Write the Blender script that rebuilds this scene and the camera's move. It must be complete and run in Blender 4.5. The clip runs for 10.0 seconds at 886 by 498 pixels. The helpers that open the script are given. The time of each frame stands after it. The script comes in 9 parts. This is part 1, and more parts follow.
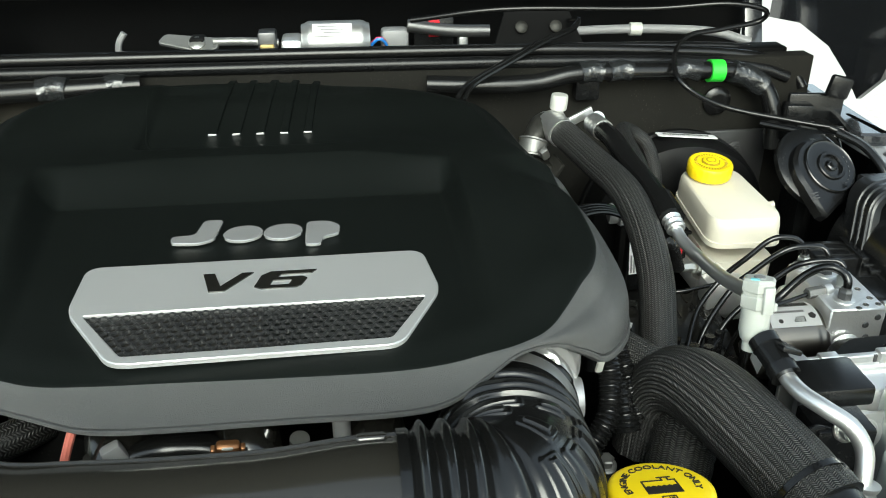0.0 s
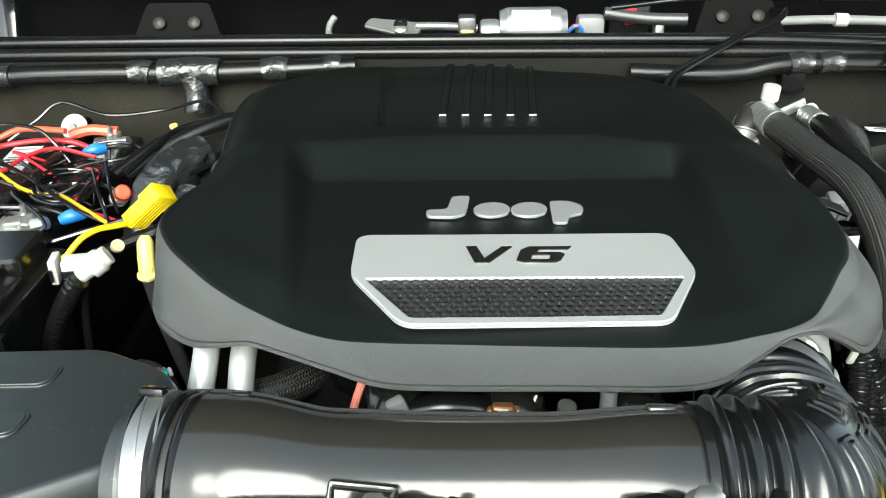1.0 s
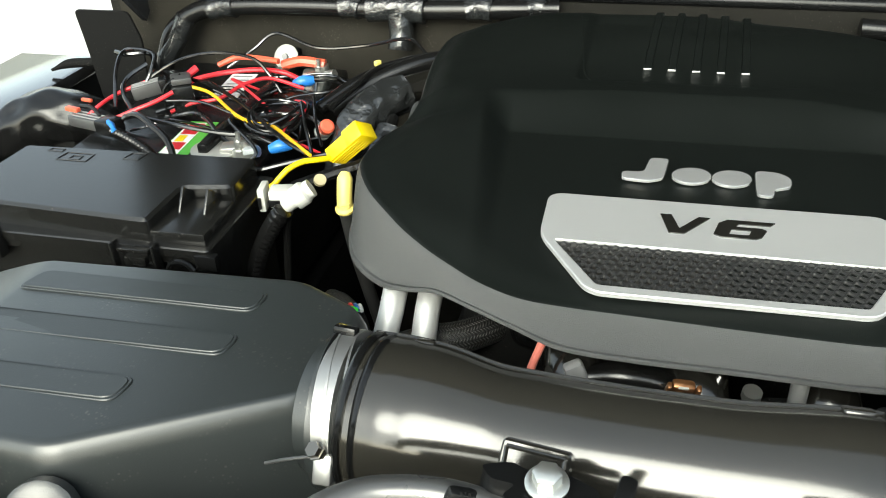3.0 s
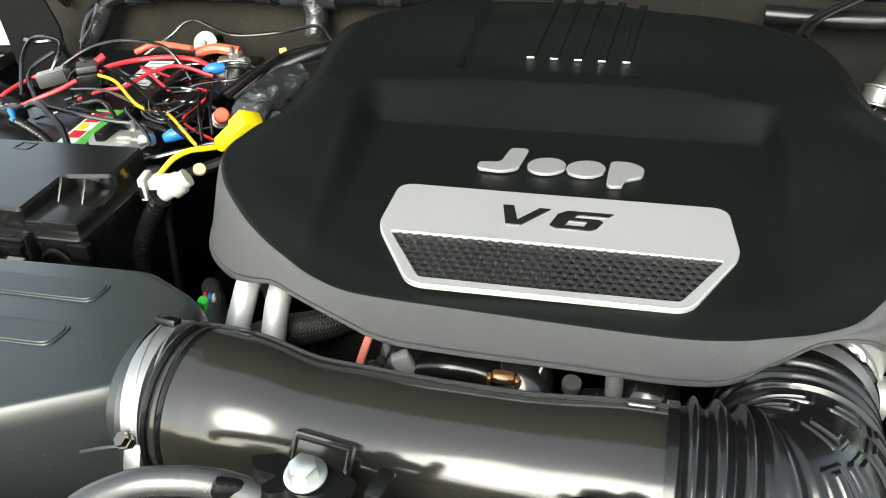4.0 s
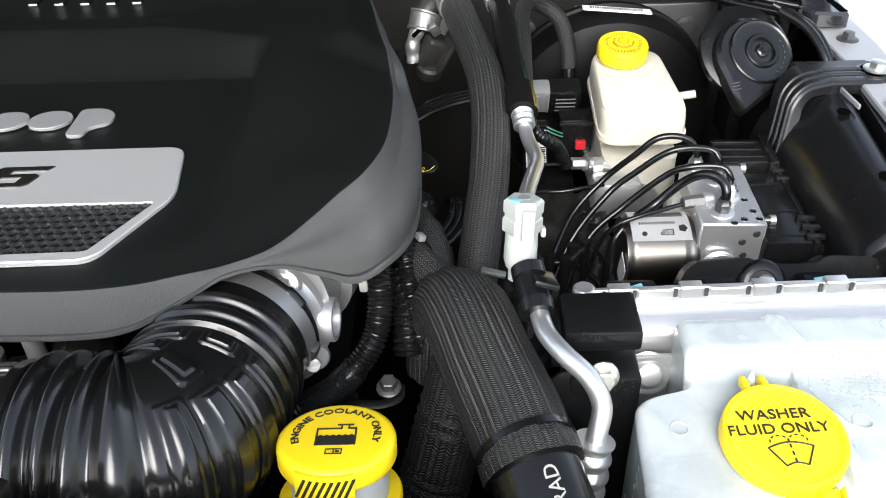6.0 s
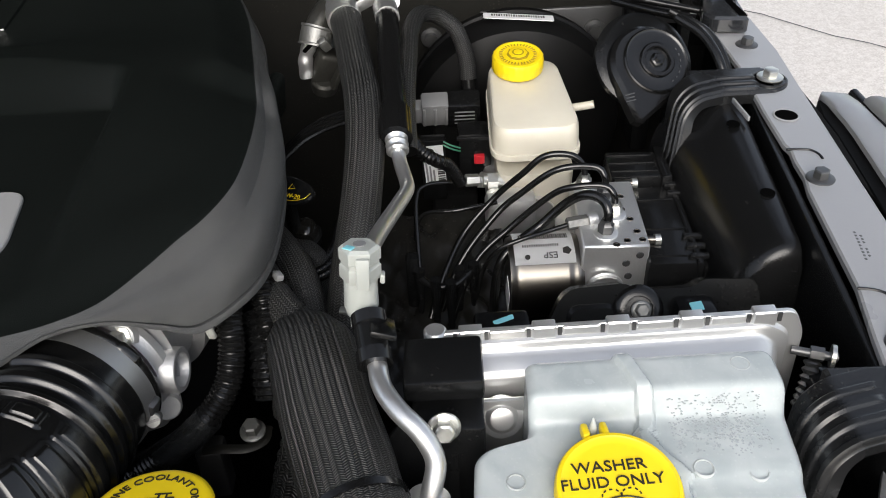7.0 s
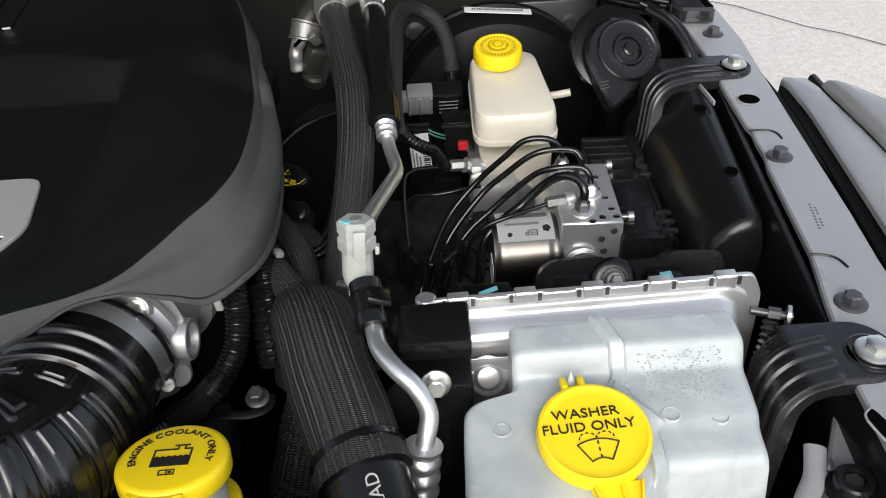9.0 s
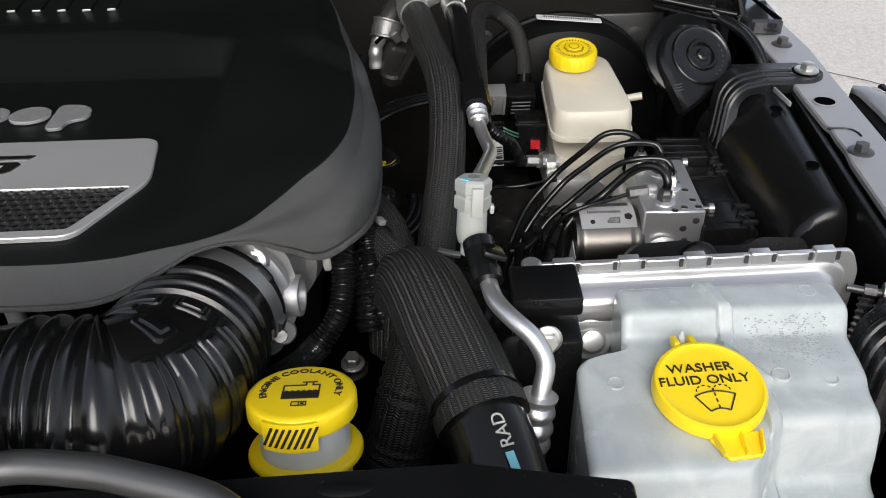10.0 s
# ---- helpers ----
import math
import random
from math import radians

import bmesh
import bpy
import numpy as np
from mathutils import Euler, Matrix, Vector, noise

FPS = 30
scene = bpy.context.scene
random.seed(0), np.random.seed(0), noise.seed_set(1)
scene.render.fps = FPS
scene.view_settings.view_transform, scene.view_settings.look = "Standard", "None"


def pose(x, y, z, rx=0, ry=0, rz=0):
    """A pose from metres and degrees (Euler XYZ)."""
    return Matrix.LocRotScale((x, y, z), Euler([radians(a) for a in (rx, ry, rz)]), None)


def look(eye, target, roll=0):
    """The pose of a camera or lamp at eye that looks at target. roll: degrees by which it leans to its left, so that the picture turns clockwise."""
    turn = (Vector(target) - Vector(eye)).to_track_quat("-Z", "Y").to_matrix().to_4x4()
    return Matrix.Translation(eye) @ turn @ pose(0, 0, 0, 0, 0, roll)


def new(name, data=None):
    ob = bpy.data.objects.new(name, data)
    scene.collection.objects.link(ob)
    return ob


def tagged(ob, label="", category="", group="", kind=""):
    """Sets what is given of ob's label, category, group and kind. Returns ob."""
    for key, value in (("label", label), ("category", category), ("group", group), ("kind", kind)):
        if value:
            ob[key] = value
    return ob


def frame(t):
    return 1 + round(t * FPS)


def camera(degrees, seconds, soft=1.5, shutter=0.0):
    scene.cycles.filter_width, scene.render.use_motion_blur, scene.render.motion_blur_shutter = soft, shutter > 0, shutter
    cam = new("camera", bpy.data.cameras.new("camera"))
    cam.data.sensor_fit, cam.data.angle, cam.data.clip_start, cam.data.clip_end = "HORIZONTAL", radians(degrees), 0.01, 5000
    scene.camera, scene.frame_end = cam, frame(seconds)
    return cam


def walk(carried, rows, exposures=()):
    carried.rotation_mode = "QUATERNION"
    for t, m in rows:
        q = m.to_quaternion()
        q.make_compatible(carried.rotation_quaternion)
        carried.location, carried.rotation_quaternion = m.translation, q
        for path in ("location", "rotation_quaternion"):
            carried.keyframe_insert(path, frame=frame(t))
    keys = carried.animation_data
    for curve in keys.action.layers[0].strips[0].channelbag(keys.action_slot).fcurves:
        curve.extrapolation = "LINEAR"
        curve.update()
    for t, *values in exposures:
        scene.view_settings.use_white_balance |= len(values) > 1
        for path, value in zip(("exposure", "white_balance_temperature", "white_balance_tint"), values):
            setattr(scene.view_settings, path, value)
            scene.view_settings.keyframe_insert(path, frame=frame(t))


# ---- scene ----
cam = camera(55.1, 10.0, 1.0)
METRES, EYE, TILT, LEAN, TURN = 0.96, 1.40, -27.0, 0.0, -7.0
ROWS = [
    (0.0, 0.0, 0.0, 0.0, 0.0, 0.0, -0.0),
    (0.5, -0.0769, -0.0149, -0.0013, 3.44, -0.4, -1.18),
    (1.0, -0.1152, -0.0328, -0.0118, 7.33, -0.92, -2.74),
    (1.5, -0.1475, -0.0415, -0.0004, 11.86, -4.54, -4.38),
    (2.0, -0.182, -0.0474, 0.0098, 15.32, -5.99, -5.64),
    (2.2, -0.1892, -0.0533, 0.0116, 16.77, -6.38, -6.02),
    (3.3, -0.0871, -0.0212, 0.0118, 19.77, -6.60, -7.30),
    (3.5, -0.062, -0.0129, 0.0209, 19.51, -7.19, -7.3),
    (4.0, -0.0042, 0.0047, 0.0318, 20.16, -7.92, -7.09),
    (4.5, 0.0452, 0.0136, 0.0446, 20.16, -9.11, -6.38),
    (5.0, 0.1072, 0.0322, 0.0404, 16.47, -9.35, -4.8),
    (5.5, 0.1731, 0.0542, 0.0422, 10.12, -9.18, -3.39),
    (6.0, 0.2396, 0.0899, 0.0355, 6.02, -9.6, -1.69),
    (6.2, 0.2538, 0.1024, 0.0344, 4.58, -9.81, -1.63),
    (7.3, 0.3384, 0.1281, 0.0909, 4.66, -11.24, -0.16),
    (7.5, 0.3321, 0.1268, 0.1, 4.54, -11.54, -0.27),
    (8.0, 0.3161, 0.1092, 0.1193, 2.9, -11.98, -0.33),
    (8.5, 0.3077, 0.0933, 0.0988, 2.95, -11.3, -0.1),
    (8.8, 0.3173, 0.0830, 0.0768, 3.23, -11.23, 0.19),
    (9.0, 0.3284, 0.0717, 0.0683, 3.31, -11.08, 0.47),
    (9.2, 0.3341, 0.0627, 0.0628, 3.62, -10.99, 0.60),
    (9.5, 0.3124, 0.0575, 0.0471, 3.28, -9.48, 0.63),
    (9.7, 0.2880, 0.0563, 0.0295, 3.86, -8.63, -0.07),
    (10.0, 0.2563, 0.0396, 0.0109, 4.08, -7.98, -1.35),
]
EXPOSURES = [(0.0, 1.30, 6420, -4), (0.5, 1.7, 6370, 0), (1.0, 1.9, 6420, -2), (2.0, 2.0, 6470, -1), (3.3, 1.65, 6770, -1), (4.0, 1.93, 6750, 1), (4.5, 2.22, 6660, 2), (5.0, 2.32, 6400, 4), (5.5, 1.98, 6190, 8), (6.2, 1.4, 6340, 10), (7.3, 0.75, 6570, 11), (8.5, 0.87, 6540, 11), (9.0, 0.74, 6480, 11), (10.0, 0.55, 6480, 12)]
walk(cam, [(t, pose(0, 0, EYE, TILT, LEAN, TURN) @ pose(METRES * x, METRES * y, METRES * z, 90 + pitch, roll, yaw)) for t, x, y, z, yaw, pitch, roll in ROWS], EXPOSURES)

# ---- light ----
world = bpy.data.worlds.new("sky")
world.use_nodes = True
scene.world = world
sky = world.node_tree.nodes.new("ShaderNodeTexSky")
sky.sky_type, sky.sun_disc = "NISHITA", False
sky.sun_elevation, sky.sun_rotation = radians(34), radians(186)
sky.dust_density, sky.air_density = 2.0, 1.0
background = world.node_tree.nodes["Background"]
background.inputs["Strength"].default_value = 0.15
haze = world.node_tree.nodes.new("ShaderNodeHueSaturation")
haze.inputs["Saturation"].default_value = 0.50
world.node_tree.links.new(sky.outputs[0], haze.inputs["Color"])
world.node_tree.links.new(haze.outputs[0], background.inputs["Color"])
sun = new("sun", bpy.data.lights.new("sun", "SUN"))
sun.data.energy, sun.data.angle, sun.data.color = 1.3, radians(40), (1.0, 0.98, 0.93)
sun.matrix_world = look((-0.7, -6.0, 5.9), (0, 0.7, 1.0))


# ---- materials ----
def surface(name, colour, rough=0.5, metal=0.0, grain=500.0, bump=0.05, vary=0.12, patch=9.0, dust=0.0, coat=0.0, spec=0.5, deep=0.001):
    """A material with fine grain, broad patches of tone and gloss, and dust that settles on upward faces' hollows as noise."""
    m = bpy.data.materials.new(name)
    m.use_nodes = True
    n, l = m.node_tree.nodes, m.node_tree.links
    b = n["Principled BSDF"]
    b.inputs["Metallic"].default_value = metal
    b.inputs["Coat Weight"].default_value = coat
    b.inputs["Specular IOR Level"].default_value = spec
    where = n.new("ShaderNodeTexCoord")
    fine, broad = n.new("ShaderNodeTexNoise"), n.new("ShaderNodeTexNoise")
    fine.inputs["Scale"].default_value, fine.inputs["Detail"].default_value = grain, 3
    broad.inputs["Scale"].default_value, broad.inputs["Detail"].default_value = patch, 6
    for t in (fine, broad):
        l.new(where.outputs["Object"], t.inputs["Vector"])
    tone = n.new("ShaderNodeMix")
    tone.data_type = "RGBA"
    tone.inputs[6].default_value = (*[c * (1 - vary) for c in colour], 1)
    tone.inputs[7].default_value = (*[min(1, c * (1 + vary) + 0.01 * vary) for c in colour], 1)
    l.new(broad.outputs["Fac"], tone.inputs[0])
    last = tone.outputs[2]
    if dust:
        grit, cloud = n.new("ShaderNodeTexVoronoi"), n.new("ShaderNodeTexNoise")
        grit.inputs["Scale"].default_value = 260
        cloud.inputs["Scale"].default_value, cloud.inputs["Detail"].default_value = 30, 8
        for t in (grit, cloud):
            l.new(where.outputs["Object"], t.inputs["Vector"])
        speck, where_dusty, sharp = n.new("ShaderNodeMapRange"), n.new("ShaderNodeMapRange"), n.new("ShaderNodeMath")
        speck.inputs[1].default_value, speck.inputs[2].default_value, speck.inputs[4].default_value = 0.30, 0.12, min(1, dust * 4)
        where_dusty.inputs[1].default_value, where_dusty.inputs[2].default_value = 0.50, 0.72
        l.new(grit.outputs["Distance"], speck.inputs[0])
        l.new(cloud.outputs["Fac"], where_dusty.inputs[0])
        sharp.operation = "MULTIPLY"
        l.new(speck.outputs[0], sharp.inputs[0])
        l.new(where_dusty.outputs[0], sharp.inputs[1])
        dusty = n.new("ShaderNodeMix")
        dusty.data_type = "RGBA"
        dusty.inputs[7].default_value = (0.30, 0.27, 0.23, 1)
        l.new(sharp.outputs[0], dusty.inputs[0])
        l.new(last, dusty.inputs[6])
        last = dusty.outputs[2]
    l.new(last, b.inputs["Base Color"])
    gloss = n.new("ShaderNodeMapRange")
    gloss.inputs[3].default_value, gloss.inputs[4].default_value = max(0.02, rough - 0.09), min(1, rough + 0.09)
    l.new(broad.outputs["Fac"], gloss.inputs[0])
    l.new(gloss.outputs[0], b.inputs["Roughness"])
    if bump:
        relief = n.new("ShaderNodeBump")
        relief.inputs["Strength"].default_value, relief.inputs["Distance"].default_value = bump, deep
        l.new(fine.outputs["Fac"], relief.inputs["Height"])
        l.new(relief.outputs[0], b.inputs["Normal"])
    return m


def sleeve(name, dark, light, around, along, rough=0.55, spec=0.14, deep=0.0008):
    """A woven sleeve: columns along the hose, with slanted threads that turn from column to column."""
    m = surface(name, dark, rough, bump=0.0, spec=spec)
    n, l = m.node_tree.nodes, m.node_tree.links
    b = n["Principled BSDF"]

    def calc(op, a, c=None):
        node = n.new("ShaderNodeMath")
        node.operation = op
        for i, v in enumerate((a, c)):
            if v is None:
                continue
            if isinstance(v, (int, float)):
                node.inputs[i].default_value = v
            else:
                l.new(v, node.inputs[i])
        return node.outputs[0]
    uv = n.new("ShaderNodeTexCoord").outputs["UV"]
    split = n.new("ShaderNodeSeparateXYZ")
    l.new(uv, split.inputs[0])
    col = calc("MULTIPLY", split.outputs[0], around)
    tooth = calc("PINGPONG", col, 1.0)
    thread = calc("SINE", calc("MULTIPLY", calc("ADD", calc("MULTIPLY", split.outputs[1], along), tooth), 2 * math.pi))
    rib = calc("SINE", calc("MULTIPLY", tooth, math.pi))
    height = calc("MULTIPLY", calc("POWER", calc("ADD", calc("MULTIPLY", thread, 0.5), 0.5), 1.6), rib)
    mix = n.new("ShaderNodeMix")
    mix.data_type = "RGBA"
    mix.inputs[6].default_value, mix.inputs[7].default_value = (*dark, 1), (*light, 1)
    # glints on the threads and shade between them are put into the colour
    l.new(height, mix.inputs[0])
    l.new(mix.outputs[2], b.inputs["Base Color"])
    relief = n.new("ShaderNodeBump")
    relief.inputs["Strength"].default_value, relief.inputs["Distance"].default_value = 0.7, deep
    l.new(height, relief.inputs["Height"])
    l.new(relief.outputs[0], b.inputs["Normal"])
    return m


def milky(name, colour, through_light=0.35, vary=0.06, bump=0.16, rough=0.36):
    """Cloudy moulded plastic that lets some light in."""
    m = surface(name, colour, rough, grain=140, bump=bump, vary=vary, patch=26)
    b = m.node_tree.nodes["Principled BSDF"]
    b.inputs["Subsurface Weight"].default_value = through_light
    b.inputs["Subsurface Radius"].default_value = (0.02, 0.02, 0.02)
    b.inputs["Subsurface Scale"].default_value = 0.5
    return m


def pebbled(name, colour, rough, cells, bump, spec):
    """Moulded plastic with a pebbled grain."""
    m = surface(name, colour, rough, bump=0, vary=0.12, spec=spec)
    n, l = m.node_tree.nodes, m.node_tree.links
    where = n.new("ShaderNodeTexCoord").outputs["Object"]
    pebbles, fine, both = n.new("ShaderNodeTexVoronoi"), n.new("ShaderNodeTexNoise"), n.new("ShaderNodeMath")
    pebbles.feature = "SMOOTH_F1"
    pebbles.inputs["Scale"].default_value, pebbles.inputs["Smoothness"].default_value = cells, 0.6
    fine.inputs["Scale"].default_value, fine.inputs["Detail"].default_value = cells * 2.4, 2
    for t in (pebbles, fine):
        l.new(where, t.inputs["Vector"])
    both.operation, both.inputs[1].default_value = "MULTIPLY_ADD", -0.9
    l.new(pebbles.outputs["Distance"], both.inputs[0])
    l.new(fine.outputs["Fac"], both.inputs[2])
    relief = n.new("ShaderNodeBump")
    relief.inputs["Strength"].default_value, relief.inputs["Distance"].default_value = bump, 0.0009
    l.new(both.outputs[0], relief.inputs["Height"])
    l.new(relief.outputs[0], n["Principled BSDF"].inputs["Normal"])
    return m


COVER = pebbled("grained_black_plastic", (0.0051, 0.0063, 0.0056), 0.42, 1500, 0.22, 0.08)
# SKIRT: black plastic with the sky's sheen put into a paler colour
SKIRT = pebbled("skylit_coarse_black_plastic", (0.042, 0.0424, 0.0410), 0.38, 1900, 0.70, 1.0)
GLOSSY = surface("smooth_black_plastic", (0.010, 0.0095, 0.008), 0.15, grain=250, bump=0.02, vary=0.2, spec=0.7)
SATIN = surface("satin_black_plastic", (0.0056, 0.0058, 0.0060), 0.24, grain=700, bump=0.06, vary=0.2, dust=0.015, spec=0.27)
BOX = surface("moulded_black_plastic", (0.018, 0.0208, 0.0208), 0.34, grain=900, bump=0.08, vary=0.06, dust=0.05, spec=0.68)
FUSE = surface("scuffed_black_plastic", (0.009, 0.009, 0.0085), 0.22, grain=300, bump=0.10, vary=0.12, dust=0.03, spec=0.52)
VOID = surface("dark_hole", (0.002, 0.002, 0.002), 1.0, bump=0, spec=0.0)
DARK_GREY = surface("dark_grey_plastic", (0.05, 0.05, 0.05), 0.4, bump=0.05)
HORN = surface("horn_enamel", (0.006, 0.006, 0.0062), 0.26, bump=0.01, spec=0.40)
RUBBER = surface("black_rubber", (0.0050, 0.0050, 0.0050), 0.21, grain=400, bump=0.08, vary=0.2, spec=0.38)
DARK = surface("dark_underbody", (0.0034, 0.0034, 0.0033), 0.8, grain=90, bump=0.2, vary=0.4, dust=0.03, spec=0.12)
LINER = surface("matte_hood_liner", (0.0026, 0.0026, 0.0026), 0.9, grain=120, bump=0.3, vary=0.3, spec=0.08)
# COWL: shade under the hood and in gaps is put into its colour
COWL = surface("shade_darkened_black", (0.0016, 0.0016, 0.0016), 0.55, grain=300, bump=0.1, vary=0.3, spec=0.05)
PAINT = surface("black_body_paint", (0.02, 0.021, 0.023), 0.14, grain=300, bump=0.01, vary=0.1, coat=0.6)
RAIL = surface("grey_primed_steel", (0.27, 0.271, 0.276), 0.30, grain=500, bump=0.05, vary=0.10, dust=0.05, spec=0.9)
PAD = surface("firewall_insulation", (0.0095, 0.0090, 0.0073), 0.9, grain=70, bump=0.5, vary=0.4, dust=0.03, spec=0.1)
GRANITE = surface("grey_metallic_paint", (0.58, 0.58, 0.582), 0.20, 0.45, grain=1200, bump=0.01, vary=0.06, coat=0.6, spec=0.8)
DRUM = surface("booster_black_enamel", (0.005, 0.005, 0.005), 0.40, grain=300, bump=0.03, vary=0.2, spec=0.12)
ELBOW = surface("glossy_black_rubber", (0.0052, 0.0052, 0.0050), 0.19, grain=400, bump=0.05, vary=0.15, spec=0.54)
SILVER = surface("silver_paint", (0.55, 0.55, 0.54), 0.33, 0.55, grain=1500, bump=0.03, vary=0.04)
CHROME = surface("bright_letter_silver", (0.62, 0.62, 0.61), 0.25, 0.7, grain=900, bump=0.01, vary=0.04)
ALU = surface("drawn_aluminium", (0.64, 0.64, 0.63), 0.33, 0.9, grain=300, bump=0.10, vary=0.1)
CAST = surface("cast_aluminium", (0.74, 0.74, 0.73), 0.40, 0.85, grain=350, bump=0.35, vary=0.12)
PORT_CAST = surface("throttle_cast_aluminium", (0.46, 0.46, 0.46), 0.50, 0.75, grain=350, bump=0.25, vary=0.10)
SHEET = surface("stamped_aluminium", (0.66, 0.66, 0.65), 0.34, 0.8, grain=500, bump=0.03, vary=0.03)
CLAMP = surface("band_steel", (0.36, 0.36, 0.35), 0.42, 0.85, grain=400, bump=0.06, vary=0.12)
PIPE = surface("brushed_pipe_aluminium", (0.56, 0.56, 0.55), 0.48, 0.45, grain=500, bump=0.05, vary=0.06)
ZINC = surface("zinc_plated_steel", (0.62, 0.62, 0.58), 0.32, 0.9, grain=400, bump=0.05, vary=0.1)
STEEL = surface("dark_steel", (0.12, 0.12, 0.12), 0.4, 0.8, grain=300, bump=0.1, vary=0.2)
YELLOW = surface("yellow_plastic", (0.85, 0.62, 0.01), 0.36, grain=300, bump=0.04, vary=0.05)
INK = surface("black_print", (0.015, 0.013, 0.01), 0.5, bump=0)
WHITE = surface("white_plastic", (0.46, 0.46, 0.42), 0.4, grain=300, bump=0.05, vary=0.06)
PAPER = surface("label_paper", (0.75, 0.75, 0.74), 0.5, grain=300, bump=0.02, vary=0.03)
OLIVE = surface("dark_yellow_relief", (0.30, 0.21, 0.01), 0.45, bump=0.02)
CYAN = surface("pale_blue_paint", (0.20, 0.55, 0.62), 0.4, bump=0.02)
RED = surface("red_insulation", (0.55, 0.02, 0.03), 0.35, bump=0.02)
ORANGE = surface("orange_insulation", (0.65, 0.10, 0.05), 0.4, bump=0.02)
BLUE = surface("blue_tape", (0.02, 0.16, 0.50), 0.35, bump=0.1)
GREEN = surface("green_tape", (0.05, 0.55, 0.04), 0.4, bump=0.05)
TEAL = surface("dark_green_insulation", (0.05, 0.20, 0.13), 0.4, bump=0.05)
GREY = surface("grey_plastic", (0.20, 0.20, 0.20), 0.45, bump=0.05)
TAPE = surface("black_vinyl_tape", (0.014, 0.015, 0.0155), 0.22, grain=75, bump=1.0, vary=0.3, spec=0.75, deep=0.0034)
MAT = surface("dusty_brown_firewall", (0.0190, 0.0174, 0.0138), 0.95, grain=60, bump=0.5, vary=0.5, patch=14, dust=0.05, spec=0.05)
DROPS = surface("clear_drops", (0.36, 0.39, 0.39), 0.05, bump=0, spec=0.9)
CRACK = surface("dirt_filled_crack", (0.10, 0.095, 0.09), 0.9, grain=60, bump=0.3, vary=0.3)
COPPER = surface("copper_tag", (0.30, 0.14, 0.06), 0.3, 0.7, bump=0.05)
# second colour: glinting thread crests, painted paler than the sleeve
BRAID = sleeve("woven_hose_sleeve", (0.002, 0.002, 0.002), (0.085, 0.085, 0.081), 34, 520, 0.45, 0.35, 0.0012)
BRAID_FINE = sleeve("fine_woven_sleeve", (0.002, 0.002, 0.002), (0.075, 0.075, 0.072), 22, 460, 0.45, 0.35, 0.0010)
TUBE = surface("brown_black_gloss_plastic", (0.018, 0.0168, 0.0138), 0.15, grain=250, bump=0.03, vary=0.15, spec=0.75)
STRAND = surface("dark_grille_plastic", (0.022, 0.022, 0.022), 0.28, bump=0, spec=0.65)
MILKY = milky("milky_plastic", (0.47, 0.50, 0.49), vary=0.22)
CLOUDY = milky("cloudy_sensor_plastic", (0.36, 0.375, 0.35))
CREAM = milky("aged_milky_plastic", (0.59, 0.555, 0.46), vary=0.12)
GRIME = surface("grimy_cast_metal", (0.040, 0.039, 0.034), 0.5, 0.55, grain=220, bump=0.5, vary=0.4)
DULL = surface("dull_cast_metal", (0.22, 0.22, 0.21), 0.45, 0.7, grain=300, bump=0.4, vary=0.3)
BRIGHT = surface("polished_motor_steel", (0.20, 0.185, 0.162), 0.30, 1.0, grain=300, bump=0.02, vary=0.1)
GREY_EDGE = surface("grey_satin_plastic", (0.040, 0.040, 0.039), 0.30, grain=500, bump=0.05, vary=0.12, spec=1.0)


def concrete():
    """Pale pavement with fine aggregate and dark specks."""
    m = surface("light_concrete", (0.62, 0.585, 0.54), 0.9, grain=160, bump=0.5, vary=0.08, patch=2.0)
    n, l = m.node_tree.nodes, m.node_tree.links
    b = n["Principled BSDF"]
    before = b.inputs["Base Color"].links[0].from_socket
    where = n.new("ShaderNodeTexCoord").outputs["Object"]
    stones = n.new("ShaderNodeTexVoronoi")
    stones.inputs["Scale"].default_value = 210
    l.new(where, stones.inputs["Vector"])
    ramp = n.new("ShaderNodeValToRGB")
    ramp.color_ramp.elements[0].color, ramp.color_ramp.elements[1].color = (0.80, 0.775, 0.76, 1), (1.08, 1.08, 1.08, 1)
    ramp.color_ramp.elements[0].position, ramp.color_ramp.elements[1].position = 0.36, 0.62
    blend, lumps = n.new("ShaderNodeMix"), n.new("ShaderNodeTexNoise")
    lumps.inputs["Scale"].default_value, lumps.inputs["Detail"].default_value, lumps.inputs["Roughness"].default_value = 34, 9, 0.78
    l.new(where, lumps.inputs["Vector"])
    blend.inputs[0].default_value = 0.72
    l.new(stones.outputs["Color"], blend.inputs[2])
    l.new(lumps.outputs["Fac"], blend.inputs[3])
    l.new(blend.outputs[0], ramp.inputs[0])
    mix = n.new("ShaderNodeMix")
    mix.data_type, mix.blend_type = "RGBA", "MULTIPLY"
    mix.inputs[0].default_value = 1.0
    l.new(before, mix.inputs[6])
    l.new(ramp.outputs[0], mix.inputs[7])
    l.new(mix.outputs[2], b.inputs["Base Color"])
    return m


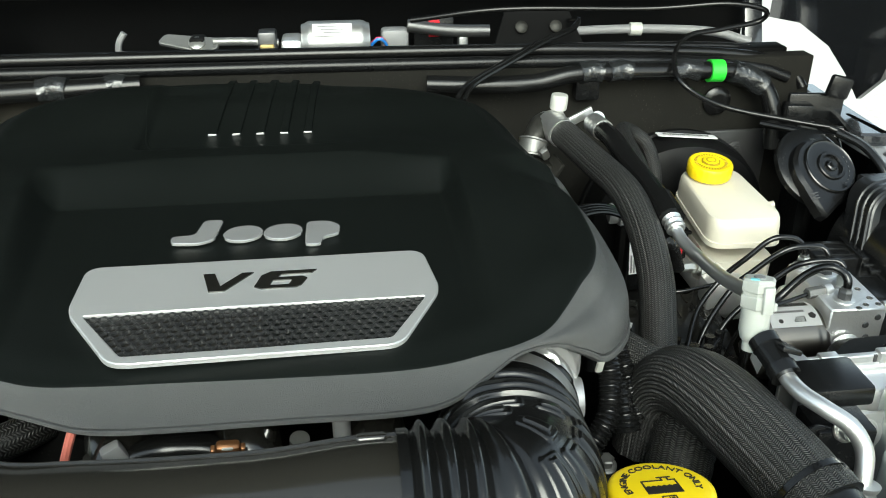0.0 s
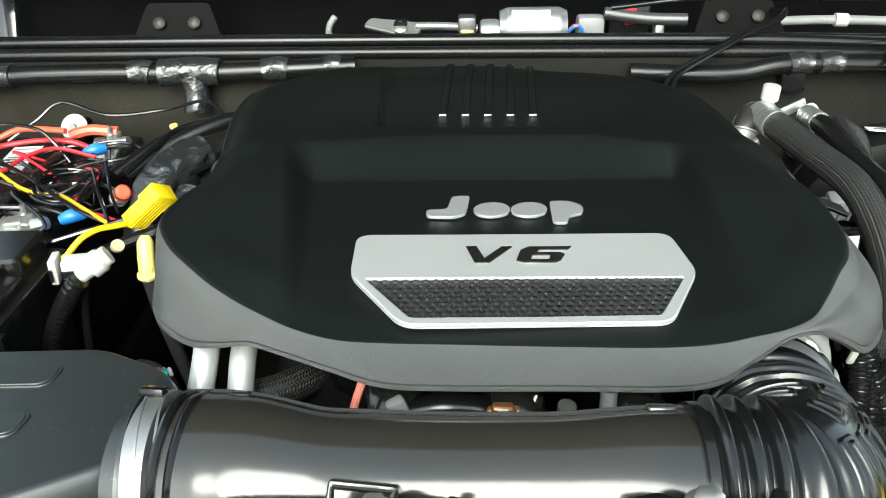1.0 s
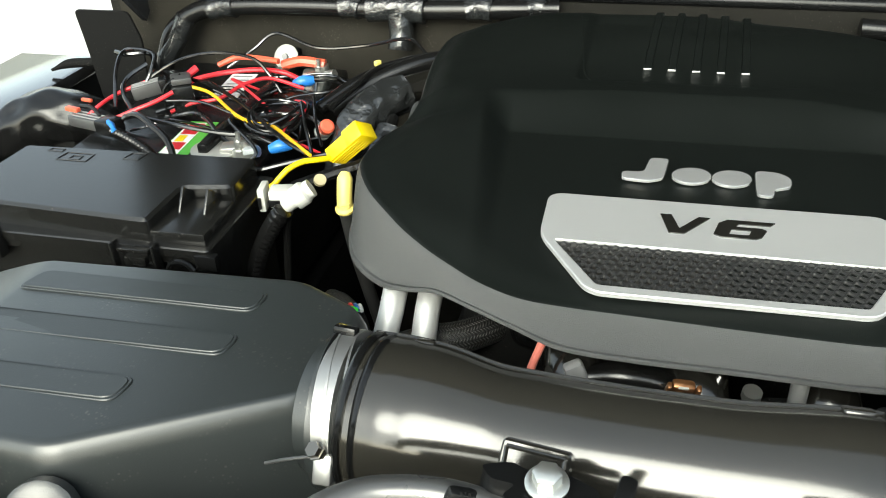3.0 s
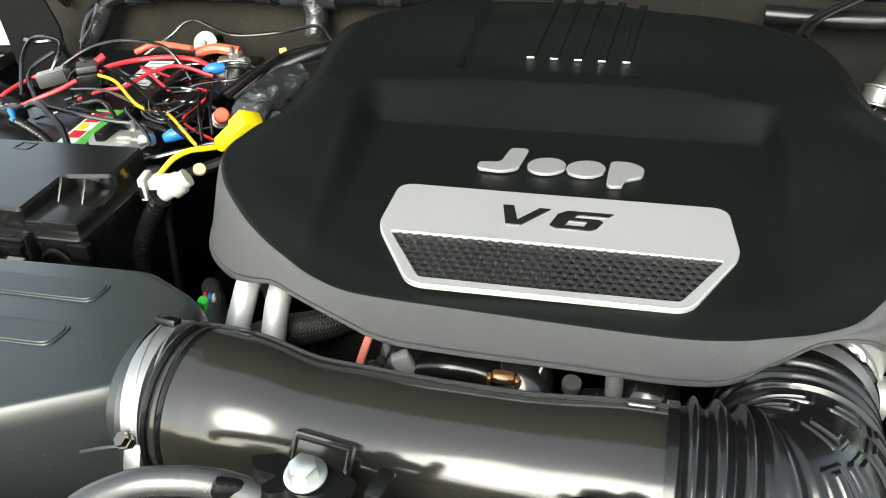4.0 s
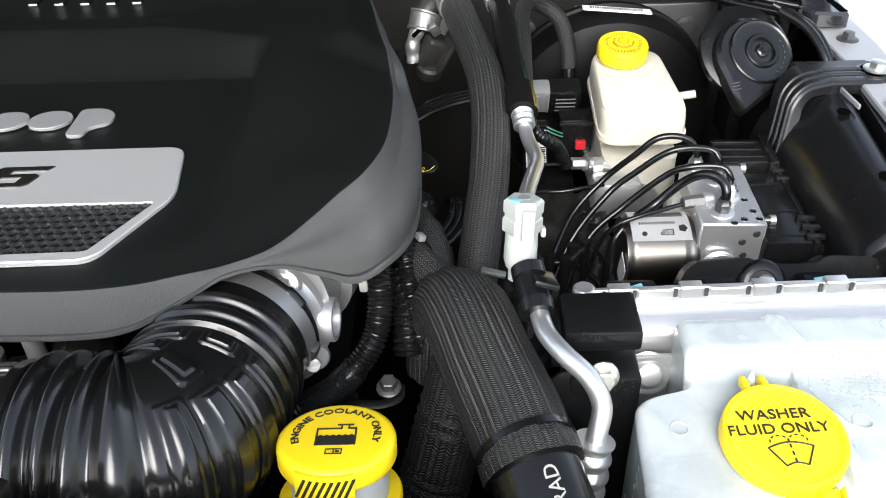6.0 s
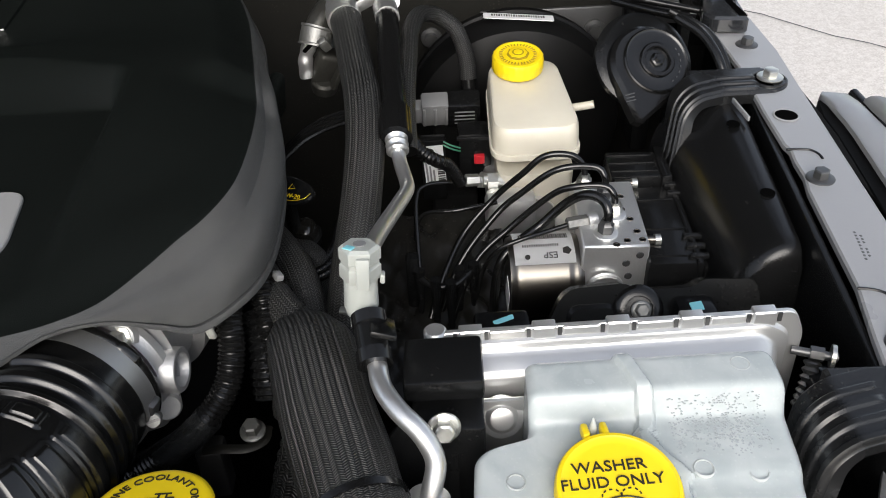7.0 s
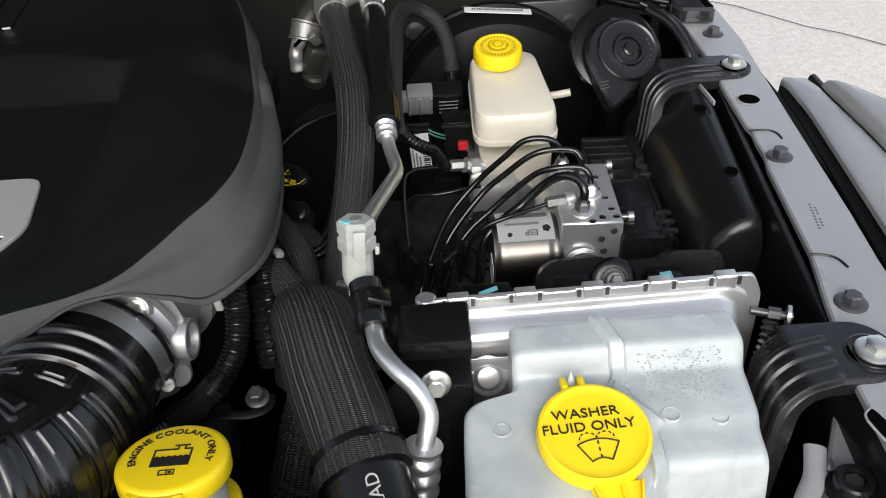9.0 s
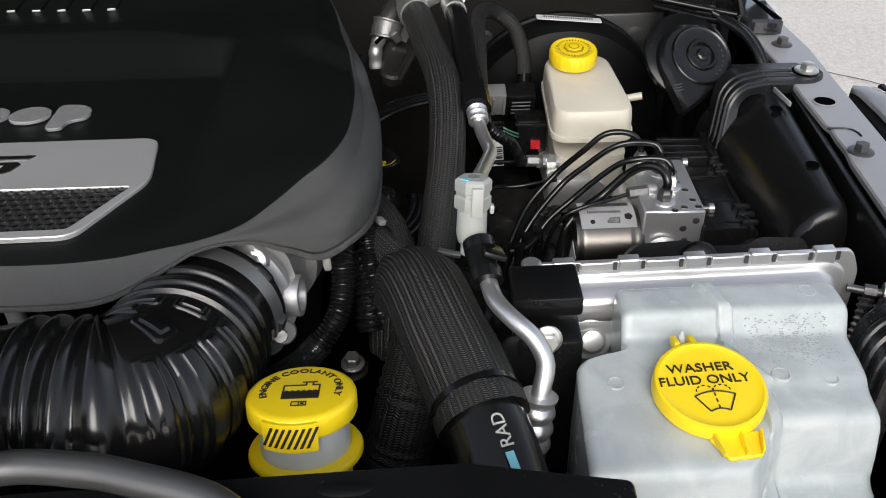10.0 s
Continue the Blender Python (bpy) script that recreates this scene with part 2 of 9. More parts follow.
def blotched(m, low, high, scale):
    """Cloudy blotches, from the wet film inside a bottle's wall."""
    n, l = m.node_tree.nodes, m.node_tree.links
    b = n["Principled BSDF"]
    where = n.new("ShaderNodeTexCoord").outputs["Object"]
    warp = n.new("ShaderNodeTexNoise")
    warp.inputs["Scale"].default_value, warp.inputs["Detail"].default_value, warp.inputs["Distortion"].default_value = scale, 7, 0.6
    spots = n.new("ShaderNodeTexVoronoi")
    spots.inputs["Scale"].default_value = scale * 7
    for t in (warp, spots):
        l.new(where, t.inputs["Vector"])
    edge = n.new("ShaderNodeMapRange")
    edge.inputs[1].default_value, edge.inputs[2].default_value = 0.25, 0.08
    l.new(spots.outputs["Distance"], edge.inputs[0])
    ramp = n.new("ShaderNodeValToRGB")
    ramp.color_ramp.elements[0].position, ramp.color_ramp.elements[1].position = 0.36, 0.64
    l.new(warp.outputs["Fac"], ramp.inputs[0])
    both = n.new("ShaderNodeMath")
    both.operation, both.use_clamp = "MULTIPLY_ADD", True
    both.inputs[1].default_value = 0.35
    l.new(edge.outputs[0], both.inputs[0])
    l.new(ramp.outputs[0], both.inputs[2])
    mix = n.new("ShaderNodeMix")
    mix.data_type = "RGBA"
    mix.inputs[6].default_value, mix.inputs[7].default_value = (*low, 1), (*high, 1)
    l.new(both.outputs[0], mix.inputs[0])
    l.new(mix.outputs[2], b.inputs["Base Color"])
    return m


TANK = blotched(milky("wet_milky_plastic", (0.5, 0.5, 0.5), 0.15, bump=0.02, rough=0.24), (0.365, 0.402, 0.405), (0.455, 0.488, 0.484), 40)
PAVE = concrete()


# ---- building helpers ----
BASE = {}


def thing(name, label, category, at, group="", kind=""):
    ob = new(name)
    ob.empty_display_size = 0.02
    ob.location = at
    BASE[ob.name] = Vector(at)
    return tagged(ob, label, category, group, kind)


def link_mesh(name, bm, material, base, smooth=True):
    me = bpy.data.meshes.new(name)
    bm.transform(Matrix.Translation(-base))
    bmesh.ops.recalc_face_normals(bm, faces=bm.faces)
    bm.to_mesh(me)
    bm.free()
    for m in material if isinstance(material, (list, tuple)) else [material]:
        me.materials.append(m)
    if smooth:
        me.polygons.foreach_set("use_smooth", [True] * len(me.polygons))
        me.set_sharp_from_angle(angle=radians(38))
    ob = new(name, me)
    BASE[ob.name] = base
    return ob


def part(name, bm, material, parent, label=""):
    """One mesh, given in world metres, under a thing or a part."""
    ob = link_mesh(name, bm, material, BASE[parent.name])
    ob.parent = parent
    return tagged(ob, label)


def solid(name, bm, material, label, category, kind="", group=""):
    """A top-level thing of one mesh, with its origin under its middle."""
    cs = [v.co for v in bm.verts]
    base = Vector(((min(c.x for c in cs) + max(c.x for c in cs)) / 2, (min(c.y for c in cs) + max(c.y for c in cs)) / 2, min(c.z for c in cs)))
    ob = link_mesh(name, bm, material, base)
    ob.location = base
    return tagged(ob, label, category, group, kind)


def spline(points, n):
    """n points at even steps of a Catmull-Rom curve."""
    p = [Vector(q) for q in points]
    p = [2 * p[0] - p[1]] + p + [2 * p[-1] - p[-2]]
    out = []
    for i in range(1, len(p) - 2):
        a, b, c, d = p[i - 1:i + 3]
        for k in range(24):
            t = k / 24
            out.append(0.5 * (2 * b + (c - a) * t + (2 * a - 5 * b + 4 * c - d) * t * t + (3 * b - a - 3 * c + d) * t ** 3))
    out.append(p[-2])
    run = [0.0]
    for a, b in zip(out, out[1:]):
        run.append(run[-1] + (b - a).length)
    made, j = [], 0
    for k in range(n):
        s = run[-1] * k / (n - 1)
        while j < len(run) - 2 and run[j + 1] < s:
            j += 1
        f = (s - run[j]) / max(1e-9, run[j + 1] - run[j])
        made.append(out[j].lerp(out[j + 1], min(1, max(0, f))))
    return made, run[-1]


def hose(points, radius, segs=14, step=0.006, shape=None, bm=None, caps=True, flat=1.0):
    """A tube along a smooth path. shape(s, a): the radius's factor s metres along at the angle a."""
    bm = bm or bmesh.new()
    uv = bm.loops.layers.uv.verify()
    _, length = spline(points, 8)
    n = max(4, int(length / step) + 1)
    path, length = spline(points, n)
    side = None
    rings = []
    for i, q in enumerate(path):
        along = (path[min(n - 1, i + 1)] - path[max(0, i - 1)]).normalized()
        if side is None:
            side = along.cross(Vector((0, 0, 1)) if abs(along.z) < 0.9 else Vector((0, 1, 0))).normalized()
        side = (side - along * side.dot(along)).normalized()
        up = side.cross(along)
        s = length * i / (n - 1)
        ring = []
        for k in range(segs):
            a = 2 * math.pi * k / segs
            r = radius * (shape(s, a, length) if shape else 1)
            ring.append(bm.verts.new(q + side * (r * math.cos(a)) + up * (r * flat * math.sin(a))))
        rings.append((ring, s))
    for (r0, s0), (r1, s1) in zip(rings, rings[1:]):
        for k in range(segs):
            j = (k + 1) % segs
            f = bm.faces.new((r0[k], r0[j], r1[j], r1[k]))
            for loop, (u, v) in zip(f.loops, ((k, s0), (k + 1, s0), (k + 1, s1), (k, s1))):
                loop[uv].uv = (u / segs, v)
    if caps:
        bm.faces.new(rings[0][0][::-1])
        bm.faces.new(rings[-1][0])
    return bm


def ribbed(pitch, depth):
    return lambda s, a, length: 1 + depth * math.sin(2 * math.pi * s / pitch)


def block(size, m, bevel=0.004, segs=2, taper=1.0, bm=None):
    """A box with rounded edges, its foot's middle at m; taper: the top's share of the foot."""
    bm = bm or bmesh.new()
    own = bmesh.ops.create_cube(bm, size=1)["verts"]
    for v in own:
        k = taper if v.co.z > 0 else 1
        v.co = Vector((v.co.x * size[0] * k, v.co.y * size[1] * k, (v.co.z + 0.5) * size[2]))
    if bevel:
        edges = list({e for v in own for e in v.link_edges})
        made = bmesh.ops.bevel(bm, geom=edges, offset=bevel, segments=segs, profile=0.5, affect="EDGES", clamp_overlap=True)
        own = list({v for v in own if v.is_valid} | set(made["verts"]))
    bmesh.ops.transform(bm, matrix=m, verts=own)
    return bm


def plate(outline, z0, z1, bevel=0.0, m=None, bm=None, top=1.0):
    """A flat outline in x and y raised from z0 to z1."""
    bm = bm or bmesh.new()
    cx, cy = sum(p[0] for p in outline) / len(outline), sum(p[1] for p in outline) / len(outline)
    low = [bm.verts.new((x, y, z0)) for x, y in outline]
    levels = [low]
    if bevel:
        levels.append([bm.verts.new((x, y, z1 - bevel)) for x, y in outline])
        n = len(outline)
        high = []
        for i, (x, y) in enumerate(outline):
            (ax, ay), (bx, by) = outline[i - 1], outline[(i + 1) % n]
            t = Vector((bx - ax, by - ay)).normalized()
            inward = Vector((-t.y, t.x))
            if inward.dot(Vector((cx - x, cy - y))) < 0 and len(outline) < 40:
                inward = -inward
            high.append(bm.verts.new((x + inward.x * bevel, y + inward.y * bevel, z1)))
        levels.append(high)
    else:
        levels.append([bm.verts.new((cx + (x - cx) * top, cy + (y - cy) * top, z1)) for x, y in outline])
    for a, b in zip(levels, levels[1:]):
        for i in range(len(a)):
            j = (i + 1) % len(a)
            bm.faces.new((a[i], a[j], b[j], b[i]))
    bm.faces.new(low[::-1])
    bm.faces.new(levels[-1])
    if m is not None:
        bmesh.ops.transform(bm, matrix=m, verts=[v for lev in levels for v in lev])
    return bm


def rounded(points, r, n=5):
    """An outline with its corners rounded off."""
    out = []
    k = len(points)
    for i in range(k):
        p, a, b = Vector(points[i]), Vector(points[i - 1]), Vector(points[(i + 1) % k])
        rr = min(r, (a - p).length * 0.45, (b - p).length * 0.45)
        s, e = p + (a - p).normalized() * rr, p + (b - p).normalized() * rr
        for j in range(n + 1):
            t = j / n
            q = s * (1 - t) ** 2 + p * 2 * t * (1 - t) + e * t * t
            out.append((q.x, q.y))
    return out


def lathe(profile, m, segs=32, bm=None, shape=None):
    """A turned body: rows of (radius, height), open rows closed with caps."""
    bm = bm or bmesh.new()
    rings = []
    for r, z in profile:
        rings.append([bm.verts.new(m @ Vector((r * (shape(2 * math.pi * k / segs, r, z) if shape else 1) * math.cos(2 * math.pi * k / segs), r * (shape(2 * math.pi * k / segs, r, z) if shape else 1) * math.sin(2 * math.pi * k / segs), z))) for k in range(segs)])
    for a, b in zip(rings, rings[1:]):
        for k in range(segs):
            j = (k + 1) % segs
            bm.faces.new((a[k], a[j], b[j], b[k]))
    bm.faces.new(rings[0][::-1])
    bm.faces.new(rings[-1])
    return bm


def smooth(a, b, x):
    t = min(1, max(0, (x - a) / (b - a)))
    return t * t * (3 - 2 * t)


def words(text, size, m, parent, name="lettering", material=None, depth=0.0004, label="", bend=0.0, wide=1.0, slant=0.0, bold=0.0):
    """Raised lettering from the built-in font, centred at m; bend: the radius of an arc that it follows."""
    curve = bpy.data.curves.new("lettering", "FONT")
    curve.body, curve.size, curve.align_x, curve.align_y, curve.extrude, curve.shear = text, size, "CENTER", "CENTER", depth, slant
    curve.resolution_u, curve.offset = 3, bold
    temp = new("lettering_source", curve)
    bpy.context.view_layer.update()
    me = bpy.data.meshes.new_from_object(temp.evaluated_get(bpy.context.evaluated_depsgraph_get()))
    bpy.data.objects.remove(temp)
    bm = bmesh.new()
    bm.from_mesh(me)
    bpy.data.meshes.remove(me)
    for v in bm.verts:
        v.co.x *= wide
        if bend:
            a = v.co.x / bend
            r = bend + v.co.y
            v.co.x, v.co.y = r * math.sin(a), r * math.cos(a)
    bm.transform(m)
    return part(name, bm, material or INK, parent, label)


def bolt(at, tilt=(0, 0, 0), r=0.010, head=0.006, h=0.006, material=None, label="zinc-plated steel flange bolt on a bracket", group="flange bolts"):
    """A hexagon bolt with a washer face."""
    m = pose(*at, *tilt)
    b = thing("flange_bolt", label, "bolt", at, group)
    part("washer", lathe([(r, 0), (r, 0.0012), (r * 0.9, 0.002), (head, 0.0022)], m, 24), material or ZINC, b)
    part("hex_head", lathe([(head, 0.002), (head, h + 0.001), (head * 0.8, h + 0.002)], m, 6), material or ZINC, b)
    return b


# ---- setting: ground, body shell, firewall, hood ----
def slab(name, x0, x1, y0, y1, z0, z1, material, label, category="wall", bevel=0.003):
    return solid(name, block((x1 - x0, y1 - y0, z1 - z0), pose((x0 + x1) / 2, (y0 + y1) / 2, z0), bevel), material, label, category, "structure")


def ground_sheet():
    bm = bmesh.new()
    n = 48
    edge = [-400, -60, -15] + [-6 + 12 * i / (n - 1) for i in range(n)] + [15, 60, 400]
    grid = [[bm.verts.new((x, y, 0.004 * noise.noise((x * 0.8, y * 0.8, 0)) - 0.004)) for x in edge] for y in edge]
    for a, b in zip(grid, grid[1:]):
        for i in range(len(edge) - 1):
            bm.faces.new((a[i], a[i + 1], b[i + 1], b[i]))
    return solid("ground", bm, PAVE, "pale weathered concrete pavement with a thin crack", "pavement", "structure")


ground_sheet()


def crack():
    """A thin dark filled crack that wanders over the pavement."""
    bm = bmesh.new()
    rng = random.Random(4)
    pts, x, y = [], 1.0, 3.78
    while x < 3.6:
        pts.append((x, y))
        x += 0.05
        y -= 0.05 * (0.62 if x < 1.7 else 0.95) + rng.uniform(-0.02, 0.02)
    last = None
    for i, (px, py) in enumerate(pts):
        w = 0.002 + 0.003 * rng.random()
        row = (bm.verts.new((px, py - w, 0.003)), bm.verts.new((px, py, 0.006)), bm.verts.new((px, py + w, 0.003)))
        if last:
            bm.faces.new((last[0], row[0], row[1], last[1]))
            bm.faces.new((last[1], row[1], row[2], last[2]))
        last = row
    return solid("pavement_crack", bm, CRACK, "thin dark crack filled with dirt", "crack", "structure")


crack()
slab("bay_floor", -0.935, 0.70, 0.125, 1.10, 0.50, 0.53, DARK, "black grimy underbody below the engine bay", "floor")
slab("wall_firewall", -0.92, 0.655, 1.10, 1.13, 0.0, 1.105, PAD, "dusty brown-black insulated firewall")
slab("wall_firewall_corner", 0.655, 0.702, 1.10, 1.13, 0.0, 1.00, DARK, "dark inner corner of the engine bay")
# added sheet: keeps the firewall's left half lighter than its shaded right
slab("firewall_left_sheet", -0.90, -0.33, 1.092, 1.0985, 0.86, 1.098, MAT, "dusty brown sheet added over the firewall's lighter left half")
slab("wall_front", -0.935, 0.70, 0.10, 0.125, 0.0, 0.98, DARK, "black radiator support panel")
slab("wall_fender_side", 0.70, 0.715, 0.10, 1.16, 0.0, 1.003, DARK, "black inner fender liner")
slab("wall_battery_side", -0.95, -0.935, 0.10, 1.16, 0.0, 1.00, DARK, "black inner fender liner")
# cowl ledge and floor carry the hood's shade in their near-black colour
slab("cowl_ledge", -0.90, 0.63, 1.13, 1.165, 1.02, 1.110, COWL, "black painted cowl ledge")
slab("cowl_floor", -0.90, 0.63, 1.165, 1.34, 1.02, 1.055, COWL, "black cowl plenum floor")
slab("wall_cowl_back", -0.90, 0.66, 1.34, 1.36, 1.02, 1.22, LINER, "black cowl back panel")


def seal_strip():
    t = thing("hood_seal", "black rubber hood seal along the cowl edge", "seal", (-0.1, 1.13, 1.11))
    part("seal_lip", hose([(-0.90, 1.118, 1.126), (-0.4, 1.118, 1.125), (0.2, 1.118, 1.121), (0.46, 1.118, 1.112), (0.57, 1.118, 1.102), (0.63, 1.112, 1.085), (0.645, 1.10, 1.06)], 0.0075, 12, 0.03), RUBBER, t)
    part("seal_foot", hose([(-0.90, 1.104, 1.113), (-0.4, 1.104, 1.112), (0.2, 1.104, 1.108), (0.46, 1.105, 1.101), (0.57, 1.105, 1.091), (0.62, 1.10, 1.075)], 0.0085, 12, 0.03), SATIN, t)
    part("seal_bead", hose([(-0.90, 1.140, 1.125), (-0.4, 1.140, 1.124), (0.2, 1.140, 1.119), (0.46, 1.143, 1.114), (0.58, 1.145, 1.106), (0.635, 1.135, 1.085)], 0.005, 10, 0.03), RUBBER, t)
    return t


seal_strip()


def hood():
    """The raised hood: an outer skin and an inner frame with openings, hinged behind the cowl."""
    h = thing("hood", "black painted hood, propped open over the bay", "hood", (-0.09, 1.215, 1.17))
    m = pose(-0.09, 1.215, 1.178, -64, 0, 0)
    part("outer_skin", block((1.50, 1.25, 0.012), m @ pose(0, -0.62, 0.03), 0.005), PAINT, h)
    part("inner_liner", block((1.44, 1.16, 0.010), m @ pose(0, -0.615, 0.016), 0.003), LINER, h, "matte black fibre liner")
    part("inner_rim", block((1.50, 0.10, 0.030), m @ pose(0, -0.05, 0), 0.008), LINER, h)
    part("inner_rim", block((1.50, 0.10, 0.030), m @ pose(0, -1.18, 0), 0.008), LINER, h)
    for x in (-0.70, -0.25, 0.25, 0.70):
        part("inner_rib", block((0.09, 1.03, 0.028), m @ pose(x, -0.615, 0.001), 0.008), LINER, h)
    curved = [(0.265, -0.090), (0.168, -0.079), (0.08, -0.093), (0.026, -0.118), (-0.013, -0.143), (-0.055, -0.105), (-0.42, 1.06), (-0.36, 1.13), (0.26, 0.02)]
    square = [(0.20, 0.02), (0.02, -0.135), (-0.06, -0.05), (-0.42, 1.06), (-0.40, 1.14), (0.10, 0.06)]
    for x, flange in ((-0.855, square), (0.70, curved)):
        part("side_flange", plate(flange, -0.004, 0.004, 0.001, Matrix(((0, 0, 1, x), (1, 0, 0, 1.06), (0, 1, 0, 1.20), (0, 0, 0, 1)))), PAINT, h)
        part("hinge", block((0.030, 0.014, 0.16), pose(x - math.copysign(0.05, x), 1.26, 1.03, -20, 0, 0), 0.003), PAINT, h)
    return h


hood()


def fender_rail():
    """The bolted inner fender flange with its holes and pressed seam."""
    r = thing("fender_rail", "grey primed steel fender flange with bolt holes", "fender", (0.66, 0.7, 0.95), kind="structure")
    holes = ((0.660, 0.764, 0.0105),)
    outline = [(0.650, 0.995), (0.702, 0.990), (0.702, 0.90), (0.695, 0.825), (0.686, 0.72), (0.674, 0.575), (0.666, 0.50), (0.658, 0.35), (0.653, 0.18), (0.580, 0.18), (0.596, 0.40), (0.611, 0.48), (0.622, 0.53), (0.634, 0.645), (0.639, 0.667), (0.640, 0.690), (0.643, 0.708), (0.641, 0.718), (0.644, 0.78), (0.651, 0.86)]
    bm = plate(outline, 1.019, 1.025, 0.0015)
    part("flange", bm, RAIL, r)
    slot = rounded([(0.588, 0.374), (0.597, 0.380), (0.604, 0.356), (0.592, 0.352)], 0.005)
    part("slot", plate(slot, 1.0250, 1.0256, 0), VOID, r)
    part("slot_rim", hose([(x, y, 1.0252) for x, y in slot[::3] + slot[:1]], 0.0009, 6, 0.002), RAIL, r)
    part("flange_wall", block((0.006, 0.62, 0.078), pose(0.627, 0.63, 0.94, 0, 0, -6.5), 0.001), SATIN, r)
    for x, y, rad in holes:
        part("hole_rim", lathe([(rad, 0), (rad * 1.12, 0.0015), (rad * 0.98, 0.0022), (rad * 0.94, 0.001)], pose(x, y, 1.0245), 28), RAIL, r)
        part("hole", lathe([(rad * 0.95, 0), (rad * 0.95, 0.001)], pose(x, y, 1.0252), 28), VOID, r)
    part("seam", hose([(0.6395, 0.7075, 1.0253), (0.652, 0.7065, 1.0253), (0.659, 0.7045, 1.0253), (0.6630, 0.698, 1.0253), (0.6635, 0.690, 1.0253)], 0.0011, 6, 0.002), SATIN, r)
    part("seam", hose([(0.621, 0.527, 1.0253), (0.632, 0.524, 1.0253), (0.638, 0.519, 1.0253), (0.641, 0.509, 1.0253)], 0.0011, 6, 0.002), SATIN, r)
    lower = [(0.692, 0.93), (0.704, 0.90), (0.698, 0.825), (0.689, 0.72), (0.677, 0.575), (0.669, 0.50), (0.661, 0.35), (0.656, 0.18), (0.640, 0.18), (0.660, 0.57)]
    part("folded_edge", plate(lower, 1.010, 1.0185, 0.0015), RAIL, r)
    # near black, with the gap's shade put into the seal's colour
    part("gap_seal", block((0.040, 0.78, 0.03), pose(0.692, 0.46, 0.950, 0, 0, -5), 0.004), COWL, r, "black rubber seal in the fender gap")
    for i in range(9):
        for k in range(2 if i % 4 else 1):
            part("stamped_mark", block((0.0017, 0.0020, 0.0004), pose(0.6460 - 0.00067 * i + 0.0034 * k, 0.589 - 0.0039 * i - 0.0006 * k, 1.0248, 0, 0, 14 * (-1) ** (i + k)), 0.0001, 1), STEEL, r)
    return r


fender_rail()


def hinge_panel():
    """The black panel between the fender flange and the windscreen cowl, with its dark slit."""
    p = thing("hinge_panel", "glossy black cowl side panel beside the hood hinge", "panel", (0.68, 1.02, 1.0), kind="structure")
    part("panel", plate(rounded([(0.640, 0.960), (0.646, 0.946), (0.684, 0.940), (0.691, 1.03), (0.702, 1.17), (0.678, 1.17), (0.660, 1.03)], 0.006), 1.028, 1.044, 0.003), PAINT, p)
    part("slit", plate([(0.671, 1.024), (0.675, 1.024), (0.6825, 0.946), (0.674, 0.947)], 1.0435, 1.0448, 0), VOID, p, "dark slit")
    part("wall", block((0.010, 0.20, 0.10), pose(0.648, 1.05, 0.93, 0, 0, -16), 0.002), DARK, p)
    return p


hinge_panel()


def corner_support():
    """The sheet-metal corner below the fender flange, in front of the plastic brace."""
    c = thing("corner_support", "grey sheet-metal radiator support corner with a socket bolt", "bracket", (0.58, 0.34, 0.60))
    part("sheet", plate(rounded([(0.606, 0.425), (0.622, 0.36), (0.618, 0.20), (0.556, 0.20), (0.556, 0.335), (0.584, 0.386)], 0.008), 0.972, 0.980, 0.002), RAIL, c)
    part("raised_seat", plate(rounded([(0.583, 0.372), (0.606, 0.366), (0.606, 0.335), (0.570, 0.325), (0.566, 0.350)], 0.008), 0.979, 0.986, 0.003), RAIL, c)
    part("bent_flange", hose([(0.571, 0.382, 0.988), (0.563, 0.362, 0.985), (0.551, 0.346, 0.984), (0.538, 0.325, 0.982), (0.530, 0.29, 0.98)], 0.007, 12, 0.004, flat=0.45), RAIL, c, "rolled sheet edge")
    part("post", block((0.05, 0.10, 0.45), pose(0.59, 0.27, 0.525), 0.004), DARK, c)
    part("clip", block((0.004, 0.010, 0.004), pose(0.577, 0.371, 0.980, 0, 0, -30), 0.001), ZINC, c)
    k = thing("socket_bolt", "black socket-head bolt on the radiator support", "bolt", (0.580, 0.350, 0.984))
    part("head", lathe([(0.0150, 0), (0.0150, 0.003), (0.0118, 0.004), (0.0118, 0.012), (0.0106, 0.0135), (0.0066, 0.0135), (0.0062, 0.010)], pose(0.580, 0.350, 0.984), 36), SATIN, k)
    part("socket", lathe([(0.0060, 0), (0.0058, 0.0006)], pose(0.580, 0.350, 0.9945), 6), GRIME, k, "grey hexagon socket")
    return c


corner_support()


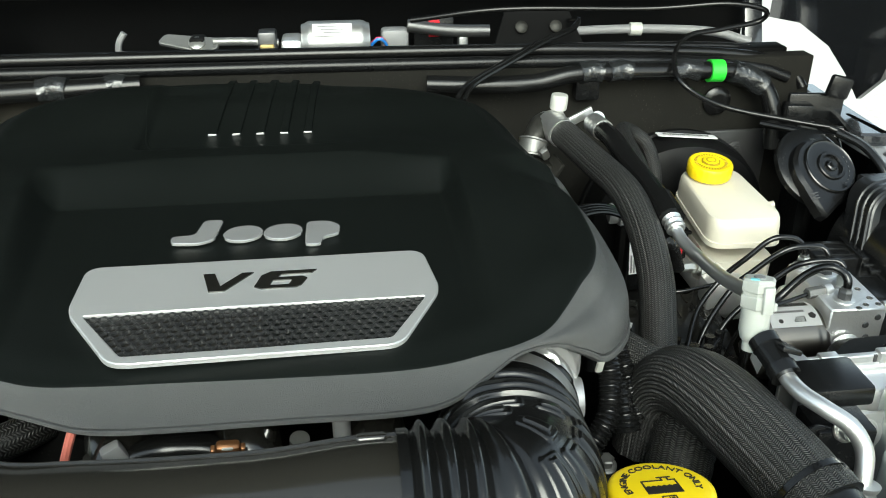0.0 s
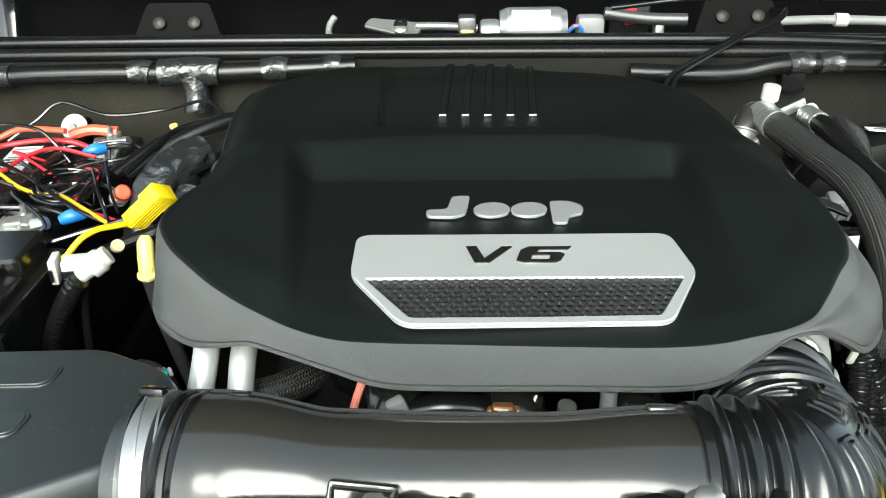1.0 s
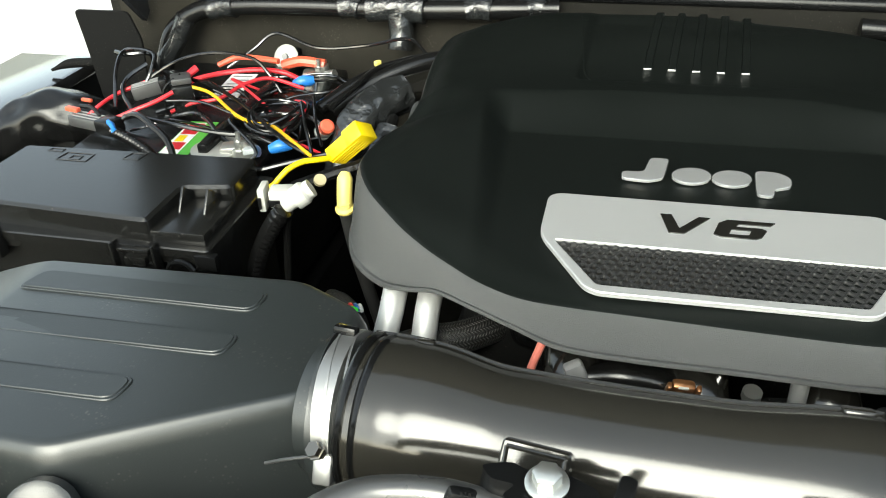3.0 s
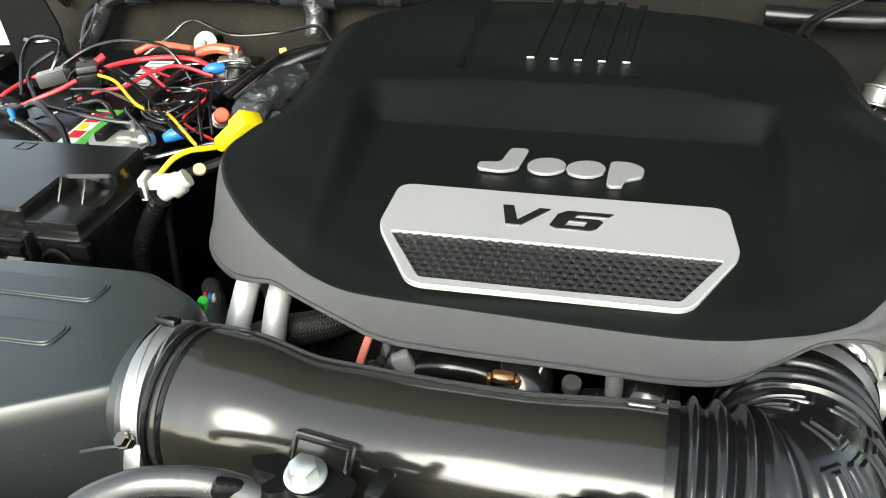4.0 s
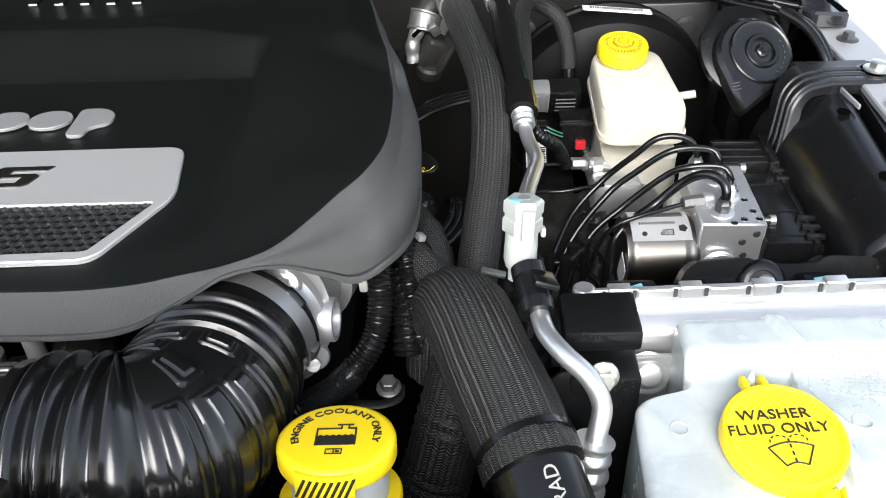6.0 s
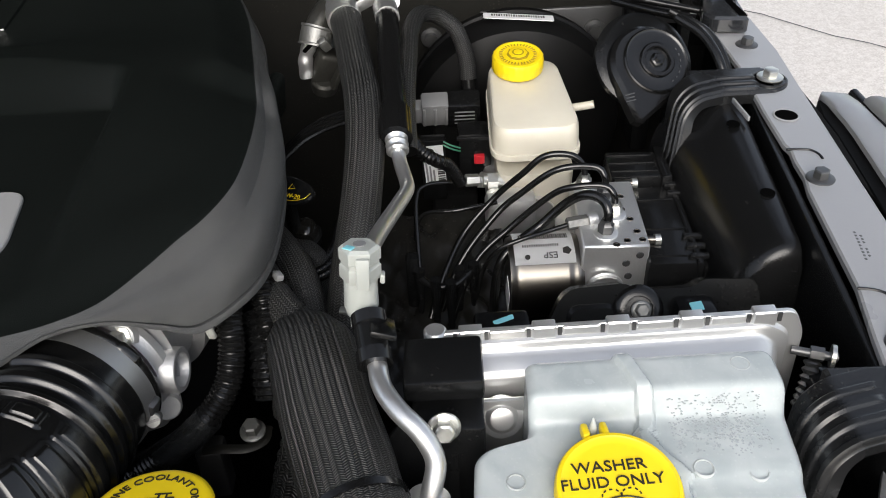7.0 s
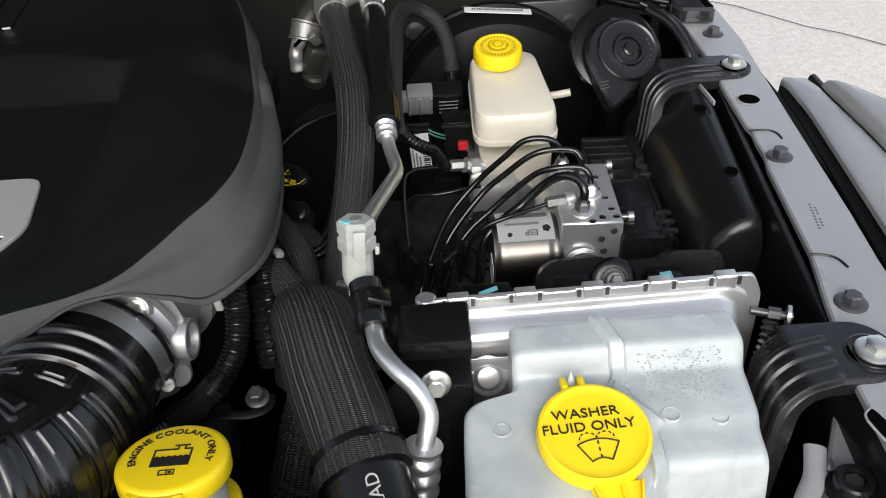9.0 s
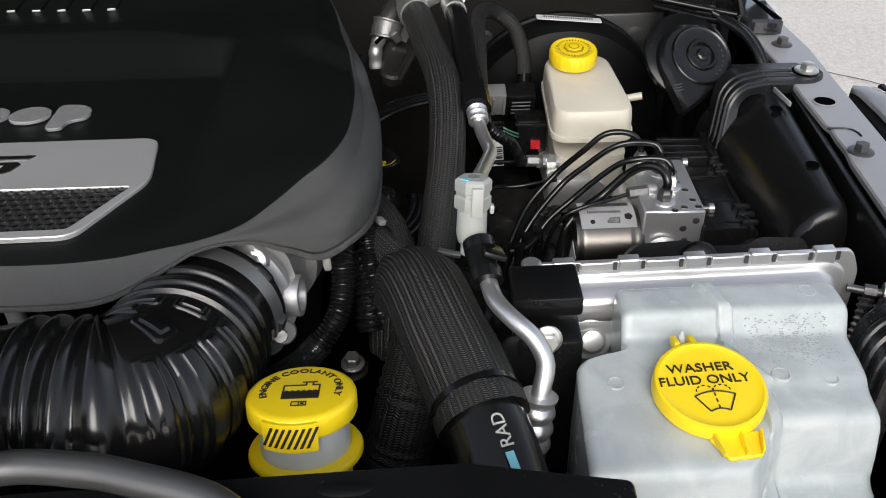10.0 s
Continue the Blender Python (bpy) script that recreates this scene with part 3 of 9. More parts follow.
def fender():
    """The outer fender: a rounded top that turns down to the flare."""
    f = thing("fender", "grey metallic painted front fender", "fender", (0.85, 0.3, 0.6), kind="structure")
    bm = bmesh.new()
    rows = []
    for i in range(41):
        far = max(0, i - 1) / 39
        y = 0.839 - 0.779 * far
        start = 0.721 - 0.11 * max(0, 0.77 - y)
        groove = max(0.757, start + 0.012) - 0.006 * (1 - smooth(0, 0.2, far))
        profile = [(start + 0.0005, 1.007), (start + 0.002, 1.0105), (start + 0.005, 1.012), (groove - 0.004, 1.013), (groove - 0.001, 1.0115), (groove, 1.000), (groove + 0.006, 1.000),
                   (groove + 0.007, 1.013), (groove + 0.010, 1.0185), (groove + 0.015, 1.0215), (groove + 0.022, 1.0222)]
        profile += [(groove + 0.022 + 0.36 * k / 12, 1.0222 - 0.004 * smooth(0, 0.12, k / 12) - 0.05 * (k / 12) ** 2.0) for k in range(1, 13)]
        row = []
        for x, z in profile:
            # the rear end curves away from the rail
            end = 0.839 - 1.25 * max(0, x - 0.738) - 3.0 * max(0, 0.729 - x) ** 1.2
            row.append(bm.verts.new((x, end - far * (end - 0.06) + (0.003 if i == 0 else 0), z - (0.05 if i == 0 else 0.003 if i == 1 else 0))))
        rows.append(row)
    for a, b in zip(rows, rows[1:]):
        for k in range(len(a) - 1):
            bm.faces.new((a[k], a[k + 1], b[k + 1], b[k]))
    bmesh.ops.solidify(bm, geom=bm.faces[:], thickness=0.003)
    part("top_panel", bm, GRANITE, f)
    seal = [(0.730, 0.832), (0.7225, 0.80), (0.7215, 0.765), (0.7125, 0.68), (0.7025, 0.59), (0.687, 0.45), (0.665, 0.25)]
    # this seal's colour also holds the shade of the gap
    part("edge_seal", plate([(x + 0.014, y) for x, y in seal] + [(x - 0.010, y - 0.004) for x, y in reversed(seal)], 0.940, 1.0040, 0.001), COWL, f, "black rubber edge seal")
    part("groove_seal", hose([(0.7605, 0.84, 1.003), (0.7600, 0.6, 1.003), (0.7600, 0.3, 1.003), (0.76, 0.07, 1.003)], 0.0052, 10, 0.02), RUBBER, f, "black rubber strip in the panel groove")
    part("side_panel", block((0.02, 0.36, 0.47), pose(1.05, 0.245, 0.50), 0.006), GRANITE, f)
    return f


fender()


def far_fender():
    f = thing("fender", "black painted fender edge beside the battery", "fender", (-0.98, 0.5, 0.6), kind="structure")
    part("top_panel", block((0.14, 1.0, 0.02), pose(-0.99, 0.55, 1.0), 0.006), PAINT, f)
    part("side_panel", block((0.02, 1.0, 0.45), pose(-1.05, 0.55, 0.55), 0.006), PAINT, f)
    bm = plate(rounded([(-0.008, -0.03), (0.060, -0.03), (0.066, 0.055), (0.055, 0.095), (-0.018, 0.100), (-0.014, 0.060)], 0.008), 0, 0.004, 0.001, pose(-0.875, 0.985, 1.010, 90, 0, 12))
    part("corner_bracket", bm, DARK, f, "black steel hood hinge bracket")
    part("corner_arm", hose([(-0.945, 0.968, 1.026), (-0.920, 0.975, 1.034), (-0.885, 0.985, 1.034)], 0.0065, 10, 0.005, lambda s, a, length: 0.35 + 0.65 * smooth(0, 0.03, s)), DARK, f)
    return f


far_fender()

# ---- engine ----
COVER_EDGE = [(-0.363, 0.608), (-0.342, 0.563), (-0.308, 0.522), (-0.280, 0.497), (-0.255, 0.479), (-0.225, 0.460), (-0.197, 0.449), (-0.165, 0.4465), (-0.120, 0.446), (-0.045, 0.445),
              (0.020, 0.4455), (0.058, 0.4505), (0.085, 0.459), (0.110, 0.468), (0.134, 0.484), (0.155, 0.512), (0.172, 0.538), (0.188, 0.562), (0.200, 0.598), (0.204, 0.640), (0.204, 0.690),
              (0.198, 0.745), (0.188, 0.805), (0.175, 0.875), (0.150, 0.935), (0.100, 0.975), (0.030, 0.995), (-0.050, 1.000), (-0.130, 0.998), (-0.212, 0.988), (-0.290, 0.965), (-0.343, 0.920),
              (-0.357, 0.865), (-0.354, 0.800), (-0.345, 0.735), (-0.352, 0.690), (-0.360, 0.650)]
LIP_FRONT = [(-0.366, 0.585, 1.050), (-0.349, 0.538, 1.050), (-0.318, 0.507, 1.051), (-0.290, 0.488, 1.061), (-0.262, 0.474, 1.072), (-0.232, 0.455, 1.076), (-0.200, 0.443, 1.072), (-0.166, 0.435, 1.065),
             (-0.120, 0.4335, 1.063), (-0.045, 0.433, 1.063), (0.022, 0.433, 1.062), (0.056, 0.436, 1.065), (0.084, 0.450, 1.073), (0.110, 0.466, 1.080), (0.138, 0.478, 1.076), (0.163, 0.489, 1.060), (0.182, 0.499, 1.046)]
LIP_BACK = [(0.202, 0.520, 1.044), (0.217, 0.553, 1.041), (0.223, 0.600, 1.040), (0.221, 0.670, 1.045), (0.208, 0.735, 1.058), (0.196, 0.805, 1.070), (0.182, 0.878, 1.072), (0.156, 0.942, 1.075), (0.104, 0.984, 1.080),
            (0.031, 1.005, 1.082), (-0.050, 1.010, 1.085), (-0.131, 1.008, 1.082), (-0.215, 0.998, 1.080), (-0.297, 0.972, 1.075), (-0.351, 0.925, 1.070), (-0.365, 0.866, 1.065), (-0.361, 0.800, 1.060),
            (-0.352, 0.735, 1.053), (-0.359, 0.685, 1.050), (-0.367, 0.636, 1.050)]


def closed_curve(points, k):
    """k points to each span of a closed Catmull-Rom curve."""
    p = [Vector(q).to_3d() for q in points]
    out = []
    for i in range(len(p)):
        a, b, c, d = p[i - 1], p[i], p[(i + 1) % len(p)], p[(i + 2) % len(p)]
        for j in range(k):
            t = j / k
            out.append(0.5 * (2 * b + (c - a) * t + (2 * a - 5 * b + 4 * c - d) * t * t + (3 * b - a - 3 * c + d) * t ** 3))
    return out


def cover_height(x, y, s):
    """The cover's top: a flat field for the badge, a ramp, and a domed back with a pocket."""
    yy = y - 0.05 * (x + 0.065)
    z = 1.0920 - 0.022 * (x + 0.065) + 0.010 * (y - 0.53)
    left = -0.228 - 0.10 * (y - 0.53)
    side = max(smooth(left, left - 0.018 - 0.05 * max(0, y - 0.5), x) if x < 0 else 0, smooth(0.084, 0.104, x))
    rise = 0.024 * smooth(0.45, 0.72, yy) * (1 - smooth(0.72, 0.98, s)) + 0.009 * smooth(0.47, 0.56, yy) * smooth(0.72, 0.98, s)
    run = 0.060 - 0.024 * smooth(0.0, 0.10, x) - 0.012 * smooth(-0.15, -0.25, x)
    back = 0.024 * (0.7 * min(1, max(0, (yy - 0.709) / (run - 0.006))) + 0.3 * smooth(0.706, 0.706 + run, yy))
    b, c = back / 0.024, side * rise / 0.024
    z += 0.024 * (1 - (1 - b) * (1 - c))
    z += 0.012 * smooth(0.80, 0.93, yy) - 0.006 * smooth(0.95, 1.0, yy)
    pocket = smooth(-0.198, -0.190, x) * (1 - smooth(-0.05, 0.03, x)) * smooth(0.786, 0.794, yy) * (1 - smooth(0.93, 0.98, yy))
    z -= 0.006 * pocket
    # a fold over each rear shoulder
    z -= 0.045 * max(0, (y - 0.826) * 0.954 + (x + 0.051) * 0.300) * smooth(-0.08, 0.02, x) * (1 - smooth(0.90, 1.0, s))
    z -= 0.045 * max(0, (y - 0.781) * 0.827 - (x + 0.354) * 0.562) * smooth(-0.24, -0.30, x) * (1 - smooth(0.90, 1.0, s))
    z -= (0.004 + 0.016 * smooth(0.66, 0.80, yy)) * smooth(0.86, 1.0, s) ** 1.5
    return z


def engine_cover():
    e = thing("engine_cover", "black grained plastic engine cover with a silver badge plate", "engine cover", (-0.07, 0.70, 1.0))
    edge = closed_curve(COVER_EDGE, 12)
    lips = closed_curve(LIP_FRONT + LIP_BACK, 12)
    n = len(edge)
    middle = Vector((-0.07, 0.70, 0))
    bm = bmesh.new()
    rings = []
    for s in [0.982 - 0.982 * i / 150 for i in range(150)]:
        ring = []
        for p in edge:
            q = middle + (p - middle) * s
            ring.append(bm.verts.new((q.x, q.y, cover_height(q.x, q.y, s))))
        rings.append(ring)
    # a rounded crease, then the skirt, hollowed at the corner and waved over the pipes, down to a beaded lip
    falls = [("crease", u / 6) for u in range(1, 7)] + [("wall", u) for u in (0.36, 0.42, 0.48, 0.54, 0.60, 0.66, 0.72, 0.78, 0.84, 0.89, 0.925)] + [("groove", 0.94), ("lip", 0.955), ("lip", 0.985), ("rim", 1.0), ("under", 1.0)]
    for where, u in falls:
        loop = []
        for i, p in enumerate(edge):
            t = (edge[(i + 1) % n] - edge[i - 1]).normalized()
            out = Vector((t.y, -t.x, 0.25))
            top = Vector((p.x, p.y, cover_height(p.x, p.y, 1)))
            if where == "crease":
                a, c = middle + (p - middle) * 0.982, top.lerp(lips[i], 0.30)
                a.z = cover_height(a.x, a.y, 0.982)
                q = a * (1 - u) ** 2 + top * (2 * u * (1 - u)) + c * u * u
            else:
                hollow = -0.0080 * smooth(0.11, 0.18, p.x) * (1 - smooth(0.74, 0.84, p.y)) * math.sin(math.pi * min(1, max(0, (u - 0.30) / 0.66)) ** 0.8)
                grow = {"wall": 0, "groove": -0.0009, "lip": 0.0012, "rim": 0.0008, "under": -0.004}[where] - (hollow if where == "wall" else 0)
                q = top.lerp(lips[i], u) + out * grow
                q.z -= 0.0024 if where in ("rim", "under") else 0
            loop.append(bm.verts.new(q))
        rings.insert(0, loop)
    for row, (a, b) in enumerate(zip(rings, rings[1:])):
        for k in range(n):
            j = (k + 1) % n
            # the skirt takes the brightened copy of the cover's black plastic
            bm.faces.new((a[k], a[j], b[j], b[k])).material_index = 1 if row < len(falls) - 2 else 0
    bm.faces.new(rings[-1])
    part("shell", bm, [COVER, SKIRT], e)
    # badge plate, its grille and its lettering
    m = pose(-0.065, 0.53, 1.0940, 0.6, 1.7, 3.3)
    outer = rounded([(-0.1295, 0), (-0.127, 0.063), (0.1255, 0.063), (0.1295, 0), (0.092, -0.068), (-0.092, -0.068)], 0.012, 6)
    inner = rounded([(-0.1185, -0.006), (0.1175, -0.008), (0.086, -0.0595), (-0.086, -0.0595)], 0.004, 3)

    def polar(loop, a):
        best = 0
        c = Vector((0, -0.03))
        d = Vector((math.cos(a), math.sin(a)))
        for i in range(len(loop)):
            p, q = Vector(loop[i - 1]) - c, Vector(loop[i]) - c
            den = d.x * (q.y - p.y) - d.y * (q.x - p.x)
            if abs(den) < 1e-12:
                continue
            t = (p.x * (q.y - p.y) - p.y * (q.x - p.x)) / den
            u = (p.x * d.y - p.y * d.x) / den
            if t > 0 and -1e-6 <= u <= 1 + 1e-6:
                best = max(best, t)
        return c + d * best
    bm = bmesh.new()
    angles = sorted({round(math.atan2(p[1] + 0.03, p[0]), 4) for p in outer + inner} | {round(-math.pi + 0.02 + k * 2 * math.pi / 60, 4) for k in range(60)})
    ring = []
    for a in angles:
        o, i = polar(outer, a), polar(inner, a)
        w = (o - i).normalized() * 0.001
        ring.append([bm.verts.new(m @ Vector((q.x, q.y, z))) for q, z in ((o, -0.002), (o, 0.0010), (o - w, 0.0017), (i + w, 0.0017), (i, 0.0010), (i, -0.003))])
    for k in range(len(ring)):
        a, b = ring[k - 1], ring[k]
        for j in range(5):
            bm.faces.new((a[j], b[j], b[j + 1], a[j + 1]))
    badge = part("badge_plate", bm, SILVER, e, "silver painted badge plate")
    badge.data.polygons.foreach_set("use_smooth", [False] * len(badge.data.polygons))
    part("grille_back", plate([(x * 1.01, y) for x, y in inner], -0.003, -0.0020, 0, m), INK, badge)
    bm = bmesh.new()
    rows, pitch, low, tall = 8, 0.0074, -0.0592, 0.0512
    for r in range(rows + 1):
        y = low + tall * r / rows
        half = 0.0855 + 0.0318 * r / rows
        count = int(2 * half / 0.0009)
        strand = []
        for c in range(count + 1):
            x = -half + 2 * half * c / count
            wave = math.cos(2 * math.pi * x / pitch + math.pi * r)
            yy = min(low + tall, max(low, y + 0.0017 * wave))
            high = 0.0004 + 0.0006 * abs(wave) ** 2
            strand.append([bm.verts.new(m @ Vector((x, yy + dy, high + dz))) for dy, dz in ((-0.0022, -0.0024), (-0.0016, -0.0004), (0, 0), (0.0016, -0.0004), (0.0022, -0.0024))])
        for p, q in zip(strand, strand[1:]):
            for c in range(4):
                bm.faces.new((p[c], p[c + 1], q[c + 1], q[c]))
    tagged(part("grille_mesh", bm, STRAND, badge, "black woven grille insert"), kind="stuff")
    vee = [(-0.0405, 0.0140), (-0.0322, 0.0140), (-0.0275, -0.0055), (-0.0125, 0.0130), (-0.0040, 0.0130), (-0.0245, -0.0125), (-0.0355, -0.0125)]
    six = [(0.0350, 0.0000), (0.0305, -0.0095), (0.0260, -0.0125), (0.0015, -0.0125), (-0.0035, -0.0090), (0.0015, 0.0070), (0.0085, 0.0125), (0.0425, 0.0125), (0.0385, 0.0075), (0.0160, 0.0075), (0.0135, 0.0030), (0.0320, 0.0030), (0.0350, 0.0004),
           (0.0240, -0.0010), (0.0100, -0.0010), (0.0075, -0.0080), (0.0215, -0.0080), (0.0240, -0.0013)]
    for outline in (vee, six):
        part("lettering", plate(outline, 0.0008, 0.0026, 0, m @ pose(-0.001, 0.0270, 0)), GLOSSY, badge, "raised glossy black V6 lettering")
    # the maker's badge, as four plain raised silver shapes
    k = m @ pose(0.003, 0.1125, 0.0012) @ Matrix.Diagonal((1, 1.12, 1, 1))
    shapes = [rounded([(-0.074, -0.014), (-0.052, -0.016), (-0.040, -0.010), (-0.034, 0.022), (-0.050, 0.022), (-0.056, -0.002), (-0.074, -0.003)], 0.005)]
    for cx in (-0.0175, 0.0145):
        shapes.append([(cx + 0.0158 * math.cos(a) + 0.002 * math.sin(a), 0.0125 * math.sin(a) - 0.0025) for a in [2 * math.pi * i / 28 for i in range(28)]])
    shapes.append(rounded([(0.031, -0.026), (0.044, -0.026), (0.046, -0.015), (0.060, -0.010), (0.062, 0.004), (0.052, 0.012), (0.034, 0.012)], 0.006))
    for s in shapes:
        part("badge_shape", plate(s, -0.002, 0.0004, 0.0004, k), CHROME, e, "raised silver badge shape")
    rim = [(-0.206, 0.935), (-0.200, 0.880), (-0.194, 0.830), (-0.186, 0.800), (-0.168, 0.787), (-0.130, 0.786)]
    part("pocket_rim", hose([(x, y, cover_height(x, y, 0.6) - 0.0010) for x, y in rim], 0.0016, 8, 0.004), COVER, e)
    # fins behind the badge field, each with a bright end
    for i in range(5):
        x, y = -0.1300 + 0.0235 * i, 0.8270 + 0.0008 * i
        bm = bmesh.new()
        rows = []
        for j in range(17):
            yy = y + 0.150 * j / 16
            z = cover_height(x, yy, 0.6)
            h = 0.0022 * (1 - smooth(0.7, 1.0, j / 16))
            lean = 0.008 * j / 16
            rows.append([bm.verts.new((x + dx + lean, yy, z + dz)) for dx, dz in ((-0.0048, -0.002), (-0.0034, h), (0.0034, h), (0.0048, -0.002))])
        for p, q in zip(rows, rows[1:]):
            for c in range(3):
                bm.faces.new((p[c], p[c + 1], q[c + 1], q[c]))
        bm.faces.new(rows[0])
        fin = part("fin", bm, COVER, e)
        z = cover_height(x, y, 0.6)
        part("fin_end", block((0.0080, 0.0014, 0.0022), pose(x, y - 0.0006, z + 0.0002, 0, 0, 3.3), 0.0005), CHROME, fin, "bright fin end")
    # a lug at each side, the left one in the skirt's brightened colour
    part("side_lug", block((0.020, 0.050, 0.035), pose(-0.358, 0.785, 1.045, 0, 0, 8), 0.009, 4), SKIRT, e)
    part("side_lug", block((0.014, 0.080, 0.040), pose(0.195, 0.775, 1.032, 0, 6, -8), 0.0065, 4), COVER, e)
    return e


engine_cover()


def engine_block():
    """The dark mass of the engine under its cover."""
    e = thing("engine_block", "grimy dark engine block below the cover", "engine", (-0.07, 0.72, 0.53))
    part("crankcase", block((0.36, 0.46, 0.36), pose(-0.07, 0.76, 0.53), 0.03, 3), DARK, e)
    part("cylinder_head", block((0.16, 0.44, 0.14), pose(-0.22, 0.75, 0.87, 0, 18, 0), 0.02, 3), DARK, e)
    part("cylinder_head", block((0.16, 0.44, 0.14), pose(0.09, 0.76, 0.87, 0, -18, 0), 0.02, 3), DARK, e)
    part("manifold", block((0.30, 0.40, 0.06), pose(-0.07, 0.72, 0.98), 0.02, 3), SATIN, e)
    for i in range(3):
        part("runner", hose([(-0.17 + 0.085 * i, 0.56, 1.015), (-0.165 + 0.085 * i, 0.50, 1.028), (-0.16 + 0.085 * i, 0.465, 1.022), (-0.155 + 0.085 * i, 0.44, 0.99)], 0.022, 14), GLOSSY, e)
    part("fuel_pipe", hose([(-0.190, 0.470, 1.000), (-0.165, 0.458, 1.016), (-0.150, 0.455, 1.024), (-0.128, 0.455, 1.029), (-0.104, 0.456, 1.027), (-0.086, 0.458, 1.016), (-0.070, 0.462, 0.995)], 0.0115, 24, 0.003, lambda s, a, length: 1 + 0.06 * math.sin(s * 190)), ELBOW, e, "glossy black bent pipe")
    part("fuel_pipe", hose([(-0.150, 0.452, 1.000), (-0.130, 0.447, 1.013), (-0.112, 0.446, 1.014), (-0.095, 0.450, 1.004)], 0.0060, 14), GLOSSY, e)
    part("flange_lobe", hose([(-0.072, 0.458, 1.000), (-0.066, 0.456, 1.022), (-0.060, 0.462, 1.036)], 0.0105, 18, 0.003, lambda s, a, length: 1.1 - 0.5 * s / length), GLOSSY, e)
    part("injector", lathe([(0.0062, 0), (0.0062, 0.010), (0.0048, 0.012), (0.0048, 0.022), (0.0066, 0.024), (0.0066, 0.030)], pose(-0.0420, 0.456, 1.005, 10, 4, 0), 16), DULL, e, "dull metal injector body")
    part("injector", lathe([(0.0055, 0), (0.0055, 0.012), (0.0042, 0.014), (0.0042, 0.024)], pose(-0.1720, 0.456, 1.008, 10, -6, 0), 16), GRIME, e, "dull metal injector body")
    part("bracket", block((0.03, 0.012, 0.04), pose(-0.02, 0.458, 0.990, 12, 0, 8), 0.004), SATIN, e)
    tag = part("connector", block((0.016, 0.008, 0.011), pose(-0.086, 0.4455, 1.0325, 25, 6, 6), 0.003), COPPER, e, "copper-coloured connector tag")
    part("contact", block((0.008, 0.003, 0.005), pose(-0.0855, 0.4412, 1.0365, 25, 6, 6), 0.001), WHITE, tag, "white plastic contact face")
    part("cheek", block((0.003, 0.005, 0.013), pose(-0.0955, 0.4435, 1.0305, 25, 6, 6), 0.001), COPPER, tag)
    part("cheek", block((0.003, 0.005, 0.013), pose(-0.0765, 0.4435, 1.0305, 25, 6, 6), 0.001), COPPER, tag)
    part("dowel", hose([(-0.012, 0.450, 1.015), (-0.012, 0.450, 1.050)], 0.006, 10), GREY, e)
    return e


engine_block()


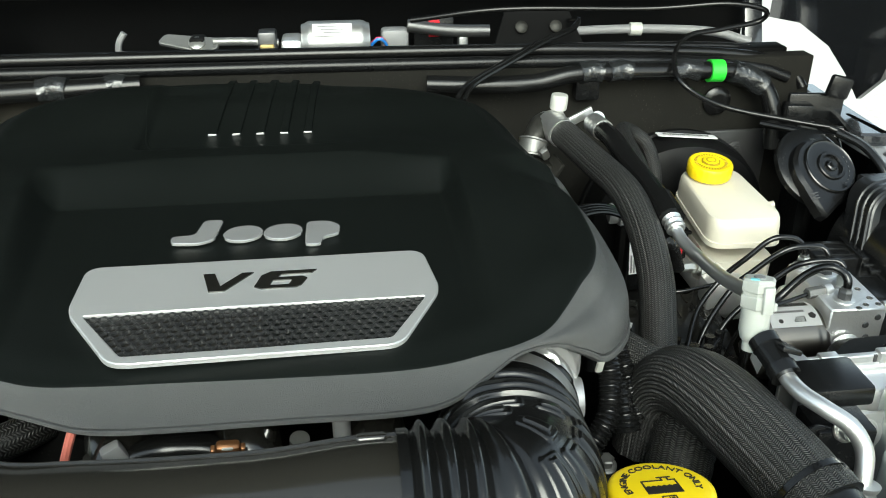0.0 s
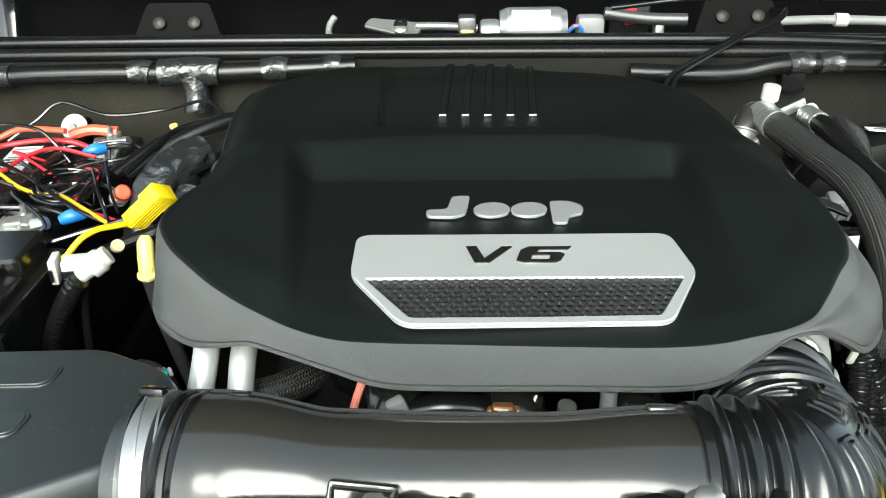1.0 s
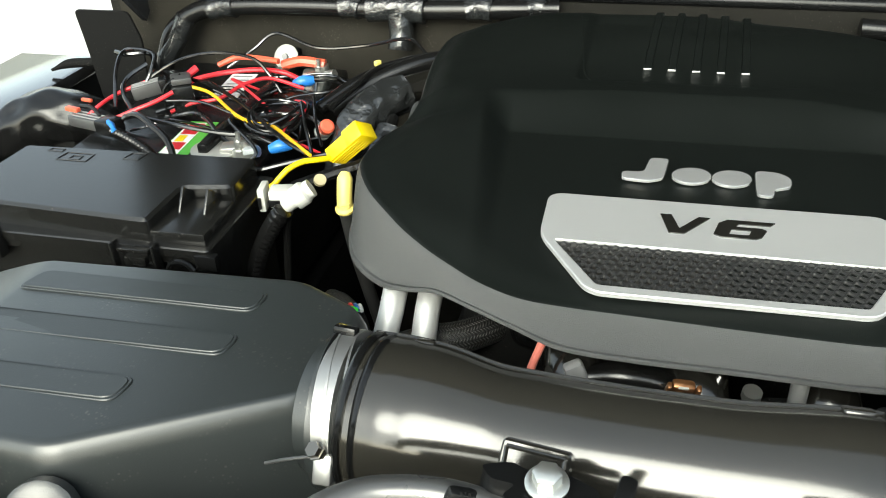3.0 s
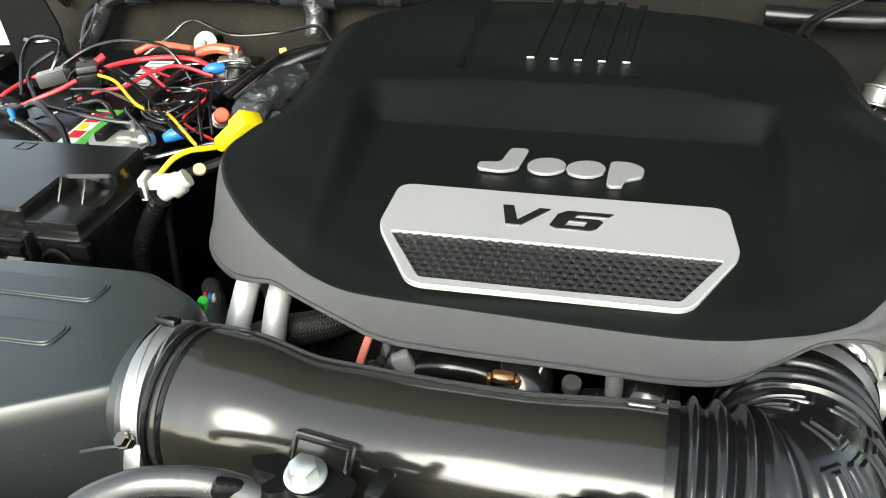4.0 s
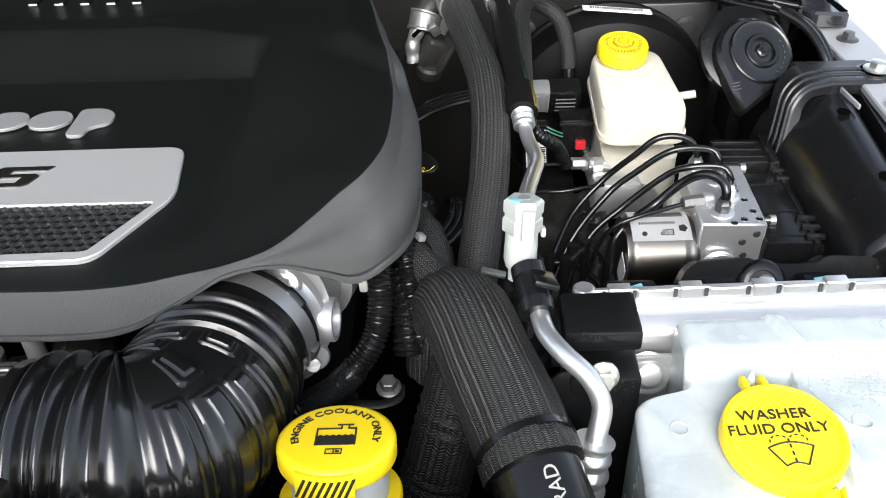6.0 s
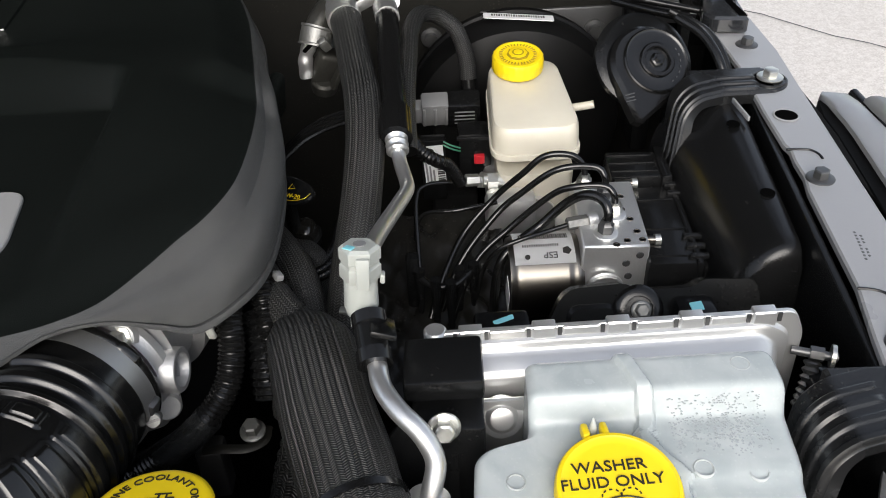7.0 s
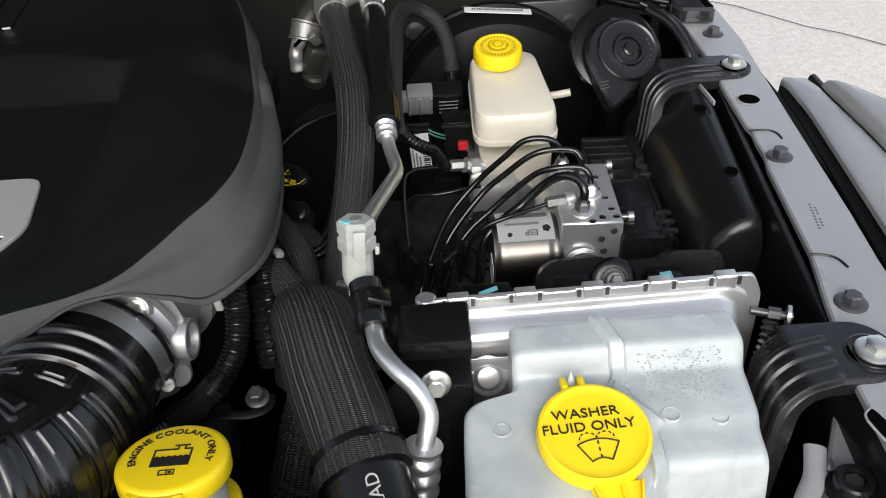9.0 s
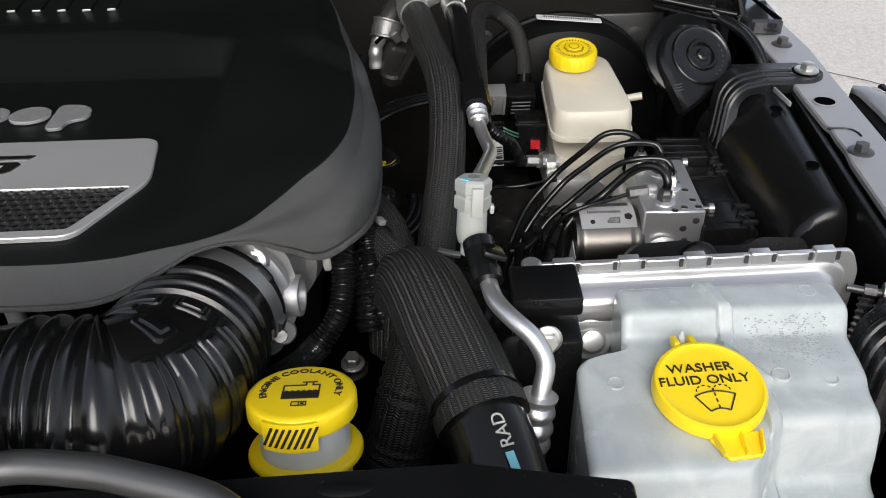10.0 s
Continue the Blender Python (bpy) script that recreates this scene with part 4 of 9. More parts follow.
# ---- air intake ----
def intake_tube():
    t = thing("intake_tube", "glossy black plastic intake tube with a ribbed rubber elbow", "intake tube", (-0.12, 0.37, 0.985))
    axis = [(-0.288, 0.384, 1.032), (-0.255, 0.381, 1.033), (-0.19, 0.373, 1.036), (-0.12, 0.365, 1.039), (-0.05, 0.361, 1.042), (0.022, 0.360, 1.043)]

    def body(s, a, length):
        k = s / length
        return 1.0 - 0.17 * smooth(0.12, 0.32, k) + 0.085 * smooth(0.72, 0.95, k) + 0.02 * math.sin(math.pi * k) + 0.015 * (1 - smooth(0.10, 0.106, k))
    part("tube", hose(axis, 0.052, 48, 0.006, body), TUBE, t)
    line, run = spline(axis, 25)
    seam = [q + Vector((0, 0.608, 0.794)) * 0.052 * body(run * i / 24, 0, run) for i, q in enumerate(line)]
    part("seam", hose(seam, 0.0022, 8), TUBE, t)
    for x, r in ((-0.2770, 0.0545), (-0.2865, 0.0555)):
        part("bead", hose([(x - 0.003, 0.3825, 1.0325), (x, 0.3823, 1.0325), (x + 0.003, 0.382, 1.0325)], r, 48, 0.0015, lambda s, a, length: 0.97 + 0.03 * math.sin(math.pi * s / length)), RUBBER, t)
    part("top_lug", block((0.014, 0.014, 0.006), pose(-0.252, 0.408, 1.073, -32, 0, -4), 0.003, 3), TUBE, t)
    part("top_lug", block((0.018, 0.012, 0.005), pose(0.006, 0.386, 1.0800, -30, 0, 0), 0.002, 3), TUBE, t)
    # rubber elbow: round corrugations, then a bend whose rings are cut into blocks over its top
    bend = [(0.020, 0.360, 1.043), (0.046, 0.360, 1.043), (0.070, 0.3615, 1.041), (0.0855, 0.3715, 1.038), (0.0935, 0.389, 1.034), (0.0968, 0.410, 1.030), (0.0995, 0.436, 1.0255), (0.1050, 0.4745, 1.0188)]
    cuts = ((0.0635, 0.0046, ((-90, 72),)), (0.0745, 0.0056, ((-90, 69), (75, 104))), (0.0880, 0.0070, ((-90, 66), (108, 160))), (0.1030, 0.0070, ((-90, 63), (69, 94), (100, 150))),
            (0.1165, 0.0036, ((-90, 270),)), (0.1315, 0.0068, ((-90, 270),)), (0.1475, 0.0062, ((-90, 270),)))

    def elbow(s, a, length):
        """Deep rings round the straight end, blocks round the bend, whole rings before the clamp."""
        q = (math.degrees(a) + 90) % 360 - 90
        corr = smooth(0.006, 0.009, s) * (1 - smooth(0.0545, 0.0580, s))
        wave = (0.5 - 0.5 * math.cos(2 * math.pi * (s - 0.0080) / 0.0118)) ** 0.85
        raised = 0.0
        for at, wide, spans in cuts:
            at += (0.0035 * smooth(112, 134, q) if spans[0][1] > 200 else 0)
            across = wide - abs(s - at)
            if across <= 0:
                continue
            if spans[0][1] > 200:
                raised = max(raised, 1 - smooth(0.35, 0.85, abs(s - at) / wide))
                continue
            for low, high in spans:
                ends = math.radians(min(q - low, high - q)) * 0.052
                if ends <= 0:
                    continue
                # distance to the rounded outline of the block, which rises in two steps
                u, r = across * 1.5, 0.0040
                d = r - math.hypot(r - min(u, r), r - min(ends, r)) if u < r and ends < r else min(u, ends)
                raised = max(raised, 0.50 * smooth(0.0, 0.0014, d) + 0.50 * smooth(0.0040, 0.0056, d))
        return 1.0 - 0.07 * smooth(0.06, 0.15, s) + corr * (0.125 * wave - 0.05) + 0.062 * raised
    part("rubber_elbow", hose(bend, 0.052, 340, 0.0005, elbow), ELBOW, t, "black rubber elbow with deep corrugations")
    ahead = Vector((0.270, 0.962, -0.03)).normalized()
    ring = Vector((0.1050, 0.4735, 1.0188))

    def on_axis(*at):
        return [ring + ahead * d for d in at]
    band = part("throttle_clamp", hose(on_axis(-0.0005, 0.006, 0.0125), 0.0494, 72, 0.002), CLAMP, t, "wide bright steel band clamp")
    part("rubber_lip", hose(on_axis(0.0120, 0.0145, 0.0170, 0.0190), 0.0498, 160, 0.001, lambda s, a, length: 0.962 + 0.034 * math.sin(math.pi * s / length) ** 0.5 + 0.030 * (smooth(0.50, 0.55, a % 6.283) * (1 - smooth(0.82, 0.87, a % 6.283)))), ELBOW, t)
    part("screw_housing", block((0.008, 0.011, 0.016), pose(0.1495, 0.4690, 1.004, 0, 20, -16), 0.0025), STEEL, band)
    part("band_loop", hose([(0.1440, 0.4745, 1.022), (0.1475, 0.4720, 1.018), (0.1490, 0.4700, 1.012)], 0.0036, 10), BRIGHT, band)
    head = pose(0.1530, 0.4655, 1.0040, 52, 24, -10)
    part("clamp_screw", lathe([(0.0036, -0.008), (0.0036, 0.001), (0.0052, 0.0015), (0.0052, 0.0042), (0.0044, 0.0052)], head, 18), DULL, band, "slotted clamp screw")
    part("screw_slot", block((0.0098, 0.0016, 0.0012), head @ pose(0, 0, 0.0049, 0, 0, 40), 0), STEEL, band)
    # mounting bracket under the front of the tube
    for cx, turn in ((-0.168, -8), (-0.012, 8)):
        m = pose(cx, 0.3315, 1.0660, 52, 0, turn)
        pad = part("mount_pad", plate(rounded([(-0.021, -0.014), (0.020, -0.014), (0.020, 0.008), (-0.020, 0.008)], 0.003), -0.006, 0.003, 0.0012, m), TUBE, t)
        for x0, y0, x1, y1 in ((-0.017, -0.010, -0.017, 0.004), (-0.017, 0.004, 0.017, 0.004), (0.017, 0.004, 0.017, -0.010)):
            part("pad_rim", hose([m @ Vector((x0, y0, 0.003)), m @ Vector((x1, y1, 0.003))], 0.0014, 8), TUBE, pad)
    return t


intake_tube()


def throttle_body():
    t = thing("throttle_body", "cast aluminium throttle body behind the rubber elbow", "throttle body", (0.125, 0.53, 0.96))
    along = pose(0.1120, 0.4985, 1.0175, -90, 0, -16)
    part("housing", lathe([(0.044, 0), (0.0445, 0.004), (0.047, 0.007), (0.047, 0.012), (0.043, 0.015), (0.042, 0.05), (0.05, 0.052), (0.05, 0.07)], along, 48), PORT_CAST, t)
    flange = [(0.084, 1.060), (0.118, 1.066), (0.144, 1.058), (0.1555, 1.046), (0.1590, 1.030), (0.1600, 1.012), (0.1570, 0.992), (0.1490, 0.976), (0.1410, 0.958), (0.120, 0.950), (0.090, 0.975)]
    part("flange", plate(rounded(flange, 0.006), -0.010, 0.006, 0.003, Matrix.Translation((0, 0.509, 0)) @ pose(0, 0, 0, 90, 0, 0)), PORT_CAST, t, "sloping cast flange")
    axis = Vector((0.985, -0.10, 0.05)).normalized()
    mouth = Vector((0.1660, 0.4990, 1.0130))
    m = Matrix.Translation(mouth) @ axis.to_track_quat("Z", "Y").to_matrix().to_4x4()
    port = part("port", lathe([(0.0170, -0.034), (0.0158, -0.024), (0.0152, -0.001), (0.0145, 0.0), (0.0115, 0.0), (0.0106, -0.0012), (0.0102, -0.016)], m, 40), PORT_CAST, t, "cast round port with an open bore")
    part("port_bore", lathe([(0.0098, -0.0170), (0.0098, -0.0155)], m, 24), DULL, port, "dark bore of the port")
    for p, q, r in (((0.1330, 0.4980, 1.0440), (0.1480, 0.4990, 1.0230), 0.0032), ((0.1440, 0.5000, 1.0480), (0.1520, 0.4985, 1.0260), 0.0036), ((0.1360, 0.4970, 1.0150), (0.1480, 0.4980, 0.9900), 0.0040)):
        part("web", hose([p, ((p[0] + q[0]) / 2, p[1] - 0.001, (p[2] + q[2]) / 2), q], r, 10), PORT_CAST, t)
    head = pose(0.1360, 0.4935, 1.0480, 58, 8, -10)
    part("screw_boss", lathe([(0.0115, -0.02), (0.0115, -0.002), (0.0095, 0.001)], head, 24), PORT_CAST, t)
    part("screw", lathe([(0.0088, 0.0005), (0.0088, 0.0025), (0.0062, 0.003), (0.0062, 0.0100), (0.0052, 0.0112), (0.0036, 0.0108)], head, 6), ZINC, t, "zinc hexagon screw")
    part("lug", lathe([(0.0100, -0.02), (0.0100, 0.003), (0.0085, 0.005)], pose(0.1480, 0.500, 0.9790, 70, 0, 20), 20), PORT_CAST, t)
    return t


throttle_body()


def airbox():
    a = thing("airbox", "matte black plastic air filter box with three raised pads", "air filter box", (-0.48, 0.37, 0.90))
    top = rounded([(-0.640, 0.470), (-0.367, 0.480), (-0.312, 0.452), (-0.313, 0.366), (-0.324, 0.356), (-0.455, 0.284), (-0.640, 0.288)], 0.012)
    bm = bmesh.new()
    levels = []
    for z, grow in ((0.90, 0.016), (1.050, 0.006), (1.058, 0.003), (1.063, 0.0), (1.0648, -0.003), (1.065, -0.007)):
        loop = []
        for x, y in top:
            d = Vector((x + 0.47, y - 0.39))
            q = Vector((x, y)) + d.normalized() * grow
            loop.append(bm.verts.new((q.x, q.y - (0.10 * (1.05 - z) if y < 0.37 and z < 1.05 else 0), z)))
        levels.append(loop)
    for p, q in zip(levels, levels[1:]):
        for i in range(len(p)):
            j = (i + 1) % len(p)
            bm.faces.new((p[i], p[j], q[j], q[i]))
    bm.faces.new(levels[0][::-1])
    bm.faces.new(levels[-1])
    for x in (-0.580, -0.592, -0.604, -0.616, -0.628):
        bmesh.ops.bisect_plane(bm, geom=bm.verts[:] + bm.edges[:] + bm.faces[:], plane_co=(x, 0, 0), plane_no=(1, 0, 0))
    for v in bm.verts:
        v.co.z -= 0.020 * smooth(0.57, 0.66, -v.co.x)
    part("lid", bm, BOX, a)
    for x0, x1, y in ((-0.585, -0.384, 0.446), (-0.600, -0.384, 0.3955), (-0.600, -0.432, 0.3400)):
        for grow, high in ((0.0, 1.0660), (-0.0018, 1.0668)):
            bm = plate(rounded([(x0 - grow, y - 0.016 - grow), (x1 - 0.004 + grow, y - 0.013 - grow), (x1 + grow, y + 0.012 + grow), (x0 + 0.01 - grow, y + 0.010 + grow)], 0.009), 1.060, high, 0.0006)
            for v in bm.verts:
                v.co.z -= 0.020 * smooth(0.57, 0.66, -v.co.x)
            part("raised_pad", bm, BOX, a)
    part("outlet", hose([(-0.317, 0.387, 1.031), (-0.30, 0.385, 1.032), (-0.284, 0.384, 1.032)], 0.047, 48), BOX, a)
    ring = part("band_clamp", hose([(-0.3055, 0.3855, 1.0315), (-0.2995, 0.385, 1.0318), (-0.2935, 0.3848, 1.032)], 0.0535, 56, 0.003), CLAMP, a, "bright steel band clamp")
    for dx in (-0.0056, 0.0056):
        part("clamp_edge", hose([(-0.2995 + dx - 0.0008, 0.3849, 1.0318), (-0.2995 + dx, 0.385, 1.0318), (-0.2995 + dx + 0.0008, 0.3851, 1.0318)], 0.0541, 56, 0.0008), CLAMP, ring)
    part("screw_housing", block((0.0125, 0.020, 0.009), pose(-0.299, 0.3345, 1.030, 62, 0, 0), 0.002), CLAMP, ring)
    part("screw", lathe([(0.0046, -0.006), (0.0046, 0.006), (0.0062, 0.0062), (0.0062, 0.0082), (0.0050, 0.0084), (0.0050, 0.0125)], pose(-0.300, 0.3345, 1.040, 30, -20, 0), 6), BRIGHT, ring)
    part("band_slot", block((0.007, 0.0015, 0.0015), pose(-0.296, 0.3335, 1.022, 62, 0, 0), 0.0003), STEEL, ring)
    part("clamp_tail", hose([(-0.305, 0.334, 1.038), (-0.322, 0.330, 1.036), (-0.338, 0.329, 1.030)], 0.0012, 8), STEEL, ring)
    part("edge_ring", hose([(-0.312, 0.386, 1.031), (-0.309, 0.386, 1.031), (-0.306, 0.386, 1.0312)], 0.0542, 56, 0.002), BOX, a)
    part("buckle", block((0.016, 0.009, 0.006), pose(-0.304, 0.402, 1.0815, -20, 0, -6), 0.0015), SATIN, a)
    part("front_clip", lathe([(0.022, 0), (0.022, 0.010), (0.018, 0.012)], pose(-0.452, 0.266, 1.030, 60, 0, 20), 20), BOX, a)
    return a


airbox()


# ---- front of the bay ----


def shroud():
    s = thing("fan_shroud", "black plastic fan shroud with a rounded rim", "fan shroud", (-0.05, 0.22, 0.53))
    part("panel", block((0.62, 0.05, 0.46), pose(-0.05, 0.215, 0.53), 0.012), SATIN, s)
    part("rim", hose([(-0.283, 0.240, 1.070), (-0.274, 0.259, 1.077), (-0.255, 0.275, 1.079), (-0.236, 0.282, 1.079), (-0.210, 0.285, 1.079), (-0.181, 0.281, 1.078), (-0.148, 0.270, 1.074), (-0.08, 0.262, 1.070), (0.0, 0.276, 1.072), (0.045, 0.291, 1.076), (0.087, 0.288, 1.076), (0.115, 0.281, 1.075), (0.149, 0.270, 1.072), (0.172, 0.255, 1.064)], 0.0085, 14, 0.004), GREY_EDGE, s, "grey-edged rounded rim")
    part("rim_web", block((0.36, 0.012, 0.16), pose(-0.07, 0.245, 0.91), 0.004), SATIN, s)
    for cx, cy in ((-0.156, 0.285), (0.006, 0.290)):
        saddle = [(-0.050, 0.004), (-0.030, 0.017), (-0.018, 0.012), (0.010, 0.020), (0.034, 0.012), (0.038, -0.006), (0.024, -0.012), (0.008, -0.020), (-0.006, -0.016), (-0.014, -0.026), (-0.026, -0.022), (-0.020, -0.006), (-0.038, -0.008)]
        bracket = part("bracket", plate(rounded([(0.78 * x, 0.74 * y) for x, y in saddle], 0.004, 4), -0.006, 0.007, 0.0, pose(cx, cy, 1.088, -8, 0, -10), top=0.94), SATIN, s, "black bracket that clips the intake tube")
        part("bracket_ear", block((0.010, 0.020, 0.034), pose(cx + 0.034, cy + 0.004, 1.066, 0, 8, -10), 0.003), SATIN, bracket)
        part("bracket_arm", block((0.030, 0.008, 0.012), pose(cx - 0.040, cy - 0.004, 1.076, 0, 24, 24), 0.003), SATIN, bracket)
    return s


shroud()
bolt((-0.156, 0.285, 1.0985), (8, 0, 0), 0.0112, 0.0075, 0.008)
bolt((0.006, 0.290, 1.0985), (8, 0, 0), 0.0112, 0.0075, 0.008)


def front_cover():
    """The flat sight shield above the grille."""
    f = thing("radiator_cover", "flat matte black radiator sight shield", "cover panel", (0.12, 0.16, 0.95))
    part("shield", plate(rounded([(-0.75, 0.08), (0.345, 0.08), (0.353, 0.284), (0.270, 0.300), (0.040, 0.293), (-0.30, 0.225), (-0.75, 0.226)], 0.004), 1.051, 1.056, 0.001), SATIN, f)
    part("moulded_oval", lathe([(0.014, 0), (0.0135, 0.0012), (0.0115, 0.0016)], pose(0.210, 0.286, 1.0552) @ Matrix.Diagonal((1, 0.35, 1, 1)), 32), SATIN, f)
    part("shield_lip", block((1.03, 0.004, 0.10), pose(-0.22, 0.200, 0.955), 0.001), SATIN, f)
    return f


def coolant():
    c = thing("coolant_bottle", "coolant bottle with a domed yellow screw cap", "coolant bottle", (0.179, 0.366, 0.53))
    part("tank", block((0.13, 0.10, 0.42), pose(0.175, 0.33, 0.53), 0.02, 3), DARK, c)
    m = pose(0.179, 0.352, 0.951, -14, 0, 0)
    part("neck", lathe([(0.027, 0.0), (0.027, 0.078)], m, 40), MILKY, c, "milky plastic filler neck")
    part("neck_ring", lathe([(0.0335, 0.048), (0.0345, 0.0495), (0.0345, 0.052), (0.0335, 0.0535), (0.026, 0.054)], m, 48), YELLOW, c, "yellow ring under the cap")
    cap = part("cap", lathe([(0.0300, 0.0765), (0.0318, 0.0770), (0.0325, 0.0785), (0.0325, 0.0870), (0.0318, 0.0890), (0.0300, 0.0902), (0.0280, 0.0906)], m, 72), YELLOW, c, "yellow cap with black print")

    def shell(r0, r1, turn, half, z0, z1):
        bm = bmesh.new()
        rows = []
        for r in (r0, r1):
            for z in (z0, z1):
                rows.append([bm.verts.new(m @ Vector((r * math.sin(turn + half * (i / 6 - 1)), -r * math.cos(turn + half * (i / 6 - 1)), z))) for i in range(13)])
        for p, q in ((0, 1), (1, 3), (3, 2), (2, 0)):
            for i in range(12):
                bm.faces.new((rows[p][i], rows[p][i + 1], rows[q][i + 1], rows[q][i]))
        for i in (0, 12):
            bm.faces.new([rows[k][i] for k in (0, 1, 3, 2)])
        return bm
    part("latch_tab", shell(0.0300, 0.0342, -0.12, 0.48, 0.0705, 0.0885), YELLOW, cap)
    for i in range(8):
        a = -0.50 + 0.108 * i
        bar = plate([(-0.0035, 0), (-0.0017, 0), (0.0045, 0.0125), (0.0027, 0.0125)], 0, 0.0005, 0, m @ pose(0.0342 * math.sin(a), -0.0342 * math.cos(a), 0.0735, 90, 0, math.degrees(a)))
        part("hatch_bar", bar, INK, cap)
    words("ENGINE COOLANT ONLY", 0.0062, m @ pose(0, 0.0008, 0.0908), cap, material=INK, bend=0.0222, label="black printed warning", wide=1.18)
    icon = [(-0.010, -0.009), (0.010, -0.009), (0.010, -0.001)]
    icon += [(0.010 - 0.02 * i / 12, -0.001 + 0.0012 * (i % 2)) for i in range(1, 13)]
    part("icon", plate(icon, 0.0907, 0.0911, 0, m), INK, cap)
    for x0, x1, y0, y1 in ((-0.0110, -0.0100, -0.009, 0.006), (0.0100, 0.0110, -0.009, 0.006), (-0.011, 0.002, 0.0055, 0.0065), (0.0070, 0.011, 0.0055, 0.0065), (0.002, 0.003, 0.0055, 0.009), (0.006, 0.007, 0.0055, 0.009), (0.0, 0.009, 0.009, 0.0100)):
        part("icon_line", plate([(x0, y0), (x1, y0), (x1, y1), (x0, y1)], 0.0907, 0.0911, 0, m), INK, cap)
    for x0, x1, y0, y1 in ((-0.0045, 0.0045, -0.0170, -0.0164), (-0.0045, 0.0045, -0.0130, -0.0124), (-0.0045, -0.0039, -0.017, -0.0124), (0.0039, 0.0045, -0.017, -0.0124), (-0.0003, 0.0003, -0.017, -0.0124), (0.001, 0.003, -0.0155, -0.0140)):
        part("icon_line", plate([(x0, y0), (x1, y0), (x1, y1), (x0, y1)], 0.0907, 0.0911, 0, m), INK, cap)
    return c


def washer():
    """The washer bottle: a stepped, seamed, cloudy tank with a yellow flip cap."""
    w = thing("washer_bottle", "cloudy plastic washer fluid bottle, part full, with a yellow cap", "washer bottle", (0.445, 0.37, 0.60))
    # each section: y, z of the top, left x, right x
    rows = [(0.474, 1.010, 0.388, 0.534), (0.470, 1.028, 0.387, 0.536), (0.466, 1.0335, 0.386, 0.537), (0.462, 1.0347, 0.385, 0.538), (0.4405, 1.0347, 0.384, 0.539), (0.4380, 1.0338, 0.384, 0.541), (0.4362, 1.0312, 0.384, 0.541), (0.4310, 1.0215, 0.3838, 0.542),
            (0.4290, 1.0190, 0.3835, 0.543), (0.4260, 1.0182, 0.3828, 0.544), (0.4205, 1.0180, 0.3800, 0.544), (0.4180, 1.0178, 0.364, 0.544), (0.4145, 1.0175, 0.354, 0.545), (0.409, 1.0172, 0.350, 0.545), (0.390, 1.0160, 0.348, 0.546), (0.360, 1.0135, 0.346, 0.548), (0.331, 1.0112, 0.344, 0.549), (0.3265, 1.0095, 0.343, 0.549),
            (0.3235, 1.0050, 0.343, 0.549), (0.318, 0.985, 0.342, 0.549), (0.3155, 0.970, 0.341, 0.549), (0.311, 0.9655, 0.341, 0.549), (0.302, 0.9630, 0.341, 0.549), (0.285, 0.960, 0.340, 0.549), (0.272, 0.955, 0.340, 0.548), (0.266, 0.94, 0.340, 0.547)]
    bm = bmesh.new()
    loops = []

    def seam_x(y):
        return float(np.interp(y, [0.30, 0.36, 0.375, 0.392, 0.408, 0.417, 0.428, 0.44, 0.465], [0.462, 0.462, 0.466, 0.462, 0.452, 0.449, 0.453, 0.452, 0.445]))

    def warp(x, y):
        return y + 0.036 * smooth(0.435, 0.470, x) * (1 - smooth(0.335, 0.405, y))
    run = [0.0]
    for p, q in zip(rows, rows[1:]):
        run.append(run[-1] + math.hypot(q[0] - p[0], q[1] - p[1]))
    fine = np.linspace(0, run[-1], 190)
    soft = np.array([np.interp(fine, run, [row[k] for row in rows]) for k in range(4)])
    for _ in range(2):
        soft[:, 1:-1] = 0.25 * soft[:, :-2] + 0.5 * soft[:, 1:-1] + 0.25 * soft[:, 2:]
    for y, z, x0, x1 in soft.T:
        loop = []
        x1 = min(x1, 0.538 - 0.06 * max(0, 0.449 - y))
        r = 0.0065
        loop.append((x0 + 0.004, 0.62))
        loop += [(x0, z - 0.05), (x0 + 0.0003, z - r)]
        loop += [(x0 + r - r * math.cos(a), z - r + r * math.sin(a)) for a in (0.2, 0.4, 0.6, 0.8, 1.0, 1.2, 1.4)]
        n = 110
        for i in range(n + 1):
            x = x0 + r + (x1 - x0 - 2 * r) * i / n
            d = (x - seam_x(y)) / 0.0052
            loop.append((x, z + 0.0046 * math.exp(-d ** 12) + 0.0003 * noise.noise((x * 60, y * 60, 3))))
        loop += [(x1 - r + r * math.cos(a), z - r + r * math.sin(a)) for a in (1.4, 1.2, 1.0, 0.8, 0.6, 0.4, 0.2)]
        loop += [(x1 - 0.0003, z - r), (x1, z - 0.05), (x1 - 0.004, 0.62)]
        loops.append([bm.verts.new((x, warp(x, y), zz)) for x, zz in loop])
    for a, b in zip(loops, loops[1:]):
        for i in range(len(a) - 1):
            bm.faces.new((a[i], a[i + 1], b[i + 1], b[i]))
    bm.faces.new(loops[0][::-1])
    bm.faces.new(loops[-1])
    for a, b in zip(loops, loops[1:]):
        bm.faces.new((a[-1], a[0], b[0], b[-1]))
    tank = part("tank", bm, TANK, w)

    def skin(x, y):
        """The tank's height over a point of the plan."""
        return float(np.interp(-y, -soft[0] - 0.036 * smooth(0.435, 0.470, x) * (1 - np.clip((soft[0] - 0.335) / 0.07, 0, 1)), soft[1]))
    rng = random.Random(2)
